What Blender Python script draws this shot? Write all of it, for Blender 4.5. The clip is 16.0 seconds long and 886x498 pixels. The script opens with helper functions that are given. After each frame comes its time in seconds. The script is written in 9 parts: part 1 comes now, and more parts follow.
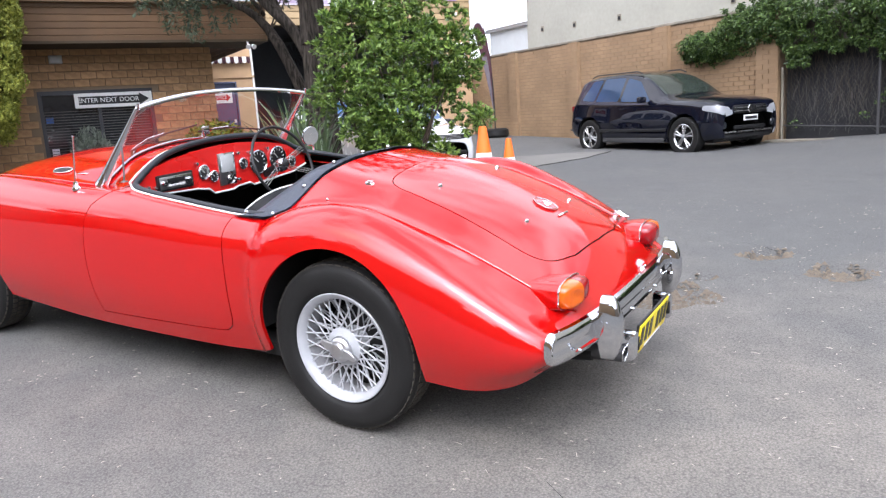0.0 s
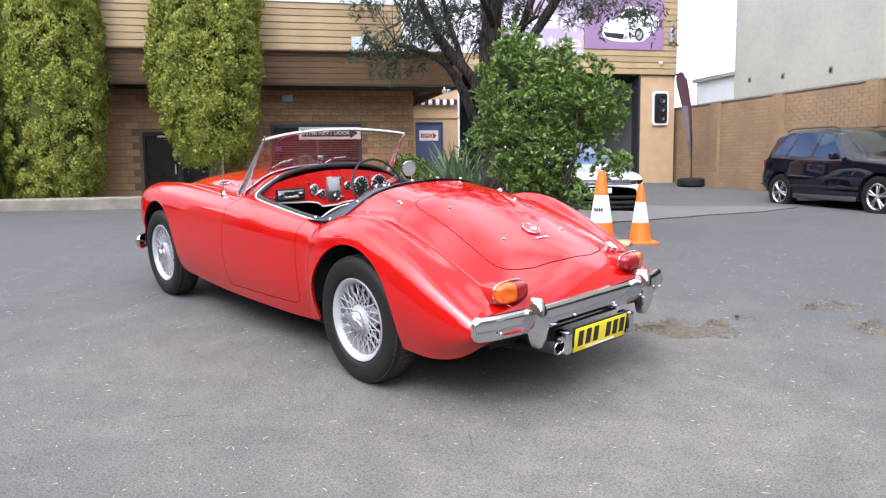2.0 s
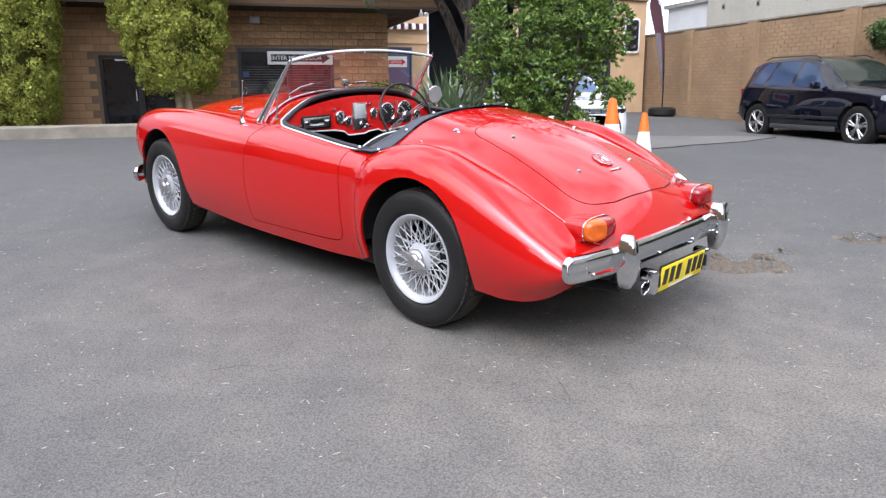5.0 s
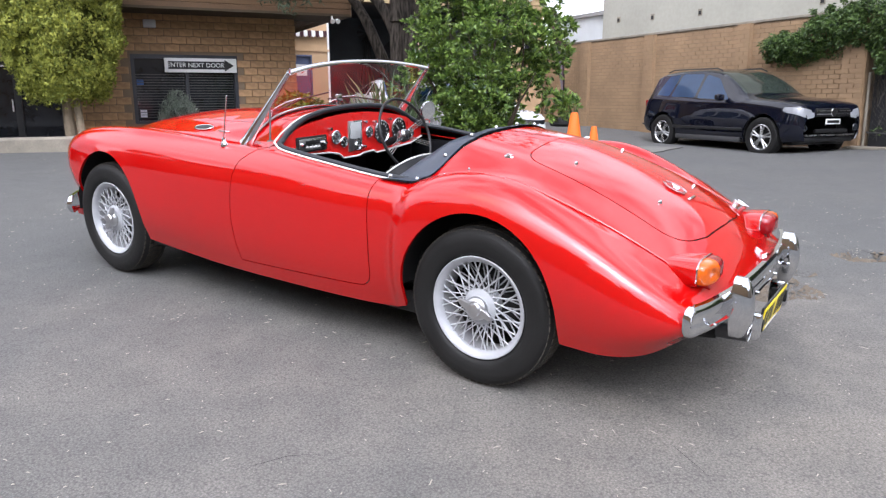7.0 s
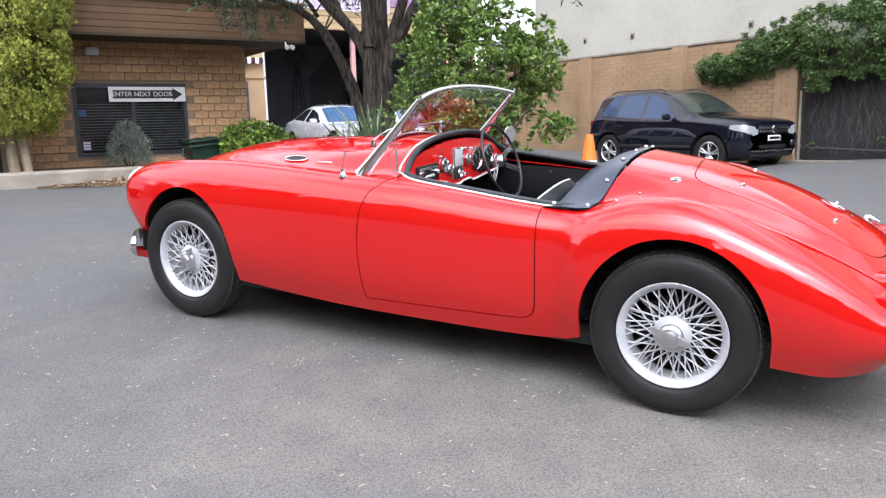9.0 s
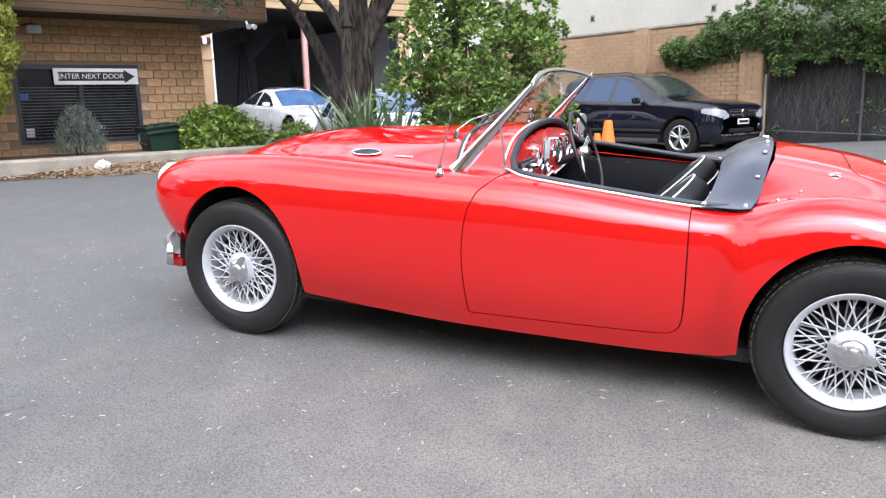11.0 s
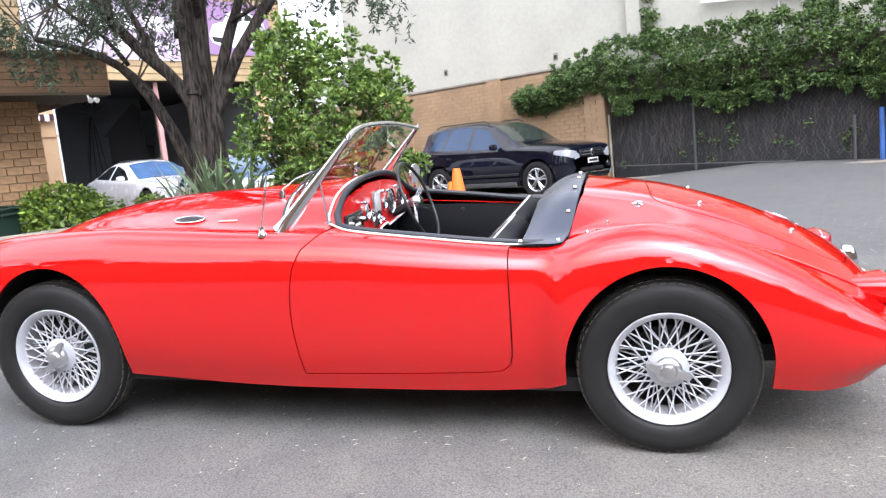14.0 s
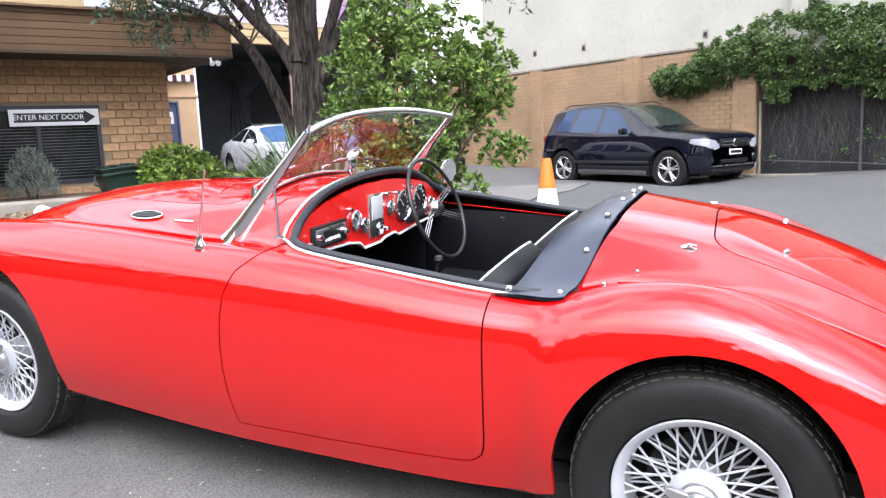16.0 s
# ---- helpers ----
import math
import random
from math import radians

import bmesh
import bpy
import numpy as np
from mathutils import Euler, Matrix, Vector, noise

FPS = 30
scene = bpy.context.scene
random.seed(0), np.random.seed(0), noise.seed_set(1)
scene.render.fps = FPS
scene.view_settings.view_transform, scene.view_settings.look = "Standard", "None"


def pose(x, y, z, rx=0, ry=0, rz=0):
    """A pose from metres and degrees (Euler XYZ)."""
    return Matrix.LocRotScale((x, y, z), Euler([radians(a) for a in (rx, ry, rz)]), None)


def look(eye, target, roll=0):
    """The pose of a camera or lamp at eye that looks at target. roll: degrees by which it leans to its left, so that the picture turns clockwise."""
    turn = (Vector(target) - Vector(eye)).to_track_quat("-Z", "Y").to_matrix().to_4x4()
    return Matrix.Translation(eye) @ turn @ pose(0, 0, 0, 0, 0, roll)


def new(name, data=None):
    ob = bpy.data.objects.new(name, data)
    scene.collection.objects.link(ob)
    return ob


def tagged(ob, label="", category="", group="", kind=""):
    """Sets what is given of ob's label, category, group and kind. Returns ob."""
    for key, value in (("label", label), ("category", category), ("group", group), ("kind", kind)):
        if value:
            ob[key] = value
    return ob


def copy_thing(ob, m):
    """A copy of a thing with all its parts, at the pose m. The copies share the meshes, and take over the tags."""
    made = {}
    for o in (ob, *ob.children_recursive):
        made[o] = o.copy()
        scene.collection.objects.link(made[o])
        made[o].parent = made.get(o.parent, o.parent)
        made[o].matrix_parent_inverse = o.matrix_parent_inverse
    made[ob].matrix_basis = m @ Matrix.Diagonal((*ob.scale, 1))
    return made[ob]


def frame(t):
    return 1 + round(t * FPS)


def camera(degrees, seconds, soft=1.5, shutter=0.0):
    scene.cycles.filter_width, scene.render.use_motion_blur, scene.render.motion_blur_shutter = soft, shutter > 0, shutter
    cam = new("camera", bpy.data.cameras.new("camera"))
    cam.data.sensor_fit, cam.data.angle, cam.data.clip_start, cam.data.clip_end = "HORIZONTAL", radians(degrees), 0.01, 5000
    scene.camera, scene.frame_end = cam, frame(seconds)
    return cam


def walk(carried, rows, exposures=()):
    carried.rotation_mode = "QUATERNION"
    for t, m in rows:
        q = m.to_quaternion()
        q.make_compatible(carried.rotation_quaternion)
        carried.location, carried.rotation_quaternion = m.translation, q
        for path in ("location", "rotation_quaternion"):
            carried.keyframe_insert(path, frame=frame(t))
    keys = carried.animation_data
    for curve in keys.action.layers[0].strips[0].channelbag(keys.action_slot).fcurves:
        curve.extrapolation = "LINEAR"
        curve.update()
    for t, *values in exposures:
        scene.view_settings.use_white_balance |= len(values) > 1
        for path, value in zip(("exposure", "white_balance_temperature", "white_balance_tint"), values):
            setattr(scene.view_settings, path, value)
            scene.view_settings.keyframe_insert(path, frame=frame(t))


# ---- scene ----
cam = camera(62.4, 16.0, soft=1.3)

# seconds, eye, target, lean
PATH = [
    (0, (1.589, -2.559, 1.057), (0.037, -0.052, 0.504), -3.77),
    (0.5, (1.889, -2.561, 1.049), (0.105, -0.177, 0.682), -4.00),
    (1, (2.250, -2.569, 1.040), (0.201, -0.411, 0.656), 0.08),
    (1.5, (2.522, -2.613, 1.021), (0.438, -0.473, 0.740), -1.37),
    (2, (2.798, -2.621, 1.008), (0.562, -0.653, 0.656), -0.78),
    (2.5, (3.067, -2.533, 0.950), (0.753, -0.687, 0.464), 3.16),
    (3, (3.168, -2.513, 0.958), (0.879, -0.622, 0.526), 1.05),
    (3.2, (3.140, -2.539, 0.959), (0.871, -0.634, 0.494), 0.53),
    (5.3, (2.104, -2.842, 1.015), (0.111, -0.694, 0.372), -0.85),
    (5.5, (2.008, -2.856, 1.029), (0.130, -0.588, 0.454), -2.05),
    (6, (1.802, -2.843, 1.020), (0.026, -0.516, 0.364), -2.96),
    (6.5, (1.638, -2.802, 1.046), (-0.012, -0.345, 0.558), -1.52),
    (7, (1.409, -2.890, 1.041), (-0.296, -0.498, 0.434), -0.26),
    (7.5, (1.216, -3.054, 1.049), (-0.395, -0.595, 0.449), -1.22),
    (8, (0.989, -3.130, 1.041), (-0.582, -0.652, 0.413), -1.87),
    (8.5, (0.731, -3.186, 1.060), (-0.796, -0.658, 0.532), -1.34),
    (9, (0.485, -3.313, 1.061), (-0.911, -0.708, 0.543), -1.41),
    (9.5, (0.296, -3.386, 1.066), (-1.008, -0.753, 0.458), -2.50),
    (9.7, (0.199, -3.393, 1.069), (-1.094, -0.753, 0.472), -2.87),
    (11.8, (-0.495, -3.180, 1.110), (-1.449, -0.389, 0.562), -0.94),
    (12, (-0.511, -3.181, 1.110), (-1.389, -0.356, 0.610), -1.19),
    (12.5, (-0.482, -3.186, 1.095), (-1.156, -0.335, 0.448), -1.29),
    (13, (-0.398, -3.194, 1.071), (-1.180, -0.355, 0.499), -2.31),
    (13.5, (-0.235, -3.196, 1.062), (-1.000, -0.336, 0.578), -3.43),
    (14, (-0.130, -3.168, 1.080), (-0.828, -0.278, 0.679), -5.62),
    (14.5, (-0.068, -3.008, 1.081), (-0.680, -0.091, 0.742), -4.14),
    (15, (-0.005, -2.788, 1.089), (-0.681, 0.103, 0.658), -3.79),
    (15.5, (0.076, -2.583, 1.093), (-0.849, 0.227, 0.594), -3.34),
    (16, (0.148, -2.348, 1.133), (-1.088, 0.345, 0.665), -2.47),
]
# seconds, stops, white balance
EXPOSURE = [(0, -0.05, 6720, 8.5), (1.5, -0.10, 6720, 8.5), (3.2, -0.25, 6720, 8.5), (6, -0.30, 6720, 8.5), (9.5, 0.05, 6720, 8.5), (12, 0.19, 6720, 8.5), (16, 0.30, 6720, 8.5)]
walk(cam, [(t, look(e, g, r)) for t, e, g, r in PATH], EXPOSURE)

# ---- world and light ----
world = bpy.data.worlds.new("sky")
scene.world = world
world.use_nodes = True
wt = world.node_tree
wt.nodes.clear()
w_out = wt.nodes.new("ShaderNodeOutputWorld")
w_bg = wt.nodes.new("ShaderNodeBackground")
w_sky = wt.nodes.new("ShaderNodeTexSky")
w_sky.sky_type = "NISHITA"
w_sky.sun_disc = False
w_sky.sun_elevation = radians(48)
w_sky.sun_rotation = radians(215)
w_sky.dust_density = 2.5
w_sky.air_density = 1.0
# broken bright cloud over the blue
w_co = wt.nodes.new("ShaderNodeTexCoord")
w_map = wt.nodes.new("ShaderNodeMapping")
w_map.inputs["Scale"].default_value = (1.0, 1.0, 2.6)
w_noise = wt.nodes.new("ShaderNodeTexNoise")
w_noise.inputs["Scale"].default_value = 2.1
w_noise.inputs["Detail"].default_value = 9
w_noise.inputs["Roughness"].default_value = 0.56
w_ramp = wt.nodes.new("ShaderNodeValToRGB")
w_ramp.color_ramp.elements[0].position, w_ramp.color_ramp.elements[1].position = 0.42, 0.60
w_mix = wt.nodes.new("ShaderNodeMix")
w_mix.data_type = "RGBA"
w_ramp.color_ramp.elements[0].color = (0.36, 0.36, 0.36, 1)
w_mix.inputs[7].default_value = (22.0, 22.8, 27.0, 1)
wt.links.new(w_co.outputs["Generated"], w_map.inputs["Vector"])
wt.links.new(w_map.outputs["Vector"], w_noise.inputs["Vector"])
wt.links.new(w_noise.outputs["Fac"], w_ramp.inputs["Fac"])
wt.links.new(w_ramp.outputs["Color"], w_mix.inputs["Factor"])
wt.links.new(w_sky.outputs["Color"], w_mix.inputs[6])
# cloud is brightest round the veiled sun
w_dot = wt.nodes.new("ShaderNodeVectorMath")
w_dot.operation = "DOT_PRODUCT"
w_dot.inputs[1].default_value = Vector((6, -9, 12)).normalized()
w_pow = wt.nodes.new("ShaderNodeMath")
w_pow.operation = "POWER"
w_pow.use_clamp = False
w_pow.inputs[1].default_value = 9.0
w_max = wt.nodes.new("ShaderNodeMath")
w_max.operation = "MAXIMUM"
w_max.inputs[1].default_value = 0.0
w_glow = wt.nodes.new("ShaderNodeMath")
w_glow.operation = "MULTIPLY_ADD"
w_glow.inputs[1].default_value, w_glow.inputs[2].default_value = 4.5, 0.95
w_scale = wt.nodes.new("ShaderNodeVectorMath")
w_scale.operation = "SCALE"
wt.links.new(w_co.outputs["Generated"], w_dot.inputs[0])
wt.links.new(w_dot.outputs["Value"], w_max.inputs[0])
wt.links.new(w_max.outputs[0], w_pow.inputs[0])
wt.links.new(w_pow.outputs[0], w_glow.inputs[0])
wt.links.new(w_mix.outputs[2], w_scale.inputs[0])
wt.links.new(w_glow.outputs[0], w_scale.inputs["Scale"])
wt.links.new(w_scale.outputs[0], w_bg.inputs["Color"])
wt.links.new(w_bg.outputs["Background"], w_out.inputs["Surface"])
w_bg.inputs["Strength"].default_value = 0.138

sun = new("sun", bpy.data.lights.new("sun", "SUN"))
sun.data.energy = 0.6
sun.data.angle = radians(22)
sun.data.color = (1.0, 0.97, 0.93)
sun.matrix_world = look((6, -9, 12), (0, 0, 0))

# ---- building kit ----
V3 = Vector


class Shape:
    """Gathers vertices and faces for one mesh."""

    def __init__(self):
        self.v, self.f = [], []

    def add(self, verts, faces):
        n = len(self.v)
        self.v.extend(tuple(p) for p in verts)
        self.f.extend(tuple(i + n for i in face) for face in faces)
        return self

    def box(self, size, at=(0, 0, 0), bevel=0.0, turn=None):
        """A box with chamfered edges; turn is a 3x3 or 4x4 matrix."""
        bm = bmesh.new()
        bmesh.ops.create_cube(bm, size=1.0)
        bmesh.ops.scale(bm, vec=size, verts=bm.verts)
        if bevel:
            bmesh.ops.bevel(bm, geom=list(bm.edges), offset=bevel, segments=2, affect="EDGES", profile=0.5)
        bm.verts.index_update()
        pts = [v.co.copy() for v in bm.verts]
        if turn is not None:
            t3 = turn.to_3x3() if len(turn) == 4 else turn
            pts = [t3 @ p for p in pts]
        self.add([p + V3(at) for p in pts], [[v.index for v in f.verts] for f in bm.faces])
        bm.free()
        return self

    def tube(self, pts, r, seg=8, closed=False, caps=True, flat=1.0):
        """A round bar along points; r is one radius or one for each point."""
        pts = [V3(p) for p in pts]
        n = len(pts)
        rs = list(r) if hasattr(r, "__len__") else [r] * n
        up = None
        rings = []
        for i, p in enumerate(pts):
            a, b = pts[(i - 1) % n if closed else max(i - 1, 0)], pts[(i + 1) % n if closed else min(i + 1, n - 1)]
            d = (b - a).normalized()
            if up is None:
                up = d.orthogonal().normalized()
            up = (up - d * up.dot(d))
            up = up.normalized() if up.length > 1e-6 else d.orthogonal().normalized()
            side = d.cross(up)
            rings.append([p + rs[i] * (math.cos(2 * math.pi * k / seg) * up + flat * math.sin(2 * math.pi * k / seg) * side) for k in range(seg)])
        verts = [q for ring in rings for q in ring]
        faces = []
        for i in range(n if closed else n - 1):
            j = (i + 1) % n
            for k in range(seg):
                m = (k + 1) % seg
                faces.append((i * seg + k, i * seg + m, j * seg + m, j * seg + k))
        if caps and not closed:
            faces.append(tuple(range(seg))[::-1])
            faces.append(tuple((n - 1) * seg + k for k in range(seg)))
        return self.add(verts, faces)

    def lathe(self, profile, seg=32, axis="y", at=(0, 0, 0), caps=False, turn=None, arc=1.0):
        """Turns (radius, along) round an axis."""
        n = len(profile)
        verts, faces = [], []
        for k in range(seg):
            a = 2 * math.pi * k / seg * arc
            c, s = math.cos(a), math.sin(a)
            for r, h in profile:
                p = {"y": V3((r * c, h, r * s)), "z": V3((r * c, r * s, h)), "x": V3((h, r * c, r * s))}[axis]
                if turn is not None:
                    p = turn @ p
                verts.append(p + V3(at))
        for k in range(seg if arc == 1.0 else seg - 1):
            m = (k + 1) % seg
            for i in range(n - 1):
                faces.append((k * n + i, k * n + i + 1, m * n + i + 1, m * n + i))
        if caps:
            faces.append(tuple(k * n for k in range(seg)))
            faces.append(tuple(k * n + n - 1 for k in range(seg))[::-1])
        return self.add(verts, faces)

    def loft(self, rings, closed=False, caps=False):
        """A skin over rows of points of one length."""
        m, n = len(rings), len(rings[0])
        faces = []
        for i in range(m - 1):
            for k in range(n if closed else n - 1):
                j = (k + 1) % n
                faces.append((i * n + k, i * n + j, (i + 1) * n + j, (i + 1) * n + k))
        if caps and closed:
            faces.append(tuple(range(n))[::-1])
            faces.append(tuple((m - 1) * n + k for k in range(n)))
        return self.add([p for ring in rings for p in ring], faces)

    def prism(self, outline, depth, matrix=None, bevel=0.0):
        """A flat outline in x, z pushed along y from 0 to depth."""
        bm = bmesh.new()
        base = [bm.verts.new((x, 0, z)) for x, z in outline]
        face = bm.faces.new(base)
        out = bmesh.ops.extrude_face_region(bm, geom=[face])
        bmesh.ops.translate(bm, vec=(0, depth, 0), verts=[g for g in out["geom"] if isinstance(g, bmesh.types.BMVert)])
        bmesh.ops.recalc_face_normals(bm, faces=bm.faces)
        if bevel:
            bmesh.ops.bevel(bm, geom=[e for e in bm.edges if e.calc_face_angle(0) > 0.6], offset=bevel, segments=2, affect="EDGES")
        bm.verts.index_update()
        pts = [(matrix @ v.co) if matrix is not None else v.co.copy() for v in bm.verts]
        self.add(pts, [[v.index for v in f.verts] for f in bm.faces])
        bm.free()
        return self

    def mesh(self, name, material, smooth=35, fix=False):
        me = bpy.data.meshes.new(name)
        me.from_pydata([tuple(p) for p in self.v], [], self.f)
        if fix:
            bm = bmesh.new()
            bm.from_mesh(me)
            bmesh.ops.remove_doubles(bm, verts=bm.verts, dist=1e-5)
            bmesh.ops.recalc_face_normals(bm, faces=bm.faces)
            bm.to_mesh(me)
            bm.free()
        for m in material if isinstance(material, (list, tuple)) else [material]:
            me.materials.append(m)
        if smooth:
            me.polygons.foreach_set("use_smooth", [True] * len(me.polygons))
            me.set_sharp_from_angle(angle=radians(smooth))
        me.update()
        return me


def part(name, shape, material, parent=None, label="", smooth=35, fix=True):
    """Links a shape as one mesh object under a thing or a part."""
    ob = new(name, shape.mesh(name, material, smooth, fix))
    if parent is not None:
        ob.parent = parent
    return tagged(ob, label=label)


def thing(name, label, category, at=None, group="", kind=""):
    """An empty at a thing's base that carries its parts."""
    ob = new(name)
    ob.empty_display_size = 0.2
    if at is not None:
        ob.matrix_world = at
    return tagged(ob, label=label, category=category, group=group, kind=kind)


def solid(name, shape, material, label, category, at=None, group="", kind="", smooth=35, fix=True):
    """A thing of one mesh."""
    ob = new(name, shape.mesh(name, material, smooth, fix))
    if at is not None:
        ob.matrix_world = at
    return tagged(ob, label=label, category=category, group=group, kind=kind)


def pchip(xs, ys, x):
    """Smooth interpolation that does not overshoot."""
    xs, ys, x = np.asarray(xs, float), np.asarray(ys, float), np.asarray(x, float)
    h, d = np.diff(xs), np.diff(ys) / np.diff(xs)
    m = np.zeros(len(xs))
    for i in range(1, len(xs) - 1):
        if d[i - 1] * d[i] > 0:
            w1, w2 = 2 * h[i] + h[i - 1], h[i] + 2 * h[i - 1]
            m[i] = (w1 + w2) / (w1 / d[i - 1] + w2 / d[i])
    m[0], m[-1] = d[0], d[-1]
    i = np.clip(np.searchsorted(xs, x) - 1, 0, len(xs) - 2)
    t = (np.clip(x, xs[0], xs[-1]) - xs[i]) / h[i]
    return (2 * t**3 - 3 * t**2 + 1) * ys[i] + (t**3 - 2 * t**2 + t) * h[i] * m[i] + (3 * t**2 - 2 * t**3) * ys[i + 1] + (t**3 - t**2) * h[i] * m[i + 1]


def rounded(poly, r, n=5):
    """An outline with its corners rounded; r is one radius or one for each corner."""
    out = []
    m = len(poly)
    for i, p in enumerate(poly):
        rad = r[i] if hasattr(r, "__len__") else r
        p, a, b = Vector(p), Vector(poly[i - 1]), Vector(poly[(i + 1) % m])
        if rad <= 0:
            out.append(tuple(p))
            continue
        pa, pb = p + (a - p).normalized() * rad, p + (b - p).normalized() * rad
        for k in range(n + 1):
            t = k / n
            out.append(tuple((1 - t) ** 2 * pa + 2 * t * (1 - t) * p + t * t * pb))
    return out


# ---- materials ----
def nodes_of(name):
    m = bpy.data.materials.new(name)
    m.use_nodes = True
    t = m.node_tree
    return m, t, t.nodes["Principled BSDF"]


def plain(name, color, rough=0.5, metal=0.0, coat=0.0, spec=0.5, vary=0.12, scale=6.0, bump=0.0, bump_scale=120.0, trans=0.0, ior=1.45, alpha=1.0, rough_vary=0.08, random=0.0):
    """A surface with two scales of variation in colour and gloss, and fine relief."""
    m, t, b = nodes_of(name)
    b.inputs["Roughness"].default_value = rough
    b.inputs["Metallic"].default_value = metal
    b.inputs["Coat Weight"].default_value = coat
    b.inputs["Coat Roughness"].default_value = 0.02
    b.inputs["Coat IOR"].default_value = 1.52
    b.inputs["Specular IOR Level"].default_value = spec
    b.inputs["Transmission Weight"].default_value = trans
    b.inputs["IOR"].default_value = ior
    b.inputs["Alpha"].default_value = alpha
    b.inputs["Base Color"].default_value = (*color, 1)
    co = t.nodes.new("ShaderNodeTexCoord")
    if vary or random:
        n1 = t.nodes.new("ShaderNodeTexNoise")
        n1.inputs["Scale"].default_value = scale
        n1.inputs["Detail"].default_value = 6
        n2 = t.nodes.new("ShaderNodeTexNoise")
        n2.inputs["Scale"].default_value = scale * 17
        n2.inputs["Detail"].default_value = 3
        t.links.new(co.outputs["Object"], n1.inputs["Vector"])
        t.links.new(co.outputs["Object"], n2.inputs["Vector"])
        add = t.nodes.new("ShaderNodeMath")
        add.operation = "MULTIPLY_ADD"
        add.inputs[1].default_value = 0.5
        t.links.new(n2.outputs["Fac"], add.inputs[0])
        t.links.new(n1.outputs["Fac"], add.inputs[2])
        rng = t.nodes.new("ShaderNodeMapRange")
        rng.inputs["From Min"].default_value, rng.inputs["From Max"].default_value = 0.45, 1.05
        rng.inputs["To Min"].default_value, rng.inputs["To Max"].default_value = 1 - vary, 1 + vary
        t.links.new(add.outputs[0], rng.inputs["Value"])
        last = rng.outputs["Result"]
        if random:
            info = t.nodes.new("ShaderNodeObjectInfo")
            r2 = t.nodes.new("ShaderNodeMapRange")
            r2.inputs["To Min"].default_value, r2.inputs["To Max"].default_value = 1 - random, 1 + random
            t.links.new(info.outputs["Random"], r2.inputs["Value"])
            mul0 = t.nodes.new("ShaderNodeMath")
            mul0.operation = "MULTIPLY"
            t.links.new(last, mul0.inputs[0])
            t.links.new(r2.outputs["Result"], mul0.inputs[1])
            last = mul0.outputs[0]
        mul = t.nodes.new("ShaderNodeVectorMath")
        mul.operation = "SCALE"
        mul.inputs[0].default_value = color
        t.links.new(last, mul.inputs["Scale"])
        t.links.new(mul.outputs[0], b.inputs["Base Color"])
        if rough_vary:
            r3 = t.nodes.new("ShaderNodeMapRange")
            r3.inputs["From Min"].default_value, r3.inputs["From Max"].default_value = 0.3, 0.7
            r3.inputs["To Min"].default_value, r3.inputs["To Max"].default_value = max(rough - rough_vary, 0.0), min(rough + rough_vary, 1.0)
            t.links.new(n1.outputs["Fac"], r3.inputs["Value"])
            t.links.new(r3.outputs["Result"], b.inputs["Roughness"])
    if bump:
        n3 = t.nodes.new("ShaderNodeTexNoise")
        n3.inputs["Scale"].default_value = bump_scale
        n3.inputs["Detail"].default_value = 5
        t.links.new(co.outputs["Object"], n3.inputs["Vector"])
        bp = t.nodes.new("ShaderNodeBump")
        bp.inputs["Strength"].default_value = bump
        bp.inputs["Distance"].default_value = 0.01
        t.links.new(n3.outputs["Fac"], bp.inputs["Height"])
        t.links.new(bp.outputs["Normal"], b.inputs["Normal"])
    return m


def glass(name, color, rough=0.0, mix=0.07):
    """A thin pane: mostly clear, with the sheen of glass at a slant."""
    m, t, b = nodes_of(name)
    t.nodes.remove(b)
    out = t.nodes["Material Output"]
    tr = t.nodes.new("ShaderNodeBsdfTransparent")
    tr.inputs["Color"].default_value = (*color, 1)
    gl = t.nodes.new("ShaderNodeBsdfGlossy")
    gl.inputs["Roughness"].default_value = rough
    lw = t.nodes.new("ShaderNodeLayerWeight")
    pw = t.nodes.new("ShaderNodeMath")
    pw.operation = "POWER"
    pw.inputs[1].default_value = 5.0
    t.links.new(lw.outputs["Facing"], pw.inputs[0])
    fr = t.nodes.new("ShaderNodeMath")
    fr.operation = "MULTIPLY_ADD"
    fr.inputs[1].default_value, fr.inputs[2].default_value = 0.8, mix
    t.links.new(pw.outputs[0], fr.inputs[0])
    mx = t.nodes.new("ShaderNodeMixShader")
    t.links.new(fr.outputs[0], mx.inputs["Fac"])
    t.links.new(tr.outputs["BSDF"], mx.inputs[1])
    t.links.new(gl.outputs["BSDF"], mx.inputs[2])
    t.links.new(mx.outputs["Shader"], out.inputs["Surface"])
    return m


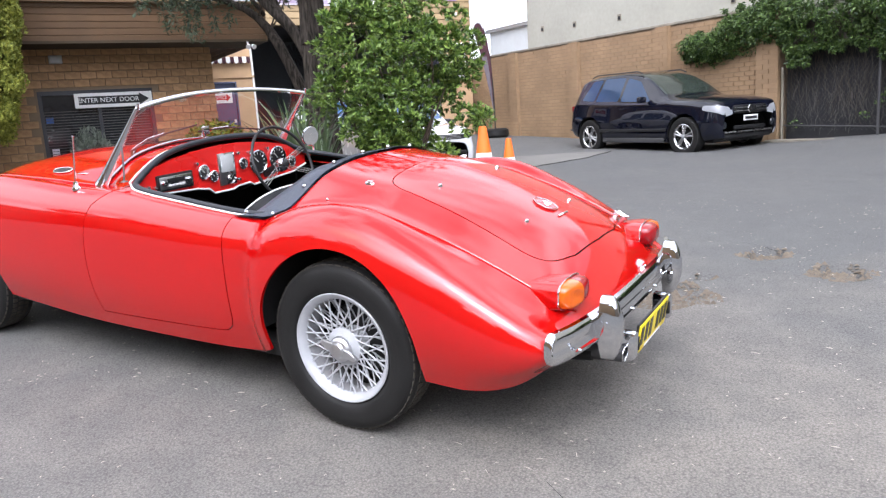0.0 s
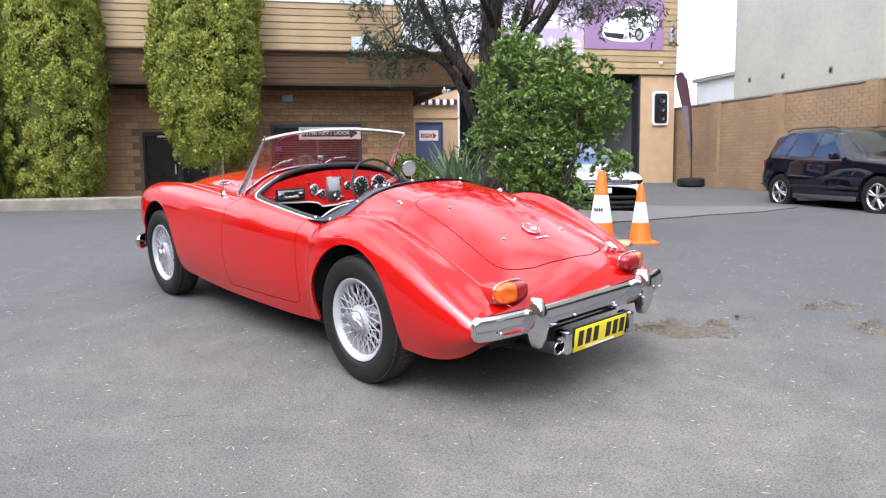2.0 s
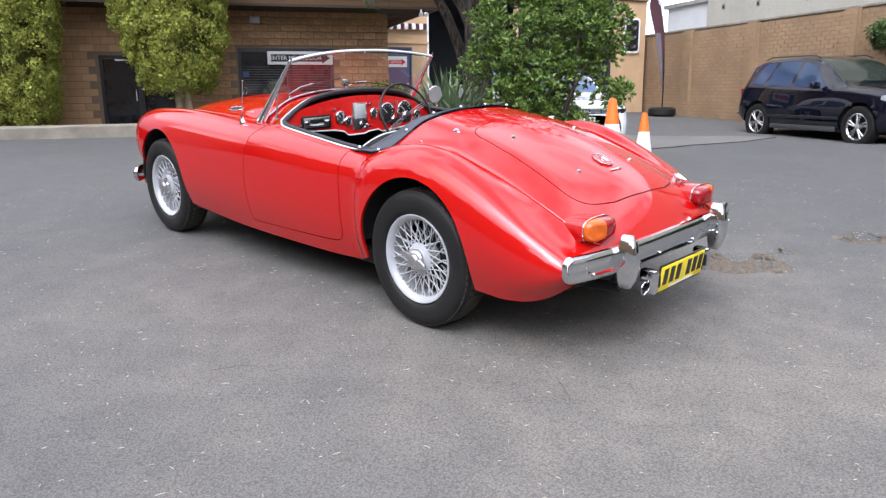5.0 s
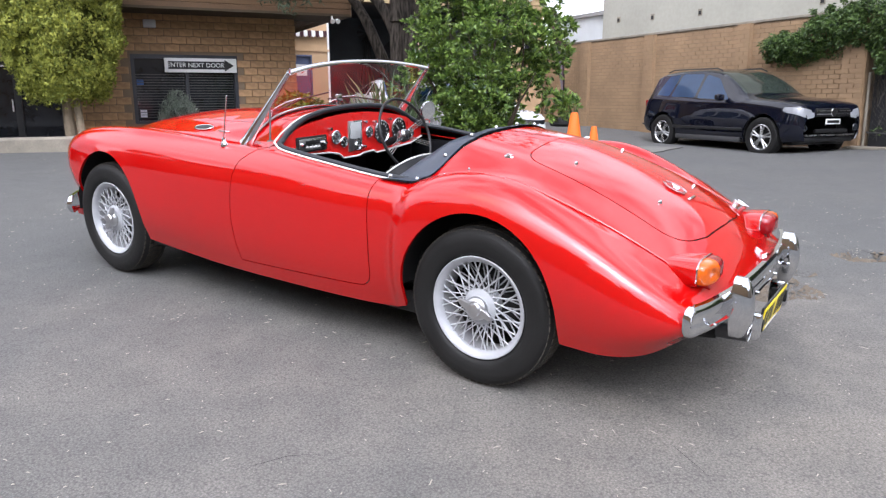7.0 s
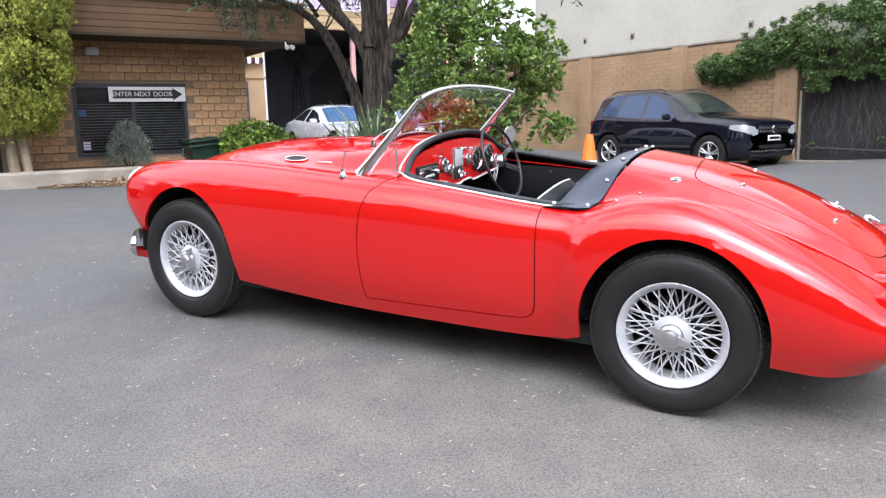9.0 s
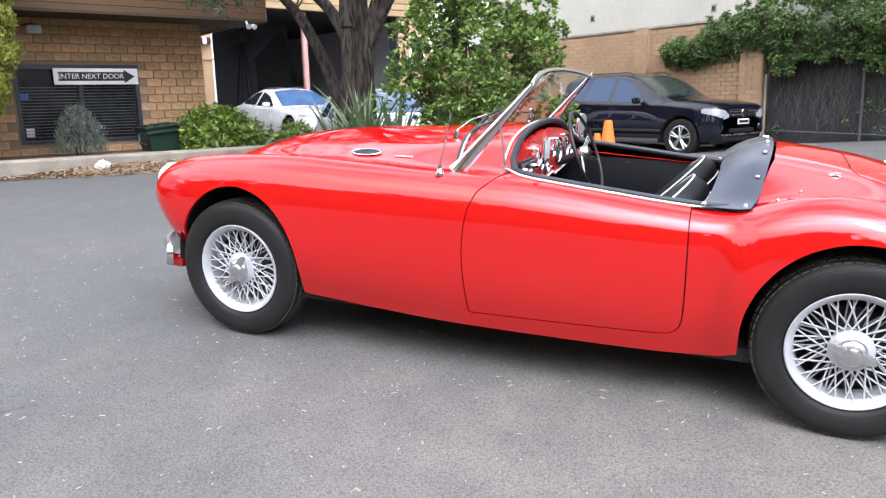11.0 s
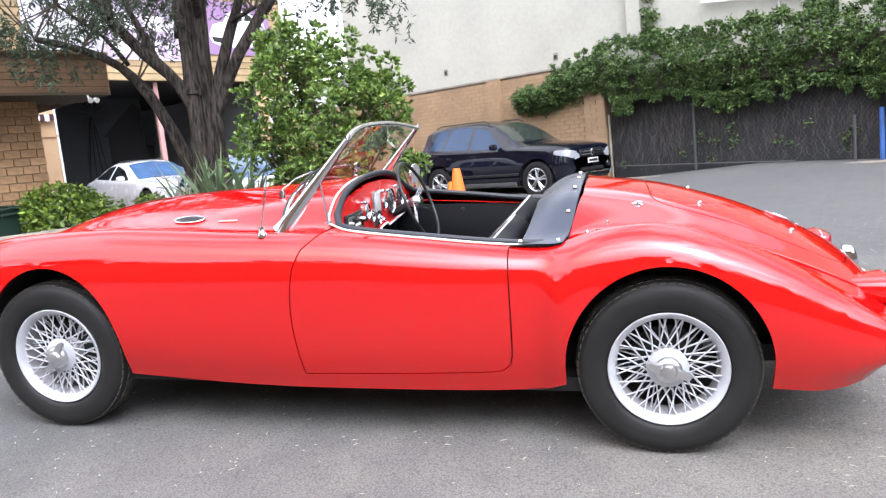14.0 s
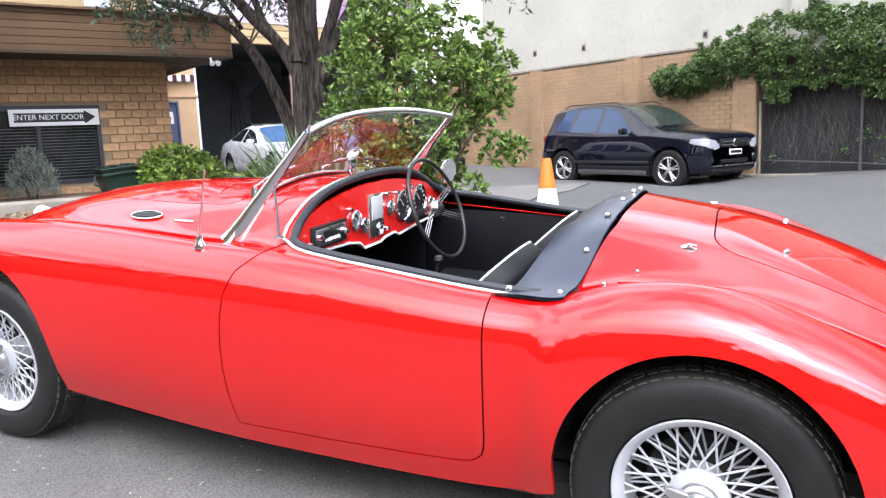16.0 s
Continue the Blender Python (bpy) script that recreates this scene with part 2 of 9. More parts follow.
def leafy(name, dark, light, rough=0.45, trans=0.25):
    """Leaves that differ one from the next and let some light through."""
    m, t, b = nodes_of(name)
    geo = t.nodes.new("ShaderNodeNewGeometry")
    ramp = t.nodes.new("ShaderNodeValToRGB")
    ramp.color_ramp.elements[0].color, ramp.color_ramp.elements[1].color = (*dark, 1), (*light, 1)
    ramp.color_ramp.elements[0].position, ramp.color_ramp.elements[1].position = 0.1, 0.95
    t.links.new(geo.outputs["Random Per Island"], ramp.inputs["Fac"])
    t.links.new(ramp.outputs["Color"], b.inputs["Base Color"])
    b.inputs["Roughness"].default_value = rough
    out = t.nodes["Material Output"]
    tl = t.nodes.new("ShaderNodeBsdfTranslucent")
    mx = t.nodes.new("ShaderNodeMixShader")
    mx.inputs["Fac"].default_value = trans
    t.links.new(ramp.outputs["Color"], tl.inputs["Color"])
    t.links.new(b.outputs["BSDF"], mx.inputs[1])
    t.links.new(tl.outputs["BSDF"], mx.inputs[2])
    t.links.new(mx.outputs["Shader"], out.inputs["Surface"])
    return m


def asphalt_material():
    m, t, b = nodes_of("asphalt")
    co = t.nodes.new("ShaderNodeTexCoord")
    big = t.nodes.new("ShaderNodeTexNoise")
    big.inputs["Scale"].default_value, big.inputs["Detail"].default_value = 0.55, 6
    mid = t.nodes.new("ShaderNodeTexNoise")
    mid.inputs["Scale"].default_value, mid.inputs["Detail"].default_value = 5.0, 8
    grit = t.nodes.new("ShaderNodeTexVoronoi")
    grit.inputs["Scale"].default_value = 115
    fine = t.nodes.new("ShaderNodeTexNoise")
    fine.inputs["Scale"].default_value, fine.inputs["Detail"].default_value = 210, 3
    for n in (big, mid, grit, fine):
        t.links.new(co.outputs["Object"], n.inputs["Vector"])
    r1 = t.nodes.new("ShaderNodeValToRGB")
    r1.color_ramp.elements[0].position, r1.color_ramp.elements[1].position = 0.3, 0.72
    r1.color_ramp.elements[0].color, r1.color_ramp.elements[1].color = (0.088, 0.089, 0.088, 1), (0.105, 0.104, 0.099, 1)
    t.links.new(big.outputs["Fac"], r1.inputs["Fac"])
    r2 = t.nodes.new("ShaderNodeMapRange")
    r2.inputs["From Min"].default_value, r2.inputs["From Max"].default_value = 0.3, 0.7
    r2.inputs["To Min"].default_value, r2.inputs["To Max"].default_value = 0.92, 1.08
    t.links.new(mid.outputs["Fac"], r2.inputs["Value"])
    r3 = t.nodes.new("ShaderNodeMapRange")
    r3.inputs["From Min"].default_value, r3.inputs["From Max"].default_value = 0.0, 0.9
    r3.inputs["To Min"].default_value, r3.inputs["To Max"].default_value = 1.34, 0.68
    t.links.new(grit.outputs["Distance"], r3.inputs["Value"])
    r4 = t.nodes.new("ShaderNodeMapRange")
    r4.inputs["From Min"].default_value, r4.inputs["From Max"].default_value = 0.25, 0.75
    r4.inputs["To Min"].default_value, r4.inputs["To Max"].default_value = 0.68, 1.34
    t.links.new(fine.outputs["Fac"], r4.inputs["Value"])
    m1, m2 = t.nodes.new("ShaderNodeMath"), t.nodes.new("ShaderNodeMath")
    m1.operation = m2.operation = "MULTIPLY"
    t.links.new(r2.outputs["Result"], m1.inputs[0])
    t.links.new(r3.outputs["Result"], m1.inputs[1])
    t.links.new(m1.outputs[0], m2.inputs[0])
    t.links.new(r4.outputs["Result"], m2.inputs[1])
    sc = t.nodes.new("ShaderNodeVectorMath")
    sc.operation = "SCALE"
    # sandy grit by the car's tail and near side, also painting its shadow lighter
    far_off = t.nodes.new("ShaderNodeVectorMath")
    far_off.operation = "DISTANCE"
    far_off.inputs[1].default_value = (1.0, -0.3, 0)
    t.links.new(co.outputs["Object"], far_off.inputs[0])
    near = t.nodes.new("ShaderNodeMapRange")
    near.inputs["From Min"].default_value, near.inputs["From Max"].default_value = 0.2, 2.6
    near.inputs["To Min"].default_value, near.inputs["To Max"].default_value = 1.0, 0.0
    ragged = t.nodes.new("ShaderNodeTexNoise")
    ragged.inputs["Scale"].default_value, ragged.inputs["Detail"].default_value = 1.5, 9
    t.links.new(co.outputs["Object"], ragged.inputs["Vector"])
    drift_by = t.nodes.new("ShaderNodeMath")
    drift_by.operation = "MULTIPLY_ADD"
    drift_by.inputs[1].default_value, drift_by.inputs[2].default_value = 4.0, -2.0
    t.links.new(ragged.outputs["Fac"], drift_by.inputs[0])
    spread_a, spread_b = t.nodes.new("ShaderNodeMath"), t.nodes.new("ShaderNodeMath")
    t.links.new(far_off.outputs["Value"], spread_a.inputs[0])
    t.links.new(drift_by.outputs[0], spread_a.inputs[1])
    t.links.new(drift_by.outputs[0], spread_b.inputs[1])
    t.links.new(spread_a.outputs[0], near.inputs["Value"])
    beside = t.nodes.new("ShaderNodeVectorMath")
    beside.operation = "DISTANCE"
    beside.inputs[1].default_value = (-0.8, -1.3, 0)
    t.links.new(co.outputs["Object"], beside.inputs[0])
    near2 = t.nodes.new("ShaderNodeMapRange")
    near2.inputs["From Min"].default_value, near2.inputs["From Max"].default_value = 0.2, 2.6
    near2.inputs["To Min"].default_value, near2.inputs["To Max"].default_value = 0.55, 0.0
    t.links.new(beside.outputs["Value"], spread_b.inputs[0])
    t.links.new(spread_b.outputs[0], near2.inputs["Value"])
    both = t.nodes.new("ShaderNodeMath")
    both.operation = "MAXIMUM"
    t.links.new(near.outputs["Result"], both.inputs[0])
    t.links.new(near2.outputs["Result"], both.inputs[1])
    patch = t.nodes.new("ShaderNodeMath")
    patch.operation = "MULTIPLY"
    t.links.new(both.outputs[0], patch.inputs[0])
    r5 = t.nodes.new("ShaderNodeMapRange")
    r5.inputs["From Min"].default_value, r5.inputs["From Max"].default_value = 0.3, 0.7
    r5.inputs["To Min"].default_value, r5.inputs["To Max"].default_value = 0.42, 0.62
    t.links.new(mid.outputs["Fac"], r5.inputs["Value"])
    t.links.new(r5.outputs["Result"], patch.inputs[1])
    dust_lift = t.nodes.new("ShaderNodeMix")
    dust_lift.data_type = "RGBA"
    dust_lift.inputs[7].default_value = (0.212, 0.190, 0.163, 1)
    t.links.new(patch.outputs[0], dust_lift.inputs["Factor"])
    t.links.new(r1.outputs["Color"], dust_lift.inputs[6])
    t.links.new(dust_lift.outputs[2], sc.inputs[0])
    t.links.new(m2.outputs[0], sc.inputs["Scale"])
    t.links.new(sc.outputs[0], b.inputs["Base Color"])
    b.inputs["Roughness"].default_value = 0.82
    b.inputs["Specular IOR Level"].default_value = 0.35
    bp = t.nodes.new("ShaderNodeBump")
    bp.inputs["Strength"].default_value, bp.inputs["Distance"].default_value = 0.45, 0.005
    t.links.new(m2.outputs[0], bp.inputs["Height"])
    t.links.new(bp.outputs["Normal"], b.inputs["Normal"])
    return m


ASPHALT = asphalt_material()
RED = plain("red_paint", (0.45, 0.003, 0.0035), rough=0.5, coat=1.0, spec=0.0, vary=0.03, scale=2.0, rough_vary=0.0)
RED.node_tree.nodes["Principled BSDF"].inputs["Coat IOR"].default_value = 1.70
RED_DASH = plain("red_dash_paint", (0.68, 0.014, 0.012), rough=0.3, coat=0.6, vary=0.04)
DARK = plain("dark_underside", (0.012, 0.012, 0.012), rough=0.85, vary=0.3)
GAP = plain("dark_gap", (0.02, 0.004, 0.004), rough=0.9, vary=0.1)
CHROME = plain("chrome", (0.66, 0.67, 0.69), rough=0.07, metal=1.0, vary=0.05, scale=9, rough_vary=0.04)
CHROME_DULL = plain("dull_chrome", (0.62, 0.62, 0.63), rough=0.28, metal=1.0, vary=0.1)
WIRE = plain("silver_painted_wire", (0.42, 0.43, 0.45), rough=0.46, metal=0.15, vary=0.10, scale=22, rough_vary=0.10)
TYRE = plain("tyre_rubber", (0.012, 0.0118, 0.0115), rough=0.58, spec=0.32, vary=0.35, scale=11, bump=0.15, bump_scale=260)
TREAD = plain("dusty_tread_rubber", (0.060, 0.054, 0.046), rough=0.92, spec=0.2, vary=0.4, scale=30)
VINYL = plain("black_vinyl", (0.007, 0.0075, 0.009), rough=0.48, spec=0.22, vary=0.2, scale=5, bump=0.12, bump_scale=340)
# black vinyl with the sky's bluish sheen mixed into its colour
COVER = plain("sky_sheen_hood_cover", (0.014, 0.021, 0.038), rough=0.30, spec=0.9, vary=0.18, scale=6, bump=0.12, bump_scale=340)
VINYL_PAD = plain("padded_black_trim", (0.016, 0.019, 0.024), rough=0.48, vary=0.15, bump=0.1, bump_scale=300)
CARPET = plain("black_carpet", (0.006, 0.006, 0.007), rough=0.95, vary=0.3, bump=0.4, bump_scale=500)
PIPING = plain("white_piping", (0.72, 0.72, 0.70), rough=0.5, vary=0.05)
AMBER = plain("amber_lens", (0.62, 0.105, 0.006), rough=0.12, coat=0.6, vary=0.1, scale=60)
RUBY = plain("red_lens", (0.26, 0.006, 0.010), rough=0.1, coat=0.6, vary=0.1, scale=60)
CLEAR_LENS = plain("clear_lens", (0.27, 0.28, 0.30), rough=0.08, coat=0.8, vary=0.05)
PLATE_YELLOW = plain("yellow_plate", (0.83, 0.66, 0.03), rough=0.4, vary=0.05)
BLACK = plain("black_paint", (0.012, 0.012, 0.013), rough=0.4, vary=0.1)
DIAL = plain("dial_face", (0.015, 0.015, 0.016), rough=0.3, vary=0.1)
STEEL_DARK = plain("dark_steel", (0.10, 0.10, 0.105), rough=0.5, metal=0.6, vary=0.1)
LAMP_GLASS = plain("headlamp_glass", (0.22, 0.23, 0.25), rough=0.06, spec=0.8, vary=0.2, scale=40)
WHITE = plain("white_paint", (0.78, 0.78, 0.77), rough=0.45, vary=0.05)
SCREEN_GLASS = glass("windscreen_glass", (0.90, 0.94, 0.92))

# ---- place materials ----
BRICK = plain("tan_brick", (0.37, 0.225, 0.120), rough=0.85, vary=0.32, scale=14, bump=0.3, bump_scale=90, random=0.16)
BRICK_FAR = plain("sandy_brick", (0.285, 0.190, 0.112), rough=0.88, vary=0.22, scale=5, bump=0.3, bump_scale=60)
MORTAR = plain("mortar", (0.20, 0.145, 0.098), rough=0.95, vary=0.15)
MORTAR_FAR = plain("pale_mortar", (0.235, 0.165, 0.105), rough=0.95, vary=0.15)
CREAM = plain("cream_render", (0.50, 0.335, 0.195), rough=0.8, vary=0.12, scale=3)
BOARD_TAN = plain("tan_boards", (0.355, 0.255, 0.138), rough=0.6, vary=0.18, scale=3, random=0.10)
# brown of the lower boards, darkened by the overhang's shade
BOARD_SHADED = plain("shaded_brown_boards", (0.115, 0.064, 0.031), rough=0.6, vary=0.22, scale=3, random=0.12)
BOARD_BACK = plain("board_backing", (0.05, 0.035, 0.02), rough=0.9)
RENDER = plain("stained_render", (0.365, 0.360, 0.310), rough=0.92, vary=0.13, scale=0.7, bump=0.2, bump_scale=40)
TIN = plain("painted_tin", (0.62, 0.66, 0.68), rough=0.45, vary=0.08, scale=3)
FRAME_DARK = plain("dark_window_frame", (0.03, 0.032, 0.04), rough=0.4, vary=0.1)
PANE_DARK = plain("dark_pane", (0.018, 0.02, 0.024), rough=0.06, spec=0.8, vary=0.2)
BLUE_DOOR = plain("blue_grey_door", (0.075, 0.095, 0.17), rough=0.45, vary=0.1)
CONCRETE = plain("concrete", (0.23, 0.205, 0.165), rough=0.9, vary=0.35, scale=4, bump=0.3)
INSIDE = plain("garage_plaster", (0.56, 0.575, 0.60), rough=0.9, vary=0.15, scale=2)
INSIDE_DARK = plain("near_black", (0.02, 0.02, 0.022), rough=0.8, vary=0.3)
FADED = plain("faded_purple_print", (0.42, 0.34, 0.45), rough=0.5, vary=0.14, scale=1.2)
PURPLE = plain("purple_print", (0.27, 0.165, 0.29), rough=0.5, vary=0.12, scale=1.2)
LILAC = plain("pale_lilac_print", (0.74, 0.71, 0.80), rough=0.5, vary=0.1, scale=1.2)
PINK = plain("pink_post_paint", (0.50, 0.28, 0.26), rough=0.6, vary=0.12)
SIGN_RED = plain("sign_red", (0.55, 0.03, 0.03), rough=0.5, vary=0.05)
STEEL = plain("galvanised_steel", (0.42, 0.43, 0.44), rough=0.5, metal=0.6, vary=0.15)
BLUE_PAINT = plain("blue_paint", (0.035, 0.11, 0.34), rough=0.6, vary=0.25)
MAROON = plain("maroon_cloth", (0.060, 0.020, 0.028), rough=0.8, vary=0.2)
GREY_CLOTH = plain("grey_cloth", (0.13, 0.11, 0.125), rough=0.8, vary=0.15)
ORANGE = plain("orange_plastic", (0.85, 0.16, 0.02), rough=0.5, vary=0.1)


def bark_material():
    """Dark bark with long upright furrows and paler ridges."""
    m, t, b = nodes_of("furrowed_bark")
    co, mp = t.nodes.new("ShaderNodeTexCoord"), t.nodes.new("ShaderNodeMapping")
    mp.inputs["Scale"].default_value = (1.0, 1.0, 0.16)
    furrow, stain = t.nodes.new("ShaderNodeTexNoise"), t.nodes.new("ShaderNodeTexNoise")
    furrow.inputs["Scale"].default_value, furrow.inputs["Detail"].default_value = 34, 6
    stain.inputs["Scale"].default_value, stain.inputs["Detail"].default_value = 3.5, 5
    t.links.new(co.outputs["Object"], mp.inputs["Vector"])
    t.links.new(mp.outputs["Vector"], furrow.inputs["Vector"])
    t.links.new(co.outputs["Object"], stain.inputs["Vector"])
    ramp = t.nodes.new("ShaderNodeValToRGB")
    ramp.color_ramp.elements[0].position, ramp.color_ramp.elements[1].position = 0.36, 0.66
    ramp.color_ramp.elements[0].color, ramp.color_ramp.elements[1].color = (0.010, 0.008, 0.006, 1), (0.064, 0.053, 0.044, 1)
    t.links.new(furrow.outputs["Fac"], ramp.inputs["Fac"])
    shade = t.nodes.new("ShaderNodeMapRange")
    shade.inputs["From Min"].default_value, shade.inputs["From Max"].default_value = 0.3, 0.7
    shade.inputs["To Min"].default_value, shade.inputs["To Max"].default_value = 0.6, 1.35
    t.links.new(stain.outputs["Fac"], shade.inputs["Value"])
    sc = t.nodes.new("ShaderNodeVectorMath")
    sc.operation = "SCALE"
    t.links.new(ramp.outputs["Color"], sc.inputs[0])
    t.links.new(shade.outputs["Result"], sc.inputs["Scale"])
    t.links.new(sc.outputs[0], b.inputs["Base Color"])
    b.inputs["Roughness"].default_value = 0.95
    b.inputs["Specular IOR Level"].default_value = 0.2
    bp = t.nodes.new("ShaderNodeBump")
    bp.inputs["Strength"].default_value, bp.inputs["Distance"].default_value = 1.0, 0.02
    t.links.new(furrow.outputs["Fac"], bp.inputs["Height"])
    t.links.new(bp.outputs["Normal"], b.inputs["Normal"])
    return m


BARK = bark_material()
TWIG = plain("twig_bark", (0.06, 0.045, 0.032), rough=0.95, vary=0.3)
BUSH_LEAF = leafy("glossy_green_leaves", (0.034, 0.080, 0.016), (0.25, 0.37, 0.080), rough=0.30, trans=0.18)
CONIFER_LEAF = leafy("yellow_green_conifer", (0.13, 0.160, 0.022), (0.37, 0.385, 0.065), rough=0.7, trans=0.15)
IVY_LEAF = leafy("creeper_leaves", (0.016, 0.042, 0.011), (0.125, 0.205, 0.050), rough=0.45)
TREE_LEAF = leafy("grey_green_foliage", (0.015, 0.028, 0.015), (0.066, 0.094, 0.050), rough=0.6)
HEDGE_LEAF = leafy("low_hedge_leaves", (0.035, 0.085, 0.012), (0.24, 0.34, 0.05), rough=0.4)
FLAX_LEAF = leafy("flax_blades", (0.05, 0.085, 0.035), (0.14, 0.20, 0.10), rough=0.4, trans=0.15)
ROSEMARY_LEAF = leafy("grey_herb", (0.07, 0.09, 0.07), (0.20, 0.23, 0.19), rough=0.7)
LITTER = plain("dry_litter", (0.34, 0.31, 0.26), rough=0.9, vary=0.3, scale=40)
GRAVEL = plain("loose_gravel", (0.135, 0.111, 0.085), rough=0.95, vary=0.4, scale=30)
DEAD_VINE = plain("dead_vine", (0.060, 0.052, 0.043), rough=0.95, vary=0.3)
PALE_VINE = plain("bleached_vine", (0.105, 0.098, 0.090), rough=0.95, vary=0.3)
FENCE_BACK = plain("shade_cloth", (0.030, 0.031, 0.034), rough=0.95, vary=0.35, scale=3)


# ---- ground ----
POTHOLES = ((0.60, 1.19, 0.21, 0.26), (0.95, 2.29, 0.12, 0.17), (1.38, 1.98, 0.13, 0.20), (0.72, 1.62, 0.05, 0.06))


def ground_z(x, y):
    """The yard: a slight tilt under the roadster, easing off towards the buildings."""
    w = math.exp(-(((x + 0.5) / 6.5) ** 2 + ((y + 1.5) / 6.0) ** 2))
    far = 0.02 + 0.030 * min(max(-x, 0), 12) + 0.07 * min(max(x + 1.5, 0), 4) * min(max((y - 6) / 5, 0), 1)
    far -= 0.24 * math.exp(-(((x + 6.3) / 2.3) ** 2) - ((y - 10.2) / 2.3) ** 2)
    z = w * (0.011 - 0.05 * x + 0.05 * y) + (1 - w) * far
    return z - 0.075 * math.exp(-((x + 1.78) ** 2) - ((y - 4.6) / 1.2) ** 2)


def ground_detail(x, y):
    z = ground_z(x, y)
    for px, py, rx, ry in POTHOLES:
        d = ((x - px) / rx) ** 2 + ((y - py) / ry) ** 2
        if d < 2.5:
            edge = 1.0 + 0.5 * noise.noise(Vector((x * 6, y * 6, px)))
            z -= 0.044 * max(0.0, 1 - max(d / edge - 0.55, 0) / 0.5) if d < edge * 1.05 else 0.0
            z += 0.008 * noise.noise(Vector((x * 14, y * 14, 3.0))) * math.exp(-d)
    return z


def span(lo, a, b, hi, step):
    core = list(np.arange(a, b + step / 2, step))
    left, right, d = [], [], step
    x = a
    while x > lo:
        d *= 1.35
        x -= d
        left.append(x)
    x, d = b, step
    while x < hi:
        d *= 1.35
        x += d
        right.append(x)
    return left[::-1] + core + right


gx = span(-400, -4, 0.4, 0.5, 0.16)[:-1] + list(np.arange(0.45, 2.3, 0.03)) + span(2.3, 2.45, 6, 400, 0.16)
gx = sorted(set(round(x, 3) for x in gx))
gy = span(-400, -5, 0.6, 0.7, 0.16)[:-1] + list(np.arange(0.65, 2.75, 0.03)) + span(2.75, 2.9, 14, 400, 0.16)
gy = sorted(set(round(y, 3) for y in gy))
g = Shape()
g.loft([[(x, y, ground_detail(x, y)) for y in gy] for x in gx])
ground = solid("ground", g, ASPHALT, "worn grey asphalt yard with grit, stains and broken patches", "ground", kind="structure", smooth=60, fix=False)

rnd = random.Random(5)
s = Shape()
for _ in range(3600):
    near = rnd.random() < 0.75
    x, y = (rnd.uniform(-4.5, 4.0), rnd.uniform(-3.2, 4.5)) if near else (rnd.uniform(-8, 6), rnd.uniform(-4, 12))
    z, a, ln, w = ground_z(x, y) + 0.003, rnd.uniform(0, math.pi), rnd.uniform(0.003, 0.007) + 0.012 * rnd.random() ** 5, rnd.uniform(0.001, 0.0024)
    c, q = math.cos(a), math.sin(a)
    s.add([(x - c * ln - q * w, y - q * ln + c * w, z), (x - c * ln + q * w, y - q * ln - c * w, z), (x + c * ln + q * w, y + q * ln - c * w, z), (x + c * ln - q * w, y + q * ln + c * w, z), (x, y, z + 0.003)], [(0, 1, 4), (1, 2, 4), (2, 3, 4), (3, 0, 4)])
for x0, y0, a, n in ((-0.2, -1.75, 2.3, 9), (1.0, -0.9, 2.0, 7), (2.2, 1.0, 2.6, 12), (-3.0, -1.9, 0.4, 9), (0.5, 2.6, 0.3, 10), (1.9, 3.4, -0.4, 10)):
    cr_ = Shape()
    p = Vector((x0, y0, 0))
    line = []
    for _ in range(n):
        line.append((p.x, p.y, ground_z(p.x, p.y) - 0.0012))
        a += rnd.uniform(-0.55, 0.55)
        p += Vector((math.cos(a), math.sin(a), 0)) * rnd.uniform(0.05, 0.12)
    cr_.tube(line, [0.0014 * (1 - abs(2 * k / (n - 1) - 1)) + 0.0005 for k in range(n)], seg=6)
    part("crack", cr_, DARK, ground)
solid("leaf_litter", s, LITTER, "scattered dry straw and leaf bits on the asphalt", "litter", kind="stuff", smooth=0, fix=False)
s = Shape()
for px, py, rx, ry in POTHOLES:
    for _ in range(int(900 * rx * ry / 0.066)):
        a = rnd.uniform(0, 2 * math.pi)
        r = math.sqrt(rnd.random()) * (1.0 + 0.3 * math.sin(2 * a + px) + 0.22 * math.sin(5 * a + py))
        x, y = px + rx * r * math.cos(a), py + ry * r * math.sin(a)
        d = rnd.uniform(0.005, 0.017) * (1.6 if rnd.random() < 0.06 else 1)
        z = ground_detail(x, y)
        s.add([(x - d, y - d * 0.6, z), (x + d, y - d * 0.8, z), (x + d * 0.7, y + d, z), (x - d * 0.8, y + d * 0.7, z), (x + 0.1 * d, y, z + d * rnd.uniform(0.5, 1.1))], [(0, 1, 4), (1, 2, 4), (2, 3, 4), (3, 0, 4)])
solid("pothole_gravel", s, GRAVEL, "loose gravel and dirt in the broken asphalt", "gravel", kind="stuff", smooth=0, fix=False)


# paler apron towards the garage, behind a dark joint
APRON = plain("worn_apron", (0.150, 0.144, 0.132), rough=0.9, vary=0.22, scale=1.6, bump=0.4, bump_scale=90)
s = Shape()
edge = [(-3.02 + 0.03 * math.sin(2.1 * y) + 0.02 * math.sin(5.3 * y), y) for y in np.arange(4.8, 11.3, 0.25)]
s.loft([[(x + (-9.5 - x) * t, y, ground_z(x + (-9.5 - x) * t, y) + 0.006) for t in np.linspace(0, 1, 24)] for x, y in edge])
apron = solid("pavement_apron", s, APRON, "worn pale concrete apron in front of the garage", "pavement", kind="structure", smooth=60, fix=False)
s = Shape()
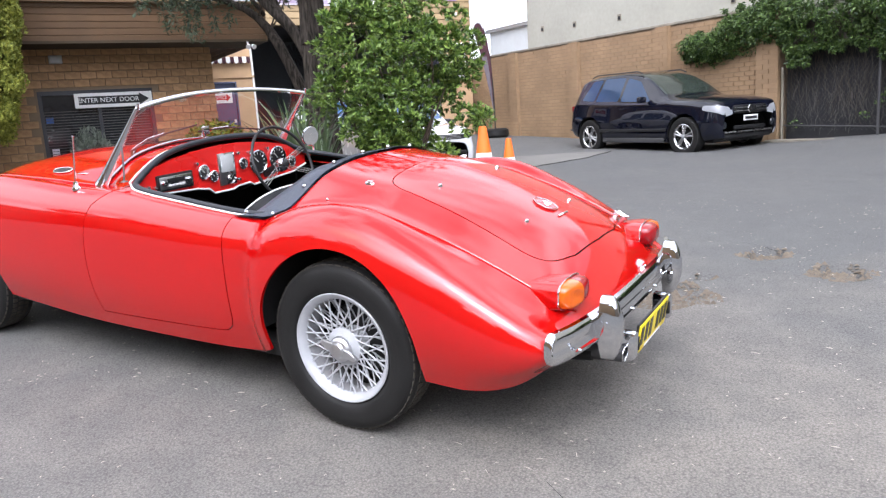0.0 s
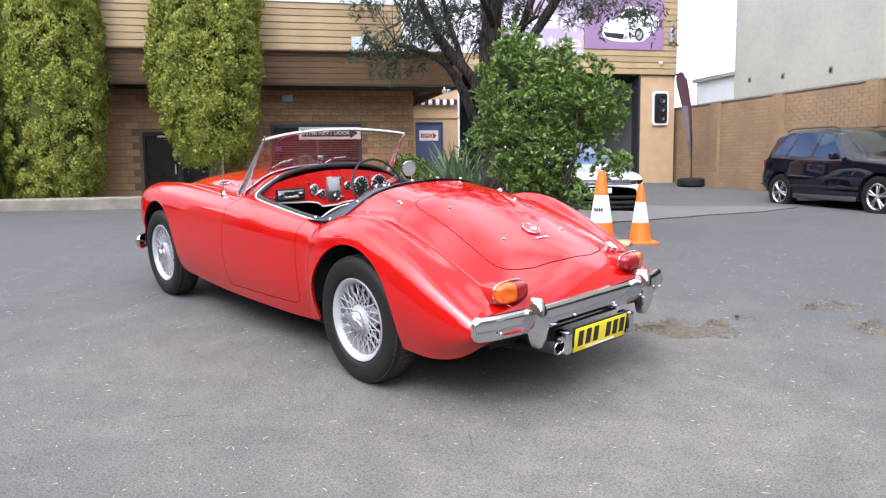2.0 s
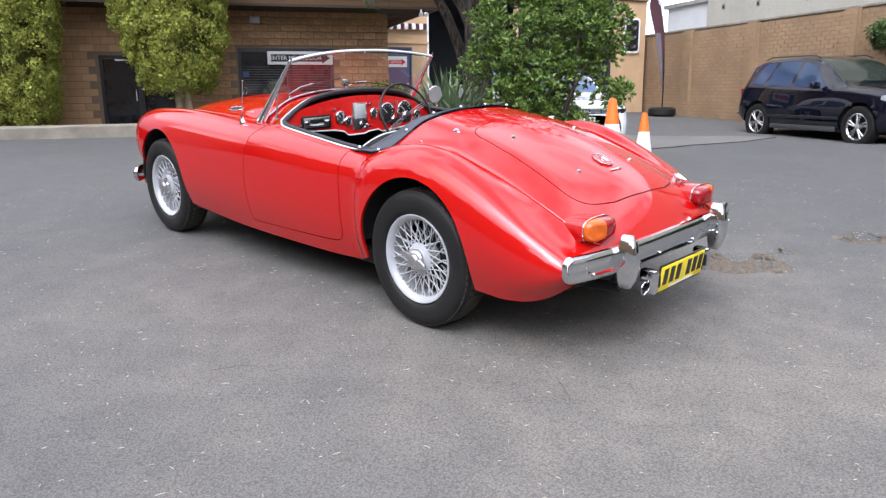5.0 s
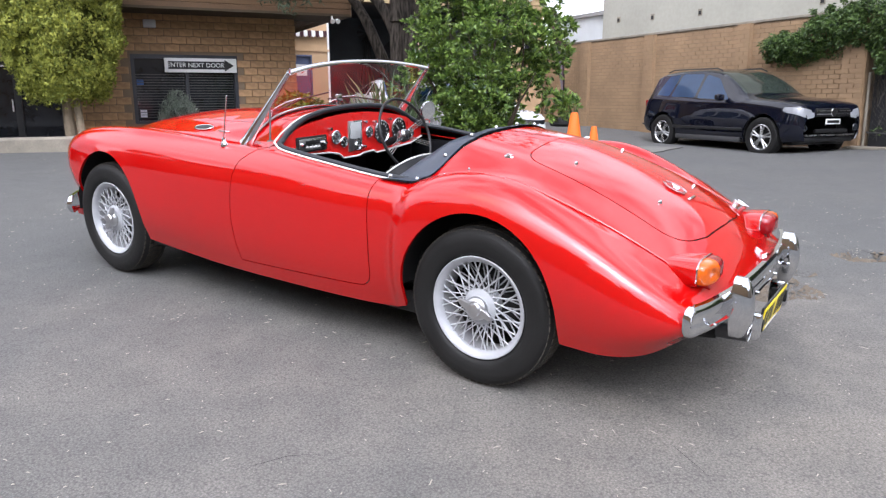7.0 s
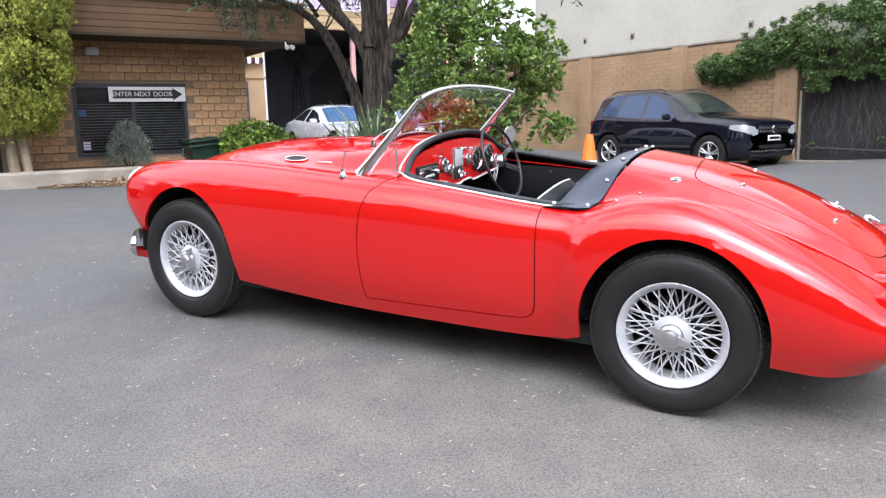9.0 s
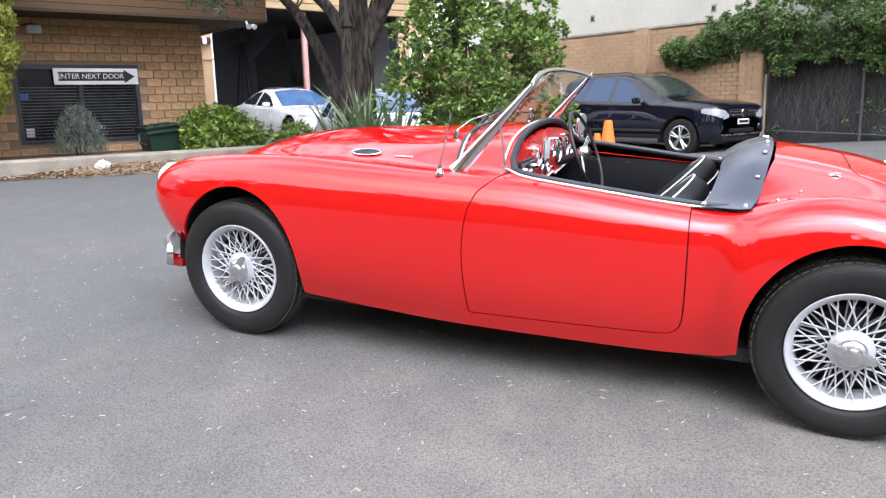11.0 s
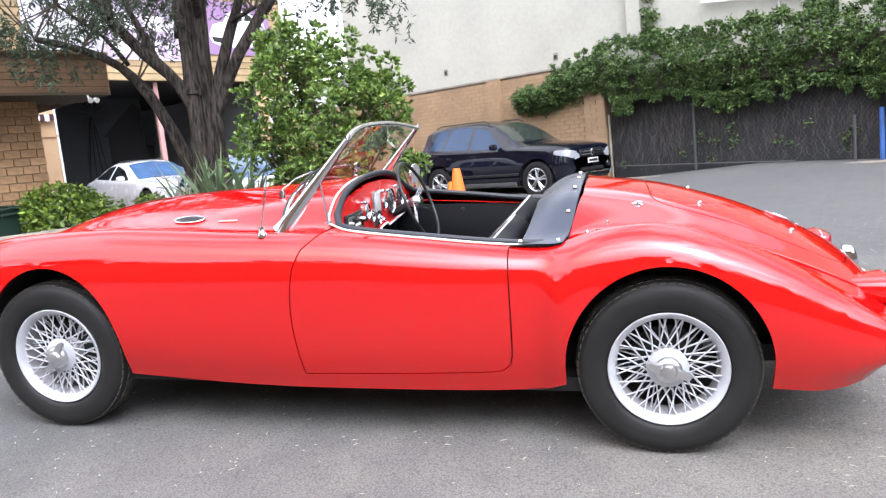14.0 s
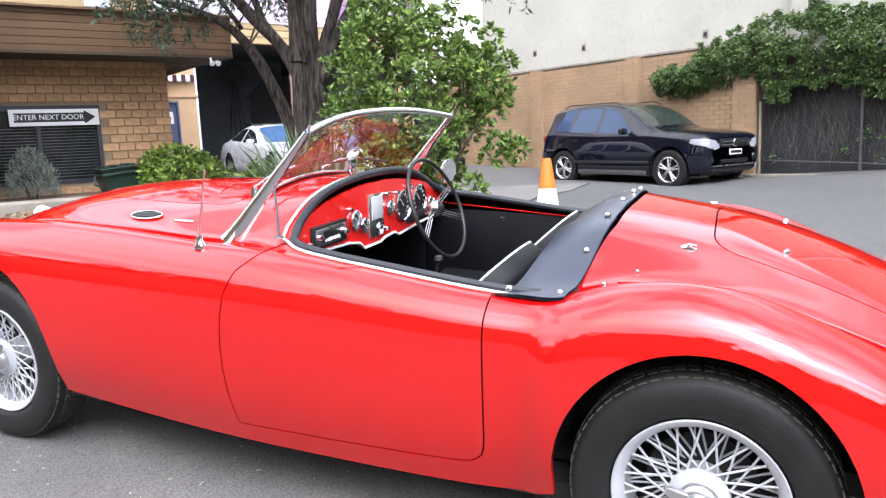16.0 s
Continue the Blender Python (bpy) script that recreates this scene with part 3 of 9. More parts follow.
s.tube([(x + 0.01, y, ground_z(x, y) - 0.004) for x, y in edge], 0.016, seg=8)
part("joint", s, DARK, apron)


# ---- walls ----
def along(px, py, deg):
    """A frame on a wall: x along it, y out of it towards the yard, z up."""
    a = radians(deg)
    return Matrix(((math.cos(a), math.sin(a), 0, px), (math.sin(a), -math.cos(a), 0, py), (0, 0, 1, 0), (0, 0, 0, 1)))


SHOP, GARAGE, FAR = along(-9.03, 7.03, 61), along(-12.45, 11.47, 63), along(-0.2, 12.4, -29.7)


def slab(x0, x1, y0, y1, z0, z1, bevel=0.0, shape=None):
    s = shape or Shape()
    return s.box((x1 - x0, y1 - y0, z1 - z0), ((x0 + x1) / 2, (y0 + y1) / 2, (z0 + z1) / 2), bevel)


def wall_with_holes(x0, x1, y0, y1, z0, z1, holes):
    """A wall of boxes round rectangular openings (a, b, c, d) in x and z."""
    s = Shape()
    xs = sorted({x0, x1, *[h[0] for h in holes], *[h[1] for h in holes]})
    zs = sorted({z0, z1, *[h[2] for h in holes], *[h[3] for h in holes]})
    for a, b in zip(xs, xs[1:]):
        for c, d in zip(zs, zs[1:]):
            if not any(h[0] <= (a + b) / 2 <= h[1] and h[2] <= (c + d) / 2 <= h[3] for h in holes):
                slab(a, b, y0, y1, c, d, 0, s)
    return s


# shop: wall, window, entrance, eaves
WIN, ENT = (-2.87, -1.08, 0.62, 1.80), (-5.27, -3.95, 0.30, 1.66)
wall_shop = solid("wall_shop", wall_with_holes(-12, 0, -0.25, 0, -0.3, 2.7, [WIN, ENT]), MORTAR, "tan brick shop wall with recessed pale joints", "wall", SHOP, kind="structure", smooth=0)
solid("wall_shop_side", slab(-0.25, 0, -5.6, -0.25, -0.3, 2.7), MORTAR, "tan brick side wall of the shop", "wall", SHOP, kind="structure", smooth=0)

win = thing("window_1", "dark framed shop window with horizontal security bars", "window", SHOP, kind="structure")
x0, x1, z0, z1 = WIN
for nm, q in (("frame_side", (x0, x0 + 0.06, -0.12, 0.015, z0, z1)), ("frame_side", (x1 - 0.06, x1, -0.12, 0.015, z0, z1)), ("frame_head", (x0 + 0.06, x1 - 0.06, -0.12, 0.015, z1 - 0.07, z1)), ("sill", (x0 + 0.06, x1 - 0.06, -0.12, 0.02, z0, z0 + 0.05)), ("mullion", (-1.98, -1.93, -0.12, 0.0, z0 + 0.05, z1 - 0.07))):
    part(nm, slab(*q), FRAME_DARK, win)
for a, b in ((x0 + 0.06, -1.98), (-1.93, x1 - 0.06)):
    part("pane", slab(a, b, -0.10, -0.09, z0 + 0.05, z1 - 0.07), PANE_DARK, win)
for k in range(17):
    z = z0 + 0.10 + k * 0.046
    part("security_bar", slab(x0 + 0.06, x1 - 0.06, -0.05, -0.038, z, z + 0.009), STEEL_DARK, win)
part("sticker", slab(x0 + 0.08, x0 + 0.19, -0.088, -0.085, 1.28, 1.38), BLUE_PAINT, win)
part("sticker", slab(x0 + 0.10, x0 + 0.21, -0.088, -0.085, 0.72, 0.86), LILAC, win)
# shade behind the window is put into this wall's near-black colour
back = solid("wall_shop_inside", slab(-6, -0.3, -2.6, -2.5, 0, 2.6), INSIDE_DARK, "shop interior wall, coloured near black for the indoor shade", "wall", SHOP, kind="structure")


def letters(text, size, material, name, at, parent=None, depth=0.004):
    """Raised letters as a mesh; at maps x to the right, y up, z out."""
    cu = bpy.data.curves.new(name, "FONT")
    cu.body, cu.size, cu.extrude = text, size, depth
    cu.align_x, cu.align_y = "CENTER", "CENTER"
    tmp = bpy.data.objects.new(name, cu)
    scene.collection.objects.link(tmp)
    me = bpy.data.meshes.new_from_object(tmp.evaluated_get(bpy.context.evaluated_depsgraph_get()))
    bpy.data.objects.remove(tmp)
    me.materials.clear()
    me.materials.append(material)
    ob = new(name, me)
    ob.matrix_world = at
    if parent is not None:
        ob.parent = parent
        ob.matrix_parent_inverse = parent.matrix_world.inverted()
    return ob


FACE = Matrix(((1, 0, 0, 0), (0, 0, 1, 0), (0, 1, 0, 0), (0, 0, 0, 1)))  # letters stand on a wall frame
sign = solid("arrow_sign", slab(-2.33, -1.10, 0.02, 0.045, 1.50, 1.745, 0.004), WHITE, "white sign board with a black arrow reading enter next door", "sign", SHOP)
s = Shape()
s.prism([(-2.27, 1.555), (-1.31, 1.555), (-1.31, 1.52), (-1.15, 1.622), (-1.31, 1.725), (-1.31, 1.69), (-2.27, 1.69)], 0.004, Matrix.Translation((0, 0.046, 0)))
part("arrow", s, BLACK, sign)
letters("ENTER NEXT DOOR", 0.106, WHITE, "lettering", SHOP @ Matrix.Translation((-1.80, 0.051, 1.622)) @ FACE, sign, 0.002)

ent = thing("door_1", "black glazed double entrance door", "door", SHOP, kind="structure")
x0, x1, z0, z1 = ENT
for nm, q in (("frame_side", (x0, x0 + 0.05, -0.15, -0.02, z0, z1)), ("frame_side", (x1 - 0.05, x1, -0.15, -0.02, z0, z1)), ("frame_head", (x0 + 0.05, x1 - 0.05, -0.15, -0.02, z1 - 0.06, z1)), ("stile", (-4.66, -4.56, -0.14, -0.03, z0, z1 - 0.06)), ("kick_rail", (x0 + 0.05, x1 - 0.05, -0.14, -0.035, z0, z0 + 0.12))):
    part(nm, slab(*q), BLACK, ent)
for a, b in ((x0 + 0.05, -4.66), (-4.56, x1 - 0.05)):
    part("pane", slab(a, b, -0.11, -0.10, z0 + 0.12, z1 - 0.06), PANE_DARK, ent)
part("closer", slab(-5.0, -4.75, -0.03, 0.0, 1.56, 1.59), CHROME_DULL, ent)
part("door_handle", slab(-4.70, -4.68, -0.03, 0.02, 0.85, 1.05), CHROME_DULL, ent)
part("step", slab(x0 - 0.1, x1 + 0.1, -0.1, 0.5, 0.18, 0.30), CONCRETE, ent)

solid("wall_lamp", slab(-2.62, -2.42, 0.0, 0.09, 2.24, 2.37, 0.01), STEEL, "small grey box lamp on the brick wall", "lamp", SHOP)

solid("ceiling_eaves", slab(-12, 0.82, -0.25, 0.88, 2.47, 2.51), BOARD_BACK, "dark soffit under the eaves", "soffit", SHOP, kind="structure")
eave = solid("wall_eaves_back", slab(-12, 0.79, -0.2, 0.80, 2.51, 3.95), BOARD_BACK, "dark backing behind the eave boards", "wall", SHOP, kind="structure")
solid("roof_shop", slab(-12.2, 0.84, -6, 1.02, 3.955, 4.02), TIN, "flat metal shop roof", "roof", SHOP, kind="structure")

# print on the boards, and the twin floodlight under the eave
banner = solid("eave_banner", slab(-0.38, 0.80, 1.002, 1.012, 3.12, 3.92), LILAC, "pale lilac printed banner fixed to the eave boards", "banner", SHOP)
s = Shape()
s.prism([(-0.2, 3.30), (-0.05, 3.52), (0.22, 3.60), (0.5, 3.50), (0.62, 3.30), (0.3, 3.24)], 0.004, Matrix.Translation((0, 1.0125, 0)))
part("printed_shape", s, WHITE, banner)
solid("eave_notice", slab(-1.33, -0.99, 1.002, 1.010, 3.12, 3.36), plain("pale_blue_print", (0.56, 0.62, 0.72), rough=0.5, vary=0.15, scale=4), "small pale blue notice on the eave boards", "notice", SHOP)
flood = thing("floodlight", "white twin floodlight hanging under the eave end", "lamp", SHOP @ Matrix.Translation((0.46, 0.86, 2.47)))
s = Shape()
s.tube([(0, 0, 0.0), (0, 0.02, -0.05), (0, 0.14, -0.08)], [0.018, 0.014, 0.014], seg=8)
part("arm", s, WHITE, flood)
for dx in (-0.04, 0.045):
    s = Shape()
    s.tube([(dx, 0.12, -0.07), (dx * 1.0, 0.15, -0.085), (dx * 1.2, 0.20, -0.11)], [0.015, 0.030, 0.042], seg=14)
    part("lamp_head", s, WHITE, flood)

# office bay and garage
office_wall = solid("wall_office", wall_with_holes(-3.2, 0, -0.25, 0, -0.3, 3.5, [(-1.26, -0.47, 0.15, 2.14)]), CREAM, "cream rendered office wall", "wall", GARAGE, kind="structure", smooth=0)
part("corner_trim", slab(-0.045, 0.003, 0.002, 0.02, 0.3, 3.1), WHITE, office_wall)
part("ledge", slab(-1.6, 0.0, 0.002, 0.04, 2.23, 2.28), CREAM, office_wall)
od = thing("door_2", "closed blue-grey office door with a small sign", "door", GARAGE, kind="structure")
part("leaf", slab(-1.22, -0.51, -0.12, -0.06, 0.15, 2.10), BLUE_DOOR, od)
for q in ((-1.26, -1.22, -0.14, 0.01, 0.15, 2.14), (-0.51, -0.47, -0.14, 0.01, 0.15, 2.14), (-1.22, -0.51, -0.14, 0.01, 2.10, 2.14)):
    part("frame", slab(*q), BLUE_DOOR, od)
part("handle", slab(-0.62, -0.56, -0.06, -0.02, 1.12, 1.20), CHROME_DULL, od)
osn = solid("office_sign", slab(-1.14, -0.60, -0.055, -0.045, 1.62, 1.90), WHITE, "white sign with a red office arrow", "sign", GARAGE)
s = Shape()
s.prism([(-1.10, 1.70), (-0.75, 1.70), (-0.75, 1.66), (-0.64, 1.755), (-0.75, 1.85), (-0.75, 1.81), (-1.10, 1.81)], 0.004, Matrix.Translation((0, -0.044, 0)))
part("arrow", s, SIGN_RED, osn)
letters("OFFICE", 0.10, WHITE, "lettering", GARAGE @ Matrix.Translation((-0.90, -0.039, 1.755)) @ FACE, osn, 0.001)
aw = thing("awning", "small scalloped striped awning", "awning", GARAGE)
for k in range(13):
    a = -1.42 + k * 0.1025
    s = Shape()
    s.prism([(a, 2.72), (a + 0.10, 2.72), (a + 0.10, 2.61), (a + 0.05, 2.57), (a, 2.61)], 0.02, Matrix.Translation((0, 0.12, 0)))
    s.prism([(a, 0.0), (a + 0.10, 0.0), (a + 0.10, 0.02), (a, 0.02)], 0.12, Matrix.Translation((0, 0.0, 2.72)))
    part("strip", s, WHITE if k % 2 else MAROON, aw)

pil = solid("wall_garage_pillar", slab(5.6, 6.75, -0.35, 0, -0.3, 3.6), CREAM, "sandy rendered brick pier beside the garage door", "wall", GARAGE, kind="structure")
part("edge_strip", slab(5.53, 5.60, -0.35, 0.02, 0.1, 3.5), FRAME_DARK, pil)
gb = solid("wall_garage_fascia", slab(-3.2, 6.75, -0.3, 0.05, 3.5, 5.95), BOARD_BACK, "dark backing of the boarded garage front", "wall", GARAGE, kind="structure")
for nm, q, m_ in (("wall_garage_back", (-3, 7, -9.2, -9.0, -0.3, 3.6), INSIDE), ("wall_garage_left", (-0.25, -0.05, -9.0, -0.25, -0.3, 3.6), INSIDE), ("wall_garage_right", (6.6, 6.8, -9.0, -0.35, -0.3, 3.6), INSIDE)):
    solid(nm, slab(*q), m_, "grey plastered garage wall", "wall", GARAGE, kind="structure")
# near-black ceiling colour stands in for the unlit interior
solid("ceiling_garage", slab(-3, 7, -9, -0.3, 3.55, 3.62), INSIDE_DARK, "garage ceiling, coloured near black for the indoor shade", "ceiling", GARAGE, kind="structure")
solid("roof_garage", slab(-3.2, 6.8, -9.2, 0.08, 5.955, 6.03), TIN, "flat metal garage roof", "roof", GARAGE, kind="structure")
solid("garage_post", slab(2.58, 2.70, -0.25, -0.13, 0.25, 3.5, 0.01), PINK, "faded pink steel post in the garage opening", "post", GARAGE)
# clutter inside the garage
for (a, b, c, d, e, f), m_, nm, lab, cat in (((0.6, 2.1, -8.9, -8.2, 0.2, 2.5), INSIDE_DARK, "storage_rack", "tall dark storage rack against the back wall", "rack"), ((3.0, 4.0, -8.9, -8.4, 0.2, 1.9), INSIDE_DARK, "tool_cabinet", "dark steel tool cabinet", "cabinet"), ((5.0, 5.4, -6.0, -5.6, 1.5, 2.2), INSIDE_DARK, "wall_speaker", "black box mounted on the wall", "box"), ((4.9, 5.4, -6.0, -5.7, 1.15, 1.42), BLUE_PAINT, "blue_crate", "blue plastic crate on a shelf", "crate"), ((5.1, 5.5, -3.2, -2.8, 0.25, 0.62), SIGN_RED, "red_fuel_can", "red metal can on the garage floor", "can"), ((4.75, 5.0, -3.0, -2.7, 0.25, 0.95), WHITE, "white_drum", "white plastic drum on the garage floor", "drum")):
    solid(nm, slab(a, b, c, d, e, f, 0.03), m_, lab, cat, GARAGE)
# added partition; its dark colour supplies the gloom of the garage
partition = solid("wall_garage_partition", slab(-0.05, 4.3, -4.25, -4.1, -0.3, 3.55), plain("shaded_plaster", (0.045, 0.05, 0.056), rough=0.9, vary=0.25, scale=2), "added partition, toned dark for the garage's shade, with a painted house", "wall", GARAGE, kind="structure")
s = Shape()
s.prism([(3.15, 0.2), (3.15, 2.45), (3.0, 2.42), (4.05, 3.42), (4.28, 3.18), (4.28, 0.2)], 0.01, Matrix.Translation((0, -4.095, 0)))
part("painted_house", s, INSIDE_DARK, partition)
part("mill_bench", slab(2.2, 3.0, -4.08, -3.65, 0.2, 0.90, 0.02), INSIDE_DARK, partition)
mill = thing("toy_windmill", "dark metal garden windmill on a lattice mast", "windmill", GARAGE @ Matrix.Translation((2.62, -3.86, 0.90)))
s = Shape()
for sx, sy in ((-1, -1), (1, -1), (1, 1), (-1, 1)):
    s.tube([(0.22 * sx, 0.22 * sy, 0), (0.03 * sx, 0.03 * sy, 2.1)], 0.015, seg=6)
part("mast", s, INSIDE_DARK, mill)
for k in range(12):
    a = 2 * math.pi * k / 12
    s = Shape()
    c, q = math.cos(a), math.sin(a)
    s.add([(0.08 * c, 0.05, 2.2 + 0.08 * q), (0.36 * c - 0.05 * q, 0.03, 2.2 + 0.36 * q + 0.05 * c), (0.36 * c + 0.05 * q, 0.07, 2.2 + 0.36 * q - 0.05 * c)], [(0, 1, 2)])
    part("blade", s, INSIDE_DARK, mill)


# posters on the garage front
def poster(x0, x1, z0, z1, name, label, material):
    return solid(name, slab(x0, x1, 0.085, 0.105, z0, z1), material, label, "banner", GARAGE)


p1 = poster(3.75, 6.28, 4.22, 5.66, "car_banner", "purple printed banner showing a white sports car", PURPLE)
CARX, CARZ, K = 5.22, 4.92, 1.90


def flat(pts, material, name, depth, parent=p1, ox=CARX, oz=CARZ, k=K):
    s = Shape()
    s.prism([(ox + k * a, oz + k * b) for a, b in pts], 0.004, Matrix.Translation((0, 0.105 + depth, 0)))
    return part(name, s, material, parent, smooth=0)


flat([(-0.50, -0.10), (-0.46, -0.20), (-0.30, -0.25), (0.02, -0.26), (0.20, -0.24), (0.40, -0.08), (0.47, 0.02), (0.46, 0.12), (0.36, 0.16), (0.20, 0.26), (-0.02, 0.28), (-0.16, 0.22), (-0.24, 0.10), (-0.42, 0.05)], WHITE, "printed_car_body", 0.0)
flat([(-0.18, 0.11), (-0.09, 0.22), (0.0, 0.25), (0.10, 0.24), (0.08, 0.13), (-0.05, 0.09)], INSIDE_DARK, "printed_car_window", 0.002)
flat([(0.14, 0.13), (0.14, 0.23), (0.22, 0.22), (0.32, 0.14)], INSIDE_DARK, "printed_car_window", 0.002)
flat([(-0.47, -0.12), (-0.12, -0.14), (-0.14, -0.22), (-0.43, -0.19)], INSIDE_DARK, "printed_car_grille", 0.002)
for cx_, cz_, r in ((0.13, -0.14, 0.10), (0.41, 0.02, 0.065)):
    flat([(cx_ + 0.75 * r * math.cos(a), cz_ + r * math.sin(a)) for a in np.linspace(0, 2 * math.pi, 18, endpoint=False)], INSIDE_DARK, "printed_wheel", 0.003)
    flat([(cx_ + 0.5 * r * math.cos(a), cz_ + 0.7 * r * math.sin(a)) for a in np.linspace(0, 2 * math.pi, 14, endpoint=False)], STEEL, "printed_rim", 0.006)
p2 = poster(-2.9, 3.70, 4.02, 5.62, "text_banner", "pale lilac banner with large worn white letter shapes", LILAC)
part("band", slab(0.6, 3.69, 0.107, 0.112, 4.05, 5.60), FADED, p2)
for k, (a, b, c, d) in enumerate(((0.95, 1.12, 4.75, 5.3), (1.25, 1.55, 4.75, 5.12), (1.70, 1.80, 4.75, 5.25), (1.95, 2.28, 4.75, 5.12), (2.42, 2.92, 4.75, 5.12), (1.05, 1.35, 4.15, 4.52), (1.55, 1.98, 4.15, 4.52))):
    part("letter_bar", slab(a, b, 0.113, 0.118, c, d), WHITE, p2)

for word, x, z in (("ntre", 2.90, 4.33), ("er", 3.32, 4.93)):
    for k, ch in enumerate(word):
        letters(ch, 0.82, WHITE, "letter", GARAGE @ Matrix.Translation((x + 0.37 * (k - (len(word) - 1) / 2), 0.116, z)) @ FACE, p2, 0.003)

tl = thing("signal_panel", "black panel with three dark discs and a white rim", "sign", GARAGE)
s = Shape()
s.prism(rounded([(5.98, 2.03), (6.52, 2.03), (6.52, 3.03), (5.98, 3.03)], 0.12), 0.05, Matrix.Translation((0, 0.02, 0)))
part("white_rim", s, WHITE, tl)
s = Shape()
s.prism(rounded([(6.04, 2.09), (6.46, 2.09), (6.46, 2.97), (6.04, 2.97)], 0.09), 0.02, Matrix.Translation((0, 0.065, 0)))
part("panel", s, BLACK, tl)
for z in (2.27, 2.53, 2.79):
    s = Shape()
    s.lathe([(0.0, 0.06), (0.08, 0.07), (0.115, 0.09), (0.105, 0.11), (0.09, 0.10)], seg=20, axis="y", at=(6.25, 0.03, z))
    part("disc", s, PANE_DARK, tl)
sp = solid("flood_lamp", slab(6.45, 6.62, 0.05, 0.20, 4.45, 4.85, 0.02), STEEL, "small grey flood lamp on the boards", "lamp", GARAGE)
solid("dome_camera", Shape().lathe([(0.0, -0.06), (0.05, -0.04), (0.07, 0.0), (0.07, 0.04), (0.0, 0.04)], seg=16, axis="z", at=(6.2, 0.10, 3.85)), WHITE, "small white dome camera", "camera", GARAGE)

# boundary wall, its piers, and the rendered building behind
wall_far = solid("wall_boundary", slab(-12.2, 0.0, -0.24, 0.0, -0.3, 2.52), MORTAR_FAR, "long sandy brick boundary wall with piers", "wall", FAR, kind="structure", smooth=0)
part("coping", slab(-12.2, 0.0, -0.27, 0.03, 2.523, 2.575, 0.008), CONCRETE, wall_far)
big = solid("wall_neighbour", slab(-8.35, 24, -0.9, -0.45, -0.3, 7.2), RENDER, "tall stained cream rendered wall of the next building", "wall", FAR, kind="structure", smooth=0)
part("render_pier", slab(0.42, 0.72, -0.45, -0.30, 2.5, 7.2), RENDER, big)
part("render_return", slab(-8.35, -7.9, -14, -0.9, -0.3, 7.2), RENDER, big)
for x, z in ((-7.65, 3.08), (-6.30, 3.02), (-4.65, 2.97), (-1.40, 2.86)):
    v = thing("wall_vent", "small terracotta vent hole in the render", "vent", FAR)
    part("vent_frame", slab(x - 0.06, x + 0.06, -0.46, -0.435, z - 0.075, z + 0.075, 0.004), CONCRETE, v)
    part("vent_slot", slab(x - 0.038, x + 0.038, -0.44, -0.428, z - 0.05, z + 0.03), INSIDE_DARK, v)
v = thing("wall_vent", "dark square opening in the render", "vent", FAR)
part("vent_slot", slab(-0.92, -0.74, -0.46, -0.44, 2.52, 2.68), INSIDE_DARK, v)
pipes = thing("drain_pipes", "white and grey drain pipes on the rendered wall", "pipe", FAR)
for pts_, r, m_ in (([(1.95, -0.36, 3.32), (3.95, -0.36, 3.10), (4.02, -0.36, 3.06)], 0.035, WHITE), ([(4.05, -0.38, 2.2), (4.05, -0.38, 7.0)], 0.075, STEEL), ([(4.02, -0.34, 3.33), (4.9, -0.34, 3.42), (4.9, -0.34, 7.0)], 0.03, STEEL), ([(2.3, -0.40, 3.3), (2.3, -0.40, 7.0)], 0.018, STEEL), ([(3.3, -0.40, 2.4), (3.3, -0.40, 7.0)], 0.022, STEEL)):
    s = Shape()
    s.tube(pts_, r, seg=12)
    part("pipe", s, m_, pipes)
for k, x in enumerate((-8.55, -5.9, -2.95)):
    part("pier", slab(x - 0.02, x + 0.33, 0.0, 0.10, -0.2, 2.52), BRICK_FAR, wall_far)
part("end_pier", slab(-0.42, 0.02, 0.003, 0.08, -0.2, 2.0), BRICK_FAR, wall_far)
shed = solid("roof_shed", slab(-10.5, -8.36, -6, -0.6, 2.5, 3.35), TIN, "pale sheet-metal shed behind the wall", "shed", FAR, kind="structure")
part("gutter", slab(-10.6, -8.36, -0.62, -0.5, 3.3, 3.4), STEEL, shed)

# fence with creeper
fence = thing("chain_link_fence", "rusty chain-link fence backed by dark cloth and dead vines", "fence", FAR)
part("backing", slab(0.06, 16, -0.16, -0.14, -0.1, 2.2), FENCE_BACK, fence)
for x, h, m_, r in ((0.08, 1.45, CONCRETE, 0.024), (1.85, 1.5, STEEL_DARK, 0.022), (4.55, 1.0, STEEL_DARK, 0.024), (7.6, 1.5, STEEL_DARK, 0.022), (10.5, 1.5, STEEL_DARK, 0.022)):
    s = Shape()
    s.tube([(x, 0.02, 0.1), (x, 0.02, h)], r, seg=10)
    part("post", s, m_, fence)
s = Shape()
s.tube([(4.95, 0.05, 0.22), (4.95, 0.05, 1.08)], 0.036, seg=8)
part("blue_post", s, BLUE_PAINT, fence)
s = Shape()
s.tube([(0.1, -0.02, 0.40), (1.8, -0.02, 0.36), (3.6, -0.02, 0.30)], 0.012, seg=8)
part("rail", s, STEEL_DARK, fence)
s = Shape()
for k in range(120):
    x = 0.1 + k * 0.085
    for sg in (-1, 1):
        s.tube([(x, -0.05, 0.3), (x + sg * 1.1, -0.05, 1.5)], 0.0016, seg=3, caps=False)
tagged(part("wire_mesh", s, STEEL_DARK, fence, smooth=0, fix=False), kind="stuff")
s = Shape()
pale = Shape()
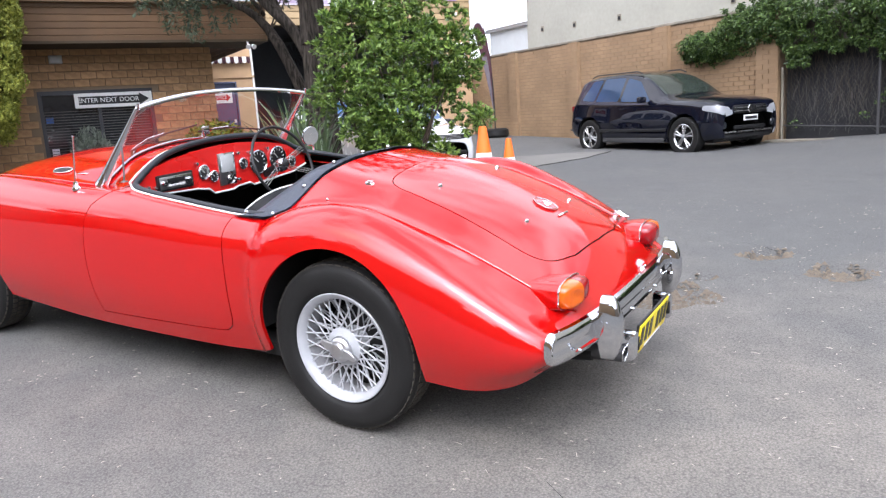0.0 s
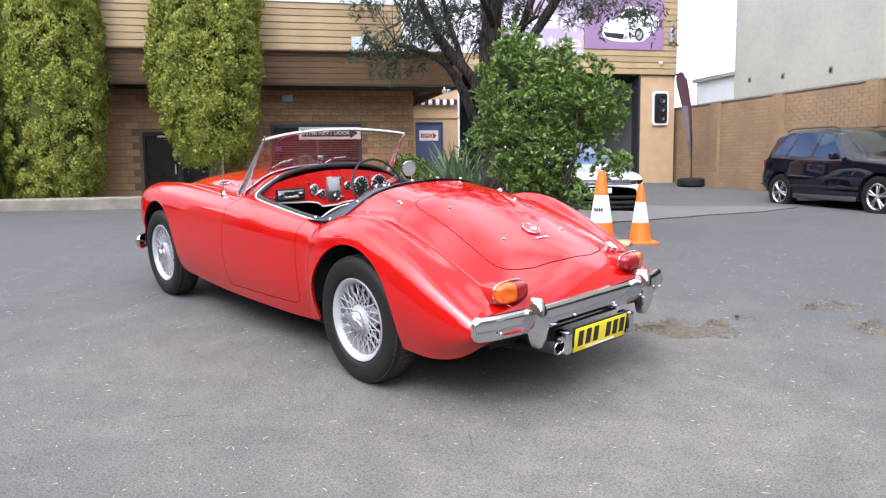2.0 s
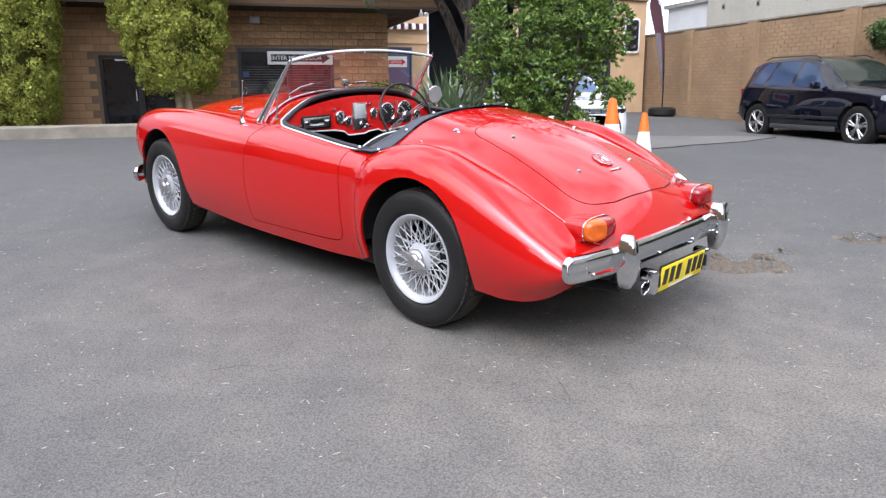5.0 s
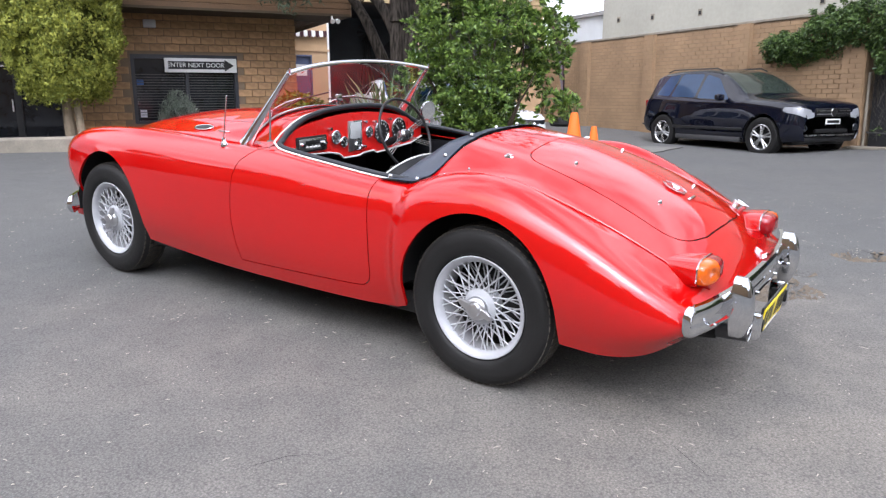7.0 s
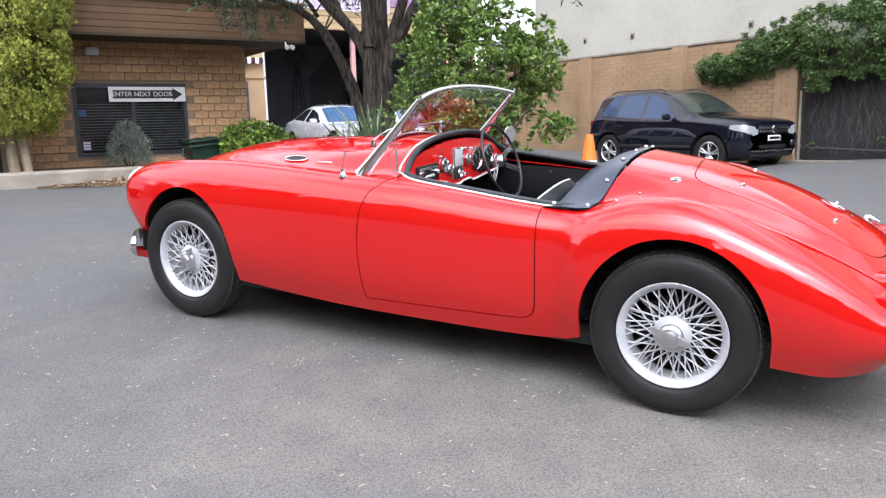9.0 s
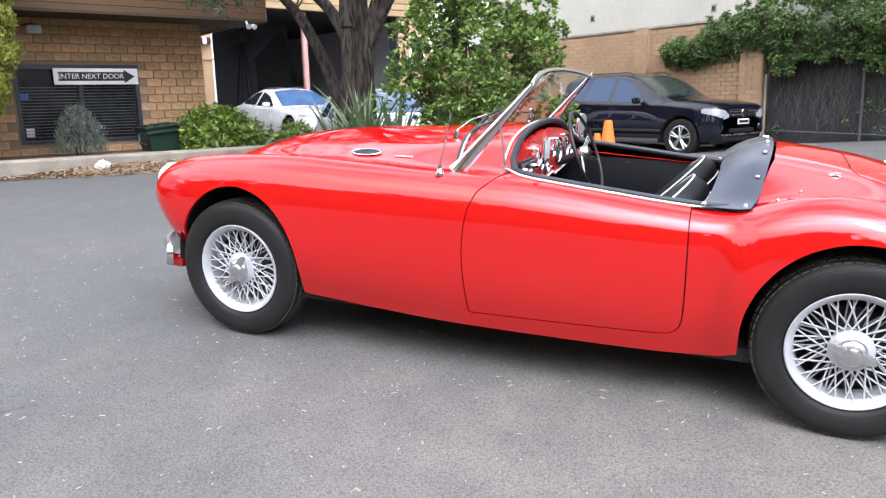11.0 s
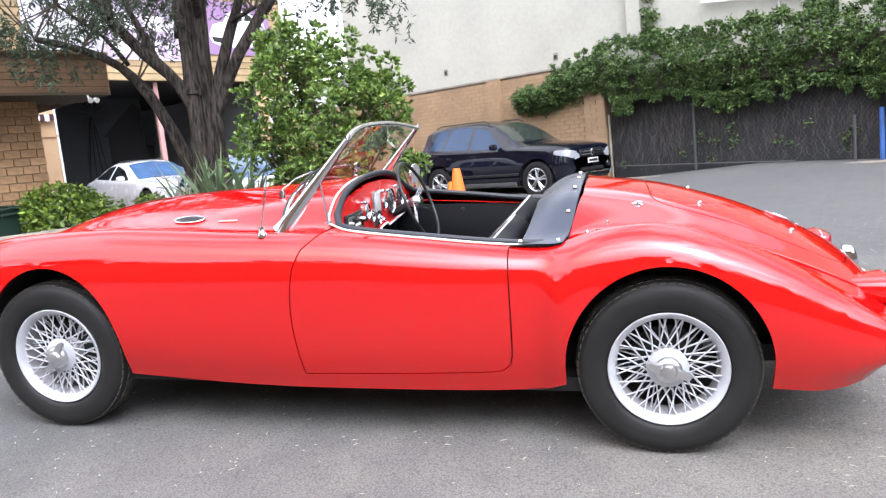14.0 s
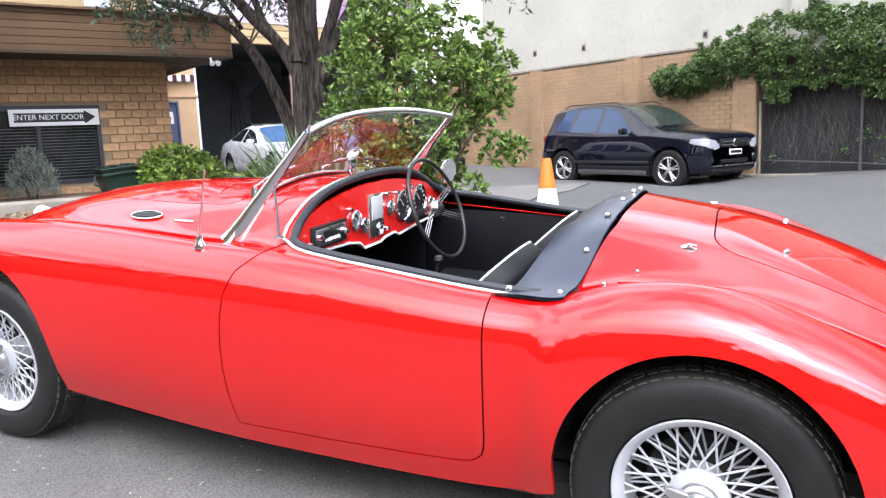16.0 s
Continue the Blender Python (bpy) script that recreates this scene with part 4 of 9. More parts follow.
for _ in range(700):
    x, z = rnd.uniform(0.1, 10), rnd.uniform(0.2, 0.95)
    p = [Vector((x, rnd.uniform(-0.10, 0.03), z))]
    for _ in range(5):
        p.append(p[-1] + Vector((rnd.uniform(-0.07, 0.07), rnd.uniform(-0.02, 0.02), rnd.uniform(0.03, 0.13))))
    pale.tube(p, rnd.uniform(0.0012, 0.0035), seg=3, caps=False)
tagged(part("bleached_vines", pale, PALE_VINE, fence, smooth=0, fix=False), kind="stuff")
for _ in range(1100):
    x, z = rnd.uniform(0.1, 12), 0.35 + 1.25 * rnd.random() ** 0.6
    p = [Vector((x, rnd.uniform(-0.12, 0.0), z))]
    for _ in range(5):
        p.append(p[-1] + Vector((rnd.uniform(-0.10, 0.10), rnd.uniform(-0.02, 0.02), rnd.uniform(0.08, 0.22))))
    s.tube(p, rnd.uniform(0.002, 0.006), seg=3, caps=False)
tagged(part("dead_vines", s, DEAD_VINE, fence, smooth=0, fix=False), kind="stuff")
solid("kerb_fence", slab(0.0, 18, 0.10, 0.42, -0.2, 0.16, 0.02), CONCRETE, "low concrete kerb along the fence", "kerb", FAR @ Matrix.Rotation(radians(-1.0), 4, "Y"), kind="structure")

# kerb and beds by the shop
kb = Shape()
rows = []
for x, y in ((-7.6, 2.35), (-5.6, 2.35), (-5.5, 2.3), (-4.4, 2.2), (-4.1, 2.25), (-2.0, 2.3), (0.0, 2.35), (0.9, 2.1), (1.7, 1.2)):
    rows.append([(x, y + 0.13, 0.12), (x, y + 0.12, 0.50), (x, y + 0.10, 0.52), (x, y - 0.10, 0.53), (x, y - 0.12, 0.30)])
kb.loft(rows)
solid("kerb_shop", kb, CONCRETE, "worn concrete kerb round the garden bed", "kerb", SHOP, kind="structure")
# dead leaves drifted against the kerb
FALLEN = plain("fallen_leaves", (0.30, 0.215, 0.135), rough=0.95, vary=0.5, scale=30, bump=1.0, bump_scale=60, random=0.2)
rnd = random.Random(41)


def drift(x, k):
    """Foot (k 0) to crest (k 1) of the leaf drift, in the shop wall's frame."""
    near = min(max((x + 3.6) / 1.2, 0.0), 1.0)
    out = 2.44 + 0.04 + (1 - k) * (0.08 + 0.34 * near)
    w = SHOP @ Vector((x, out, 0))
    gz = ground_z(w.x, w.y)
    return Vector((x, out, gz + 0.004 + k * near * 0.55 * max(0.50 - gz, 0.05)))


s = Shape()
s.loft([[drift(x, k) + Vector((0, 0, rnd.uniform(0, 0.015) * (k > 0))) for k in (0, 0.25, 0.5, 0.75, 1.0)] for x in np.arange(-3.6, 0.5, 0.08)])
for _ in range(2600):
    p = drift(rnd.uniform(-3.7, 0.5), min(1.0, rnd.random() ** 1.2)) + Vector((0, rnd.uniform(-0.01, 0.12 * rnd.random()), 0.010))
    a, ln, w, tilt = rnd.uniform(0, math.pi), rnd.uniform(0.018, 0.045), rnd.uniform(0.007, 0.016), rnd.uniform(-0.02, 0.03)
    c, q = math.cos(a), math.sin(a)
    s.add([p + Vector((-c * ln, -q * ln, 0)), p + Vector((q * w, -c * w, 0.006)), p + Vector((c * ln, q * ln, tilt)), p + Vector((-q * w, c * w, 0.010))], [(0, 1, 2, 3)])
solid("leaf_drift", s, FALLEN, "drift of dead brown leaves against the kerb", "leaves", SHOP, kind="stuff", smooth=0, fix=False)
s = Shape()
rings = []
for k in range(7):
    th = math.pi * (k + 0.5) / 7
    rings.append([(-2.40 + 0.6 * (0.15 + rnd.uniform(-0.04, 0.04)) * math.sin(th) * math.cos(a), 2.66 + 0.6 * (0.09 + rnd.uniform(-0.03, 0.03)) * math.sin(th) * math.sin(a), 0.42 - (0.06 + rnd.uniform(-0.015, 0.015)) * math.cos(th)) for a in np.linspace(0, 2 * math.pi, 12, endpoint=False)])
s.loft(rings, closed=True, caps=True)
solid("crumpled_paper", s, plain("white_paper", (0.75, 0.75, 0.74), rough=0.85, vary=0.08), "crumpled white paper lying on the leaves", "paper", SHOP, smooth=0)
bed = Shape()
bed.loft([[(x, y, 0.46 - 0.03 * (x > 0.5)) for y in (2.2, 1.6, 0.8, 0.02)] for x in (-3.9, -3, -2, -1, 0, 0.8)])
bed.loft([[(x, y, 0.42) for y in (2.25, 1.6, 0.8, 0.02)] for x in (-7.6, -6.5, -5.6)])
solid("ground_bed", bed, plain("bed_soil", (0.12, 0.08, 0.05), rough=0.95, vary=0.4, scale=8, bump=0.8), "dry soil of the garden bed", "soil", SHOP, kind="structure")

# plain surroundings behind the camera
SURROUND = plain("plain_far_wall", (0.20, 0.17, 0.14), rough=0.9, vary=0.25, scale=0.4)
for k, (x, y, w, h, rz) in enumerate(((2, -17, 34, 4.2, 3), (17, -3, 26, 4.6, 88), (-21, -10, 26, 4.5, 60))):
    solid("wall_surround", slab(-w / 2, w / 2, -0.3, 0.3, -1, h), SURROUND, "plain weathered wall closing the yard", "wall", pose(x, y, 0, 0, 0, rz), kind="structure")

# unseen long wall with a stepped roofline, added behind for the paintwork to mirror
REAR = Matrix.Translation((0, -15.0, 0))
wall_rear = solid("wall_rear", slab(-34, 30, -0.3, 0, -1.2, 5.4), BRICK_FAR, "plain sandy brick wall, added unseen to close the yard", "wall", REAR, kind="structure", smooth=0)
part("parapet", slab(-12, 2, -0.34, 0.04, 5.4, 6.6), BRICK_FAR, wall_rear)
part("roof_edge", slab(-34.1, 30.1, -0.36, 0.06, 5.25, 5.398), FRAME_DARK, wall_rear)

# ---- the red roadster ----
# Its own axes: x towards the tail from the rear axle, y to its right side, z up from the ground it stands on.
CAR = Matrix(((0.99876, 0.00249, 0.04981, 0), (0.0, 0.99875, -0.04994, 0), (-0.04988, 0.04988, 0.99751, 0), (0, 0, 0, 1)))
roadster = thing("roadster", "glossy red vintage open two-seater with wire wheels and chrome bumpers", "sports car", CAR)

CENTRE_Z = ((-2.99, 0.575), (-2.96, 0.615), (-2.90, 0.655), (-2.82, 0.70), (-2.72, 0.737), (-2.59, 0.797), (-2.46, 0.841), (-2.07, 0.887), (-1.78, 0.903), (-1.51, 0.918), (-1.30, 0.936), (-1.0, 0.945), (-0.6, 0.925), (-0.33, 0.90), (-0.11, 0.877), (0, 0.862), (0.14, 0.827), (0.3, 0.777), (0.45, 0.716), (0.54, 0.676), (0.62, 0.632), (0.69, 0.58), (0.74, 0.53), (0.78, 0.475), (0.80, 0.44), (0.81, 0.42))
CREST_Z = ((-2.99, 0.57), (-2.95, 0.63), (-2.90, 0.68), (-2.85, 0.718), (-2.79, 0.752), (-2.67, 0.786), (-2.4, 0.81), (-2.13, 0.818), (-1.9, 0.812), (-1.5, 0.795), (-1.2, 0.783), (-0.9, 0.755), (-0.6, 0.724), (-0.45, 0.712), (-0.39, 0.720), (-0.33, 0.745), (-0.2, 0.786), (-0.06, 0.801), (0.06, 0.787), (0.23, 0.726), (0.4, 0.647), (0.56, 0.553), (0.66, 0.49), (0.72, 0.452), (0.76, 0.43), (0.79, 0.412), (0.81, 0.40))
CREST_Y = ((-2.99, 0.35), (-2.95, 0.48), (-2.9, 0.545), (-2.8, 0.57), (-2.4, 0.605), (-1.9, 0.612), (-1.4, 0.632), (-1.0, 0.645), (-0.5, 0.635), (-0.3, 0.606), (0, 0.588), (0.3, 0.575), (0.55, 0.565), (0.7, 0.548), (0.76, 0.51), (0.81, 0.42))
SIDE_Y = ((-2.99, 0.40), (-2.95, 0.53), (-2.9, 0.612), (-2.8, 0.685), (-2.6, 0.725), (-2.38, 0.735), (-2.0, 0.735), (-1.3, 0.733), (-0.8, 0.720), (-0.50, 0.698), (-0.430, 0.690), (-0.405, 0.705), (-0.380, 0.726), (-0.31, 0.738), (-0.24, 0.738), (0, 0.740), (0.3, 0.73), (0.5, 0.71), (0.65, 0.675), (0.73, 0.64), (0.78, 0.58), (0.81, 0.46))
SIDE_Z = ((-2.99, 0.565), (-2.9, 0.60), (-2.8, 0.57), (-2.6, 0.54), (-2.0, 0.50), (-1.0, 0.50), (-0.4, 0.52), (0, 0.55), (0.3, 0.50), (0.6, 0.43), (0.73, 0.40), (0.81, 0.392))
SILL_Z = ((-2.99, 0.55), (-2.95, 0.51), (-2.9, 0.458), (-2.85, 0.408), (-2.8, 0.402), (-2.72, 0.408), (-2.66, 0.395), (-2.55, 0.33), (-2.4, 0.28), (-2.05, 0.250), (-1.3, 0.214), (-0.6, 0.212), (-0.42, 0.220), (-0.36, 0.25), (0, 0.27), (0.33, 0.254), (0.5, 0.243), (0.60, 0.258), (0.67, 0.30), (0.72, 0.34), (0.76, 0.365), (0.79, 0.38), (0.81, 0.385))
VALLEY_Y = ((-2.99, 0.2), (-2.9, 0.38), (-2.7, 0.45), (-2.3, 0.50), (-1.8, 0.52), (-1.4, 0.53), (-1.2, 0.565), (-0.6, 0.57), (-0.4, 0.55), (-0.2, 0.515), (0.1, 0.505), (0.4, 0.50), (0.6, 0.49), (0.7, 0.47), (0.81, 0.3))
VALLEY_Z = ((-2.99, 0.573), (-2.95, 0.62), (-2.9, 0.655), (-2.8, 0.708), (-2.6, 0.755), (-2.2, 0.80), (-1.8, 0.797), (-1.5, 0.788), (-1.2, 0.80), (-0.9, 0.775), (-0.55, 0.742), (-0.4, 0.738), (-0.3, 0.757), (-0.2, 0.770), (0, 0.768), (0.2, 0.718), (0.4, 0.648), (0.56, 0.578), (0.66, 0.525), (0.72, 0.484), (0.77, 0.445), (0.79, 0.42), (0.81, 0.405))
SEGS = (5, 6, 8, 7, 7, 13, 16)


def curve_at(table, x):
    xs, ys = zip(*table)
    return pchip(xs, ys, x)


TAPS = np.linspace(-2.0, 2.0, 9)
TAP_W = np.exp(-0.5 * TAPS**2) / np.exp(-0.5 * TAPS**2).sum()


def fair_at(table, x):
    """A table's value evened out over a hand's width, less so towards nose and tail."""
    wide = 0.042 * (1 - 0.55 * math.exp(-(((x + 0.36) / 0.16) ** 2))) * min(max((0.80 - x) / 0.22, 0.0), 1.0) * min(max((x + 2.97) / 0.25, 0.0), 1.0)
    return float((curve_at(table, x + wide * TAPS) * TAP_W).sum())


def car_section(x):
    """Half of the body's cross-section at x, from the sill up over the wing to the middle: rows of (half-width, height)."""
    z0, zc, yc, ym, zm, zb, yv, zv = (fair_at(t, x) for t in (CENTRE_Z, CREST_Z, CREST_Y, SIDE_Y, SIDE_Z, SILL_Z, VALLEY_Y, VALLEY_Z))
    zm = min(zm, zb + 0.72 * (zc - zb))
    # the leading edge of the rear wing slants back as it rises
    lead = math.exp(-(((x + 0.30) / 0.22) ** 2))
    ys, yl = fair_at(SIDE_Y, x - 0.040 * lead), fair_at(SIDE_Y, x + 0.012 * lead)
    tuck = 0.05 if x < 0.45 else 0.05 + 0.06 * (x - 0.45) / 0.36
    nose = min(max((-2.74 - x) / 0.14, 0.0), 1.0)
    tuck += 0.075 * nose
    drop = 0.032 + 0.01 * math.exp(-((x + 1.9) / 0.5) ** 2)
    drop = min(drop, 0.4 * max(z0 - zv, 0.01))
    pts = [(yl - tuck, zb), (yl - 0.012 - 0.04 * nose, zb + 0.45 * (zm - zb)), (ym, zm), (yc + 0.73 * (ys - yc), zm + 0.77 * (zc - zm)), (yc, zc), (yv, zv), (0.6 * yv, z0 - drop), (0.0, z0)]
    p = np.array(pts + [(-0.6 * yv, z0 - drop)])
    d = np.sqrt(((p[1:] - p[:-1]) ** 2).sum(1)) ** 0.5 + 1e-6
    tan = np.zeros_like(p)
    tan[0] = (p[1] - p[0]) / d[0]
    for i in range(1, len(p) - 1):
        tan[i] = ((p[i] - p[i - 1]) / d[i - 1] * d[i] + (p[i + 1] - p[i]) / d[i] * d[i - 1]) / (d[i] + d[i - 1])
    rows = []
    for i, n in enumerate(SEGS):
        t = np.linspace(0, 1, n, endpoint=False)[:, None]
        h = d[i]
        rows.append((2 * t**3 - 3 * t**2 + 1) * p[i] + (t**3 - 2 * t**2 + t) * h * tan[i] + (3 * t**2 - 2 * t**3) * p[i + 1] + (t**3 - t**2) * h * tan[i + 1])
    rows.append(p[7:8])
    return np.concatenate(rows)


XS = np.unique(np.round(np.concatenate([np.linspace(-2.99, -2.80, 20), np.linspace(-2.80, 0.55, 212), np.linspace(0.55, 0.81, 26)]), 4))
HALF = np.array([car_section(x) for x in XS])
NS = HALF.shape[1]
CREST_I = sum(SEGS[:4])


def top_z(x, y):
    """Height of the body's upper skin."""
    s = car_section(x)[CREST_I - 4:]
    return float(np.interp(abs(y), s[::-1, 0], s[::-1, 1]))


def poly_sdf(poly):
    """Signed distance to an outline, negative inside."""
    a = np.array(poly, float)
    b = np.roll(a, -1, 0)

    def f(u, v):
        p = np.stack([u, v], -1)[:, None]
        e, w = (b - a)[None], p - a[None]
        t = np.clip((w * e).sum(-1) / (e * e).sum(-1), 0, 1)
        dist = np.sqrt(((w - e * t[..., None]) ** 2).sum(-1).min(1))
        c1, c2 = p[..., 1] >= a[None, :, 1], p[..., 1] < b[None, :, 1]
        cross = e[..., 0] * w[..., 1] - e[..., 1] * w[..., 0]
        wind = np.where(c1 & c2 & (cross > 0), 1, 0) - np.where(~c1 & ~c2 & (cross < 0), 1, 0)
        return np.where(wind.sum(1) != 0, -dist, dist)

    return f


def arch(cx, cz, a, b):
    def f(p):
        u, v = (p[:, 0] - cx) / a, np.maximum(p[:, 2] - cz, 0) / b
        return (np.sqrt(u * u + v * v) - 1) * min(a, b)

    return f


COCKPIT_HALF = [(-1.24, 0.0), (-1.24, 0.13), (-1.238, 0.28), (-1.236, 0.40), (-1.228, 0.48), (-1.205, 0.545), (-1.15, 0.582), (-1.06, 0.591), (-0.9, 0.592), (-0.5, 0.588), (-0.40, 0.57), (-0.33, 0.50), (-0.29, 0.3), (-0.28, 0.0)]
COCKPIT = COCKPIT_HALF + [(x, -y) for x, y in COCKPIT_HALF[-2:0:-1]]
BOOT = rounded([(-0.035, -0.335), (0.61, -0.375), (0.655, -0.2), (0.665, 0), (0.655, 0.2), (0.61, 0.375), (-0.035, 0.335), (-0.05, 0.0)], [0.09, 0.10, 0, 0, 0, 0.10, 0.09, 0])
BONNET = rounded([(-2.74, -0.10), (-2.45, -0.235), (-1.9, -0.318), (-1.535, -0.35), (-1.555, 0.0), (-1.535, 0.35), (-1.9, 0.318), (-2.45, 0.235), (-2.74, 0.10)], [0.05, 0, 0, 0.10, 0, 0.10, 0, 0, 0.05])
DOOR = [(-1.307, 0.276), (-1.319, 0.37), (-1.329, 0.468), (-1.331, 0.53), (-1.327, 0.61), (-1.315, 0.68), (-1.288, 0.742), (-1.236, 0.788), (-1.16, 0.825), (-1.15, 1.1), (-0.540, 1.1), (-0.538, 0.75), (-0.532, 0.6), (-0.529, 0.45), (-0.530, 0.355), (-0.541, 0.314), (-0.57, 0.294), (-0.61, 0.289)]
cock_sdf, boot_sdf, bonnet_sdf, door_sdf = poly_sdf(COCKPIT), poly_sdf(BOOT), poly_sdf(BONNET), poly_sdf(DOOR)
F_ARCH, R_ARCH = arch(-2.375, 0.335, 0.312, 0.353), arch(-0.012, 0.33, 0.332, 0.345)


def cut_cockpit(p):
    return np.where(p[:, 2] > 0.6, cock_sdf(p[:, 0], p[:, 1]), 9.0)


def cut_boot(p):
    return np.where(p[:, 2] > 0.45, boot_sdf(p[:, 0], p[:, 1]), 9.0)


def cut_bonnet(p):
    return np.where(p[:, 2] > 0.45, bonnet_sdf(p[:, 0], p[:, 1]), 9.0)


def cut_door(sign):
    return lambda p: np.where(p[:, 1] * sign > 0.45, door_sdf(p[:, 0], p[:, 2]), 9.0)


# the full skin: left half, then right half
ROW = 2 * NS - 1
FULL = np.zeros((len(XS), ROW, 3))
FULL[:, :, 0] = XS[:, None]
FULL[:, :NS, 1], FULL[:, :NS, 2] = -HALF[:, :, 0], HALF[:, :, 1]
FULL[:, NS:, 1], FULL[:, NS:, 2] = HALF[:, -2::-1, 0], HALF[:, -2::-1, 1]
SKIN = FULL.reshape(-1, 3)
ii, kk = np.meshgrid(np.arange(len(XS) - 1), np.arange(ROW - 1), indexing="ij")
QUADS = np.stack([ii * ROW + kk, (ii + 1) * ROW + kk, (ii + 1) * ROW + kk + 1, ii * ROW + kk + 1], -1).reshape(-1, 4)
du, dv = np.gradient(FULL, axis=0), np.gradient(FULL, axis=1)
NORMAL = np.cross(du, dv)
NORMAL /= np.linalg.norm(NORMAL, axis=-1, keepdims=True) + 1e-9
NORMAL = NORMAL.reshape(-1, 3)
if NORMAL[len(XS) // 2 * ROW + NS - 1][2] < 0:
    NORMAL = -NORMAL


def carve(keep, drop, gap):
    """Faces inside every outline of keep and outside every one of drop, with edges moved onto the outlines, less a gap."""
    mid = SKIN[QUADS].mean(1)
    on = np.ones(len(QUADS), bool)
    for f in keep:
        on &= f(mid) < 0
    for f in drop:
        on &= f(mid) > 0
    used = np.zeros(len(SKIN), int)
    np.add.at(used, QUADS[on].ravel(), 1)
    total = np.zeros(len(SKIN), int)
    np.add.at(total, QUADS.ravel(), 1)
    rim = np.where((used > 0) & (used < total))[0]
    pts = SKIN.copy()
    for f, s in [(f, -1) for f in keep] + [(f, 1) for f in drop]:
        near = rim[np.abs(f(SKIN[rim])) < 0.03]
        if not len(near):
            continue
        for _ in range(5):
            p, n = pts[near], NORMAL[near]
            val = f(p) - s * gap
            g = np.stack([(f(p + d) - f(p - d)) / 2e-4 for d in np.eye(3) * 1e-4], -1)
            g -= n * (g * n).sum(-1, keepdims=True)
            q = (g * g).sum(-1, keepdims=True)
            step = np.where(q > 0.02, -val[:, None] * g / np.maximum(q, 0.02), 0)
            size = np.linalg.norm(step, axis=-1, keepdims=True)
            pts[near] = p + step * np.minimum(1, 0.02 / (size + 1e-9))
    ids = np.unique(QUADS[on])
    remap = -np.ones(len(SKIN), int)
    remap[ids] = np.arange(len(ids))
    return pts[ids], remap[QUADS[on]], NORMAL[ids]


def skin_part(name, keep, drop, parent, material=RED, gap=0.0022, thick=0.004, label=""):
    """A body panel of some thickness, cut from the skin."""
    pts, faces, nrm = carve(keep, drop, gap)
    n = len(pts)
    inner = pts - nrm * thick
    edges = {}
    for q in faces.tolist():
        for a, b in zip(q, q[1:] + q[:1]):
            edges[(a, b)] = edges.get((a, b), 0) + 1
    lip = [(b, a, a + n, b + n) for a, b in edges if (b, a) not in edges]
    s = Shape()
    s.v = [tuple(p) for p in np.concatenate([pts, inner]).tolist()]
    s.f = [tuple(q) for q in faces.tolist()] + [tuple(i + n for i in q[::-1]) for q in faces.tolist()] + lip
    return part(name, s, material, parent, label, smooth=40, fix=True)


DL, DR = cut_door(-1), cut_door(1)
body = skin_part("body", [], [F_ARCH, R_ARCH, cut_cockpit, cut_boot, cut_bonnet, DL, DR], roadster, thick=0.012)
skin_part("bonnet", [cut_bonnet], [], roadster)
boot_lid = skin_part("boot_lid", [cut_boot], [], roadster)
skin_part("door", [DL], [cut_cockpit], roadster)
skin_part("door", [DR], [cut_cockpit], roadster)
# dark lining behind the shut lines
pts, faces, nrm = carve([], [F_ARCH, R_ARCH, cut_cockpit], 0.004)
lin = Shape()
lin.v, lin.f = (pts - nrm * 0.016).tolist(), faces.tolist()
part("inner_lining", lin, GAP, body, fix=False)

# wheel wells and underside
for cx, sgn in ((-2.375, -1), (-2.375, 1), (-0.012, -1), (-0.012, 1)):
    well = Shape()
    wide = 0.335 if cx < -1 else 0.37
    prof = [(cx + wide * math.cos(a), 0.33 + 0.40 * math.sin(a)) for a in np.linspace(0, math.pi, 15)]
    well.loft([[(x, sgn * 0.70, z) for x, z in prof], [(x, sgn * 0.40, z) for x, z in prof]])
    well.add([(x, sgn * 0.40, z) for x, z in prof], [tuple(range(15))])
    part("wheel_well", well, DARK, roadster)
well = Shape()
well.box((2.0, 1.28, 0.05), (-1.2, 0, 0.235))
well.box((0.42, 0.9, 0.06), (0.42, 0, 0.30))
well.box((0.9, 0.7, 0.06), (-2.45, 0, 0.26))
part("underside", well, DARK, roadster)


s = Shape()
s.loft([[(-2.87 - 0.06 * (1 - (y / 0.6) ** 2) - 0.02 * math.sin(math.pi * t), y, 0.30 + 0.29 * t) for y in np.linspace(-0.42, 0.42, 25)] for t in np.linspace(0, 1, 7)])
s.loft([[(-2.85 - 0.06 * (1 - (y / 0.6) ** 2), y, 0.30 + 0.29 * t) for y in np.linspace(0.42, -0.42, 25)] for t in np.linspace(0, 1, 7)])
part("front_apron", s, RED, roadster)

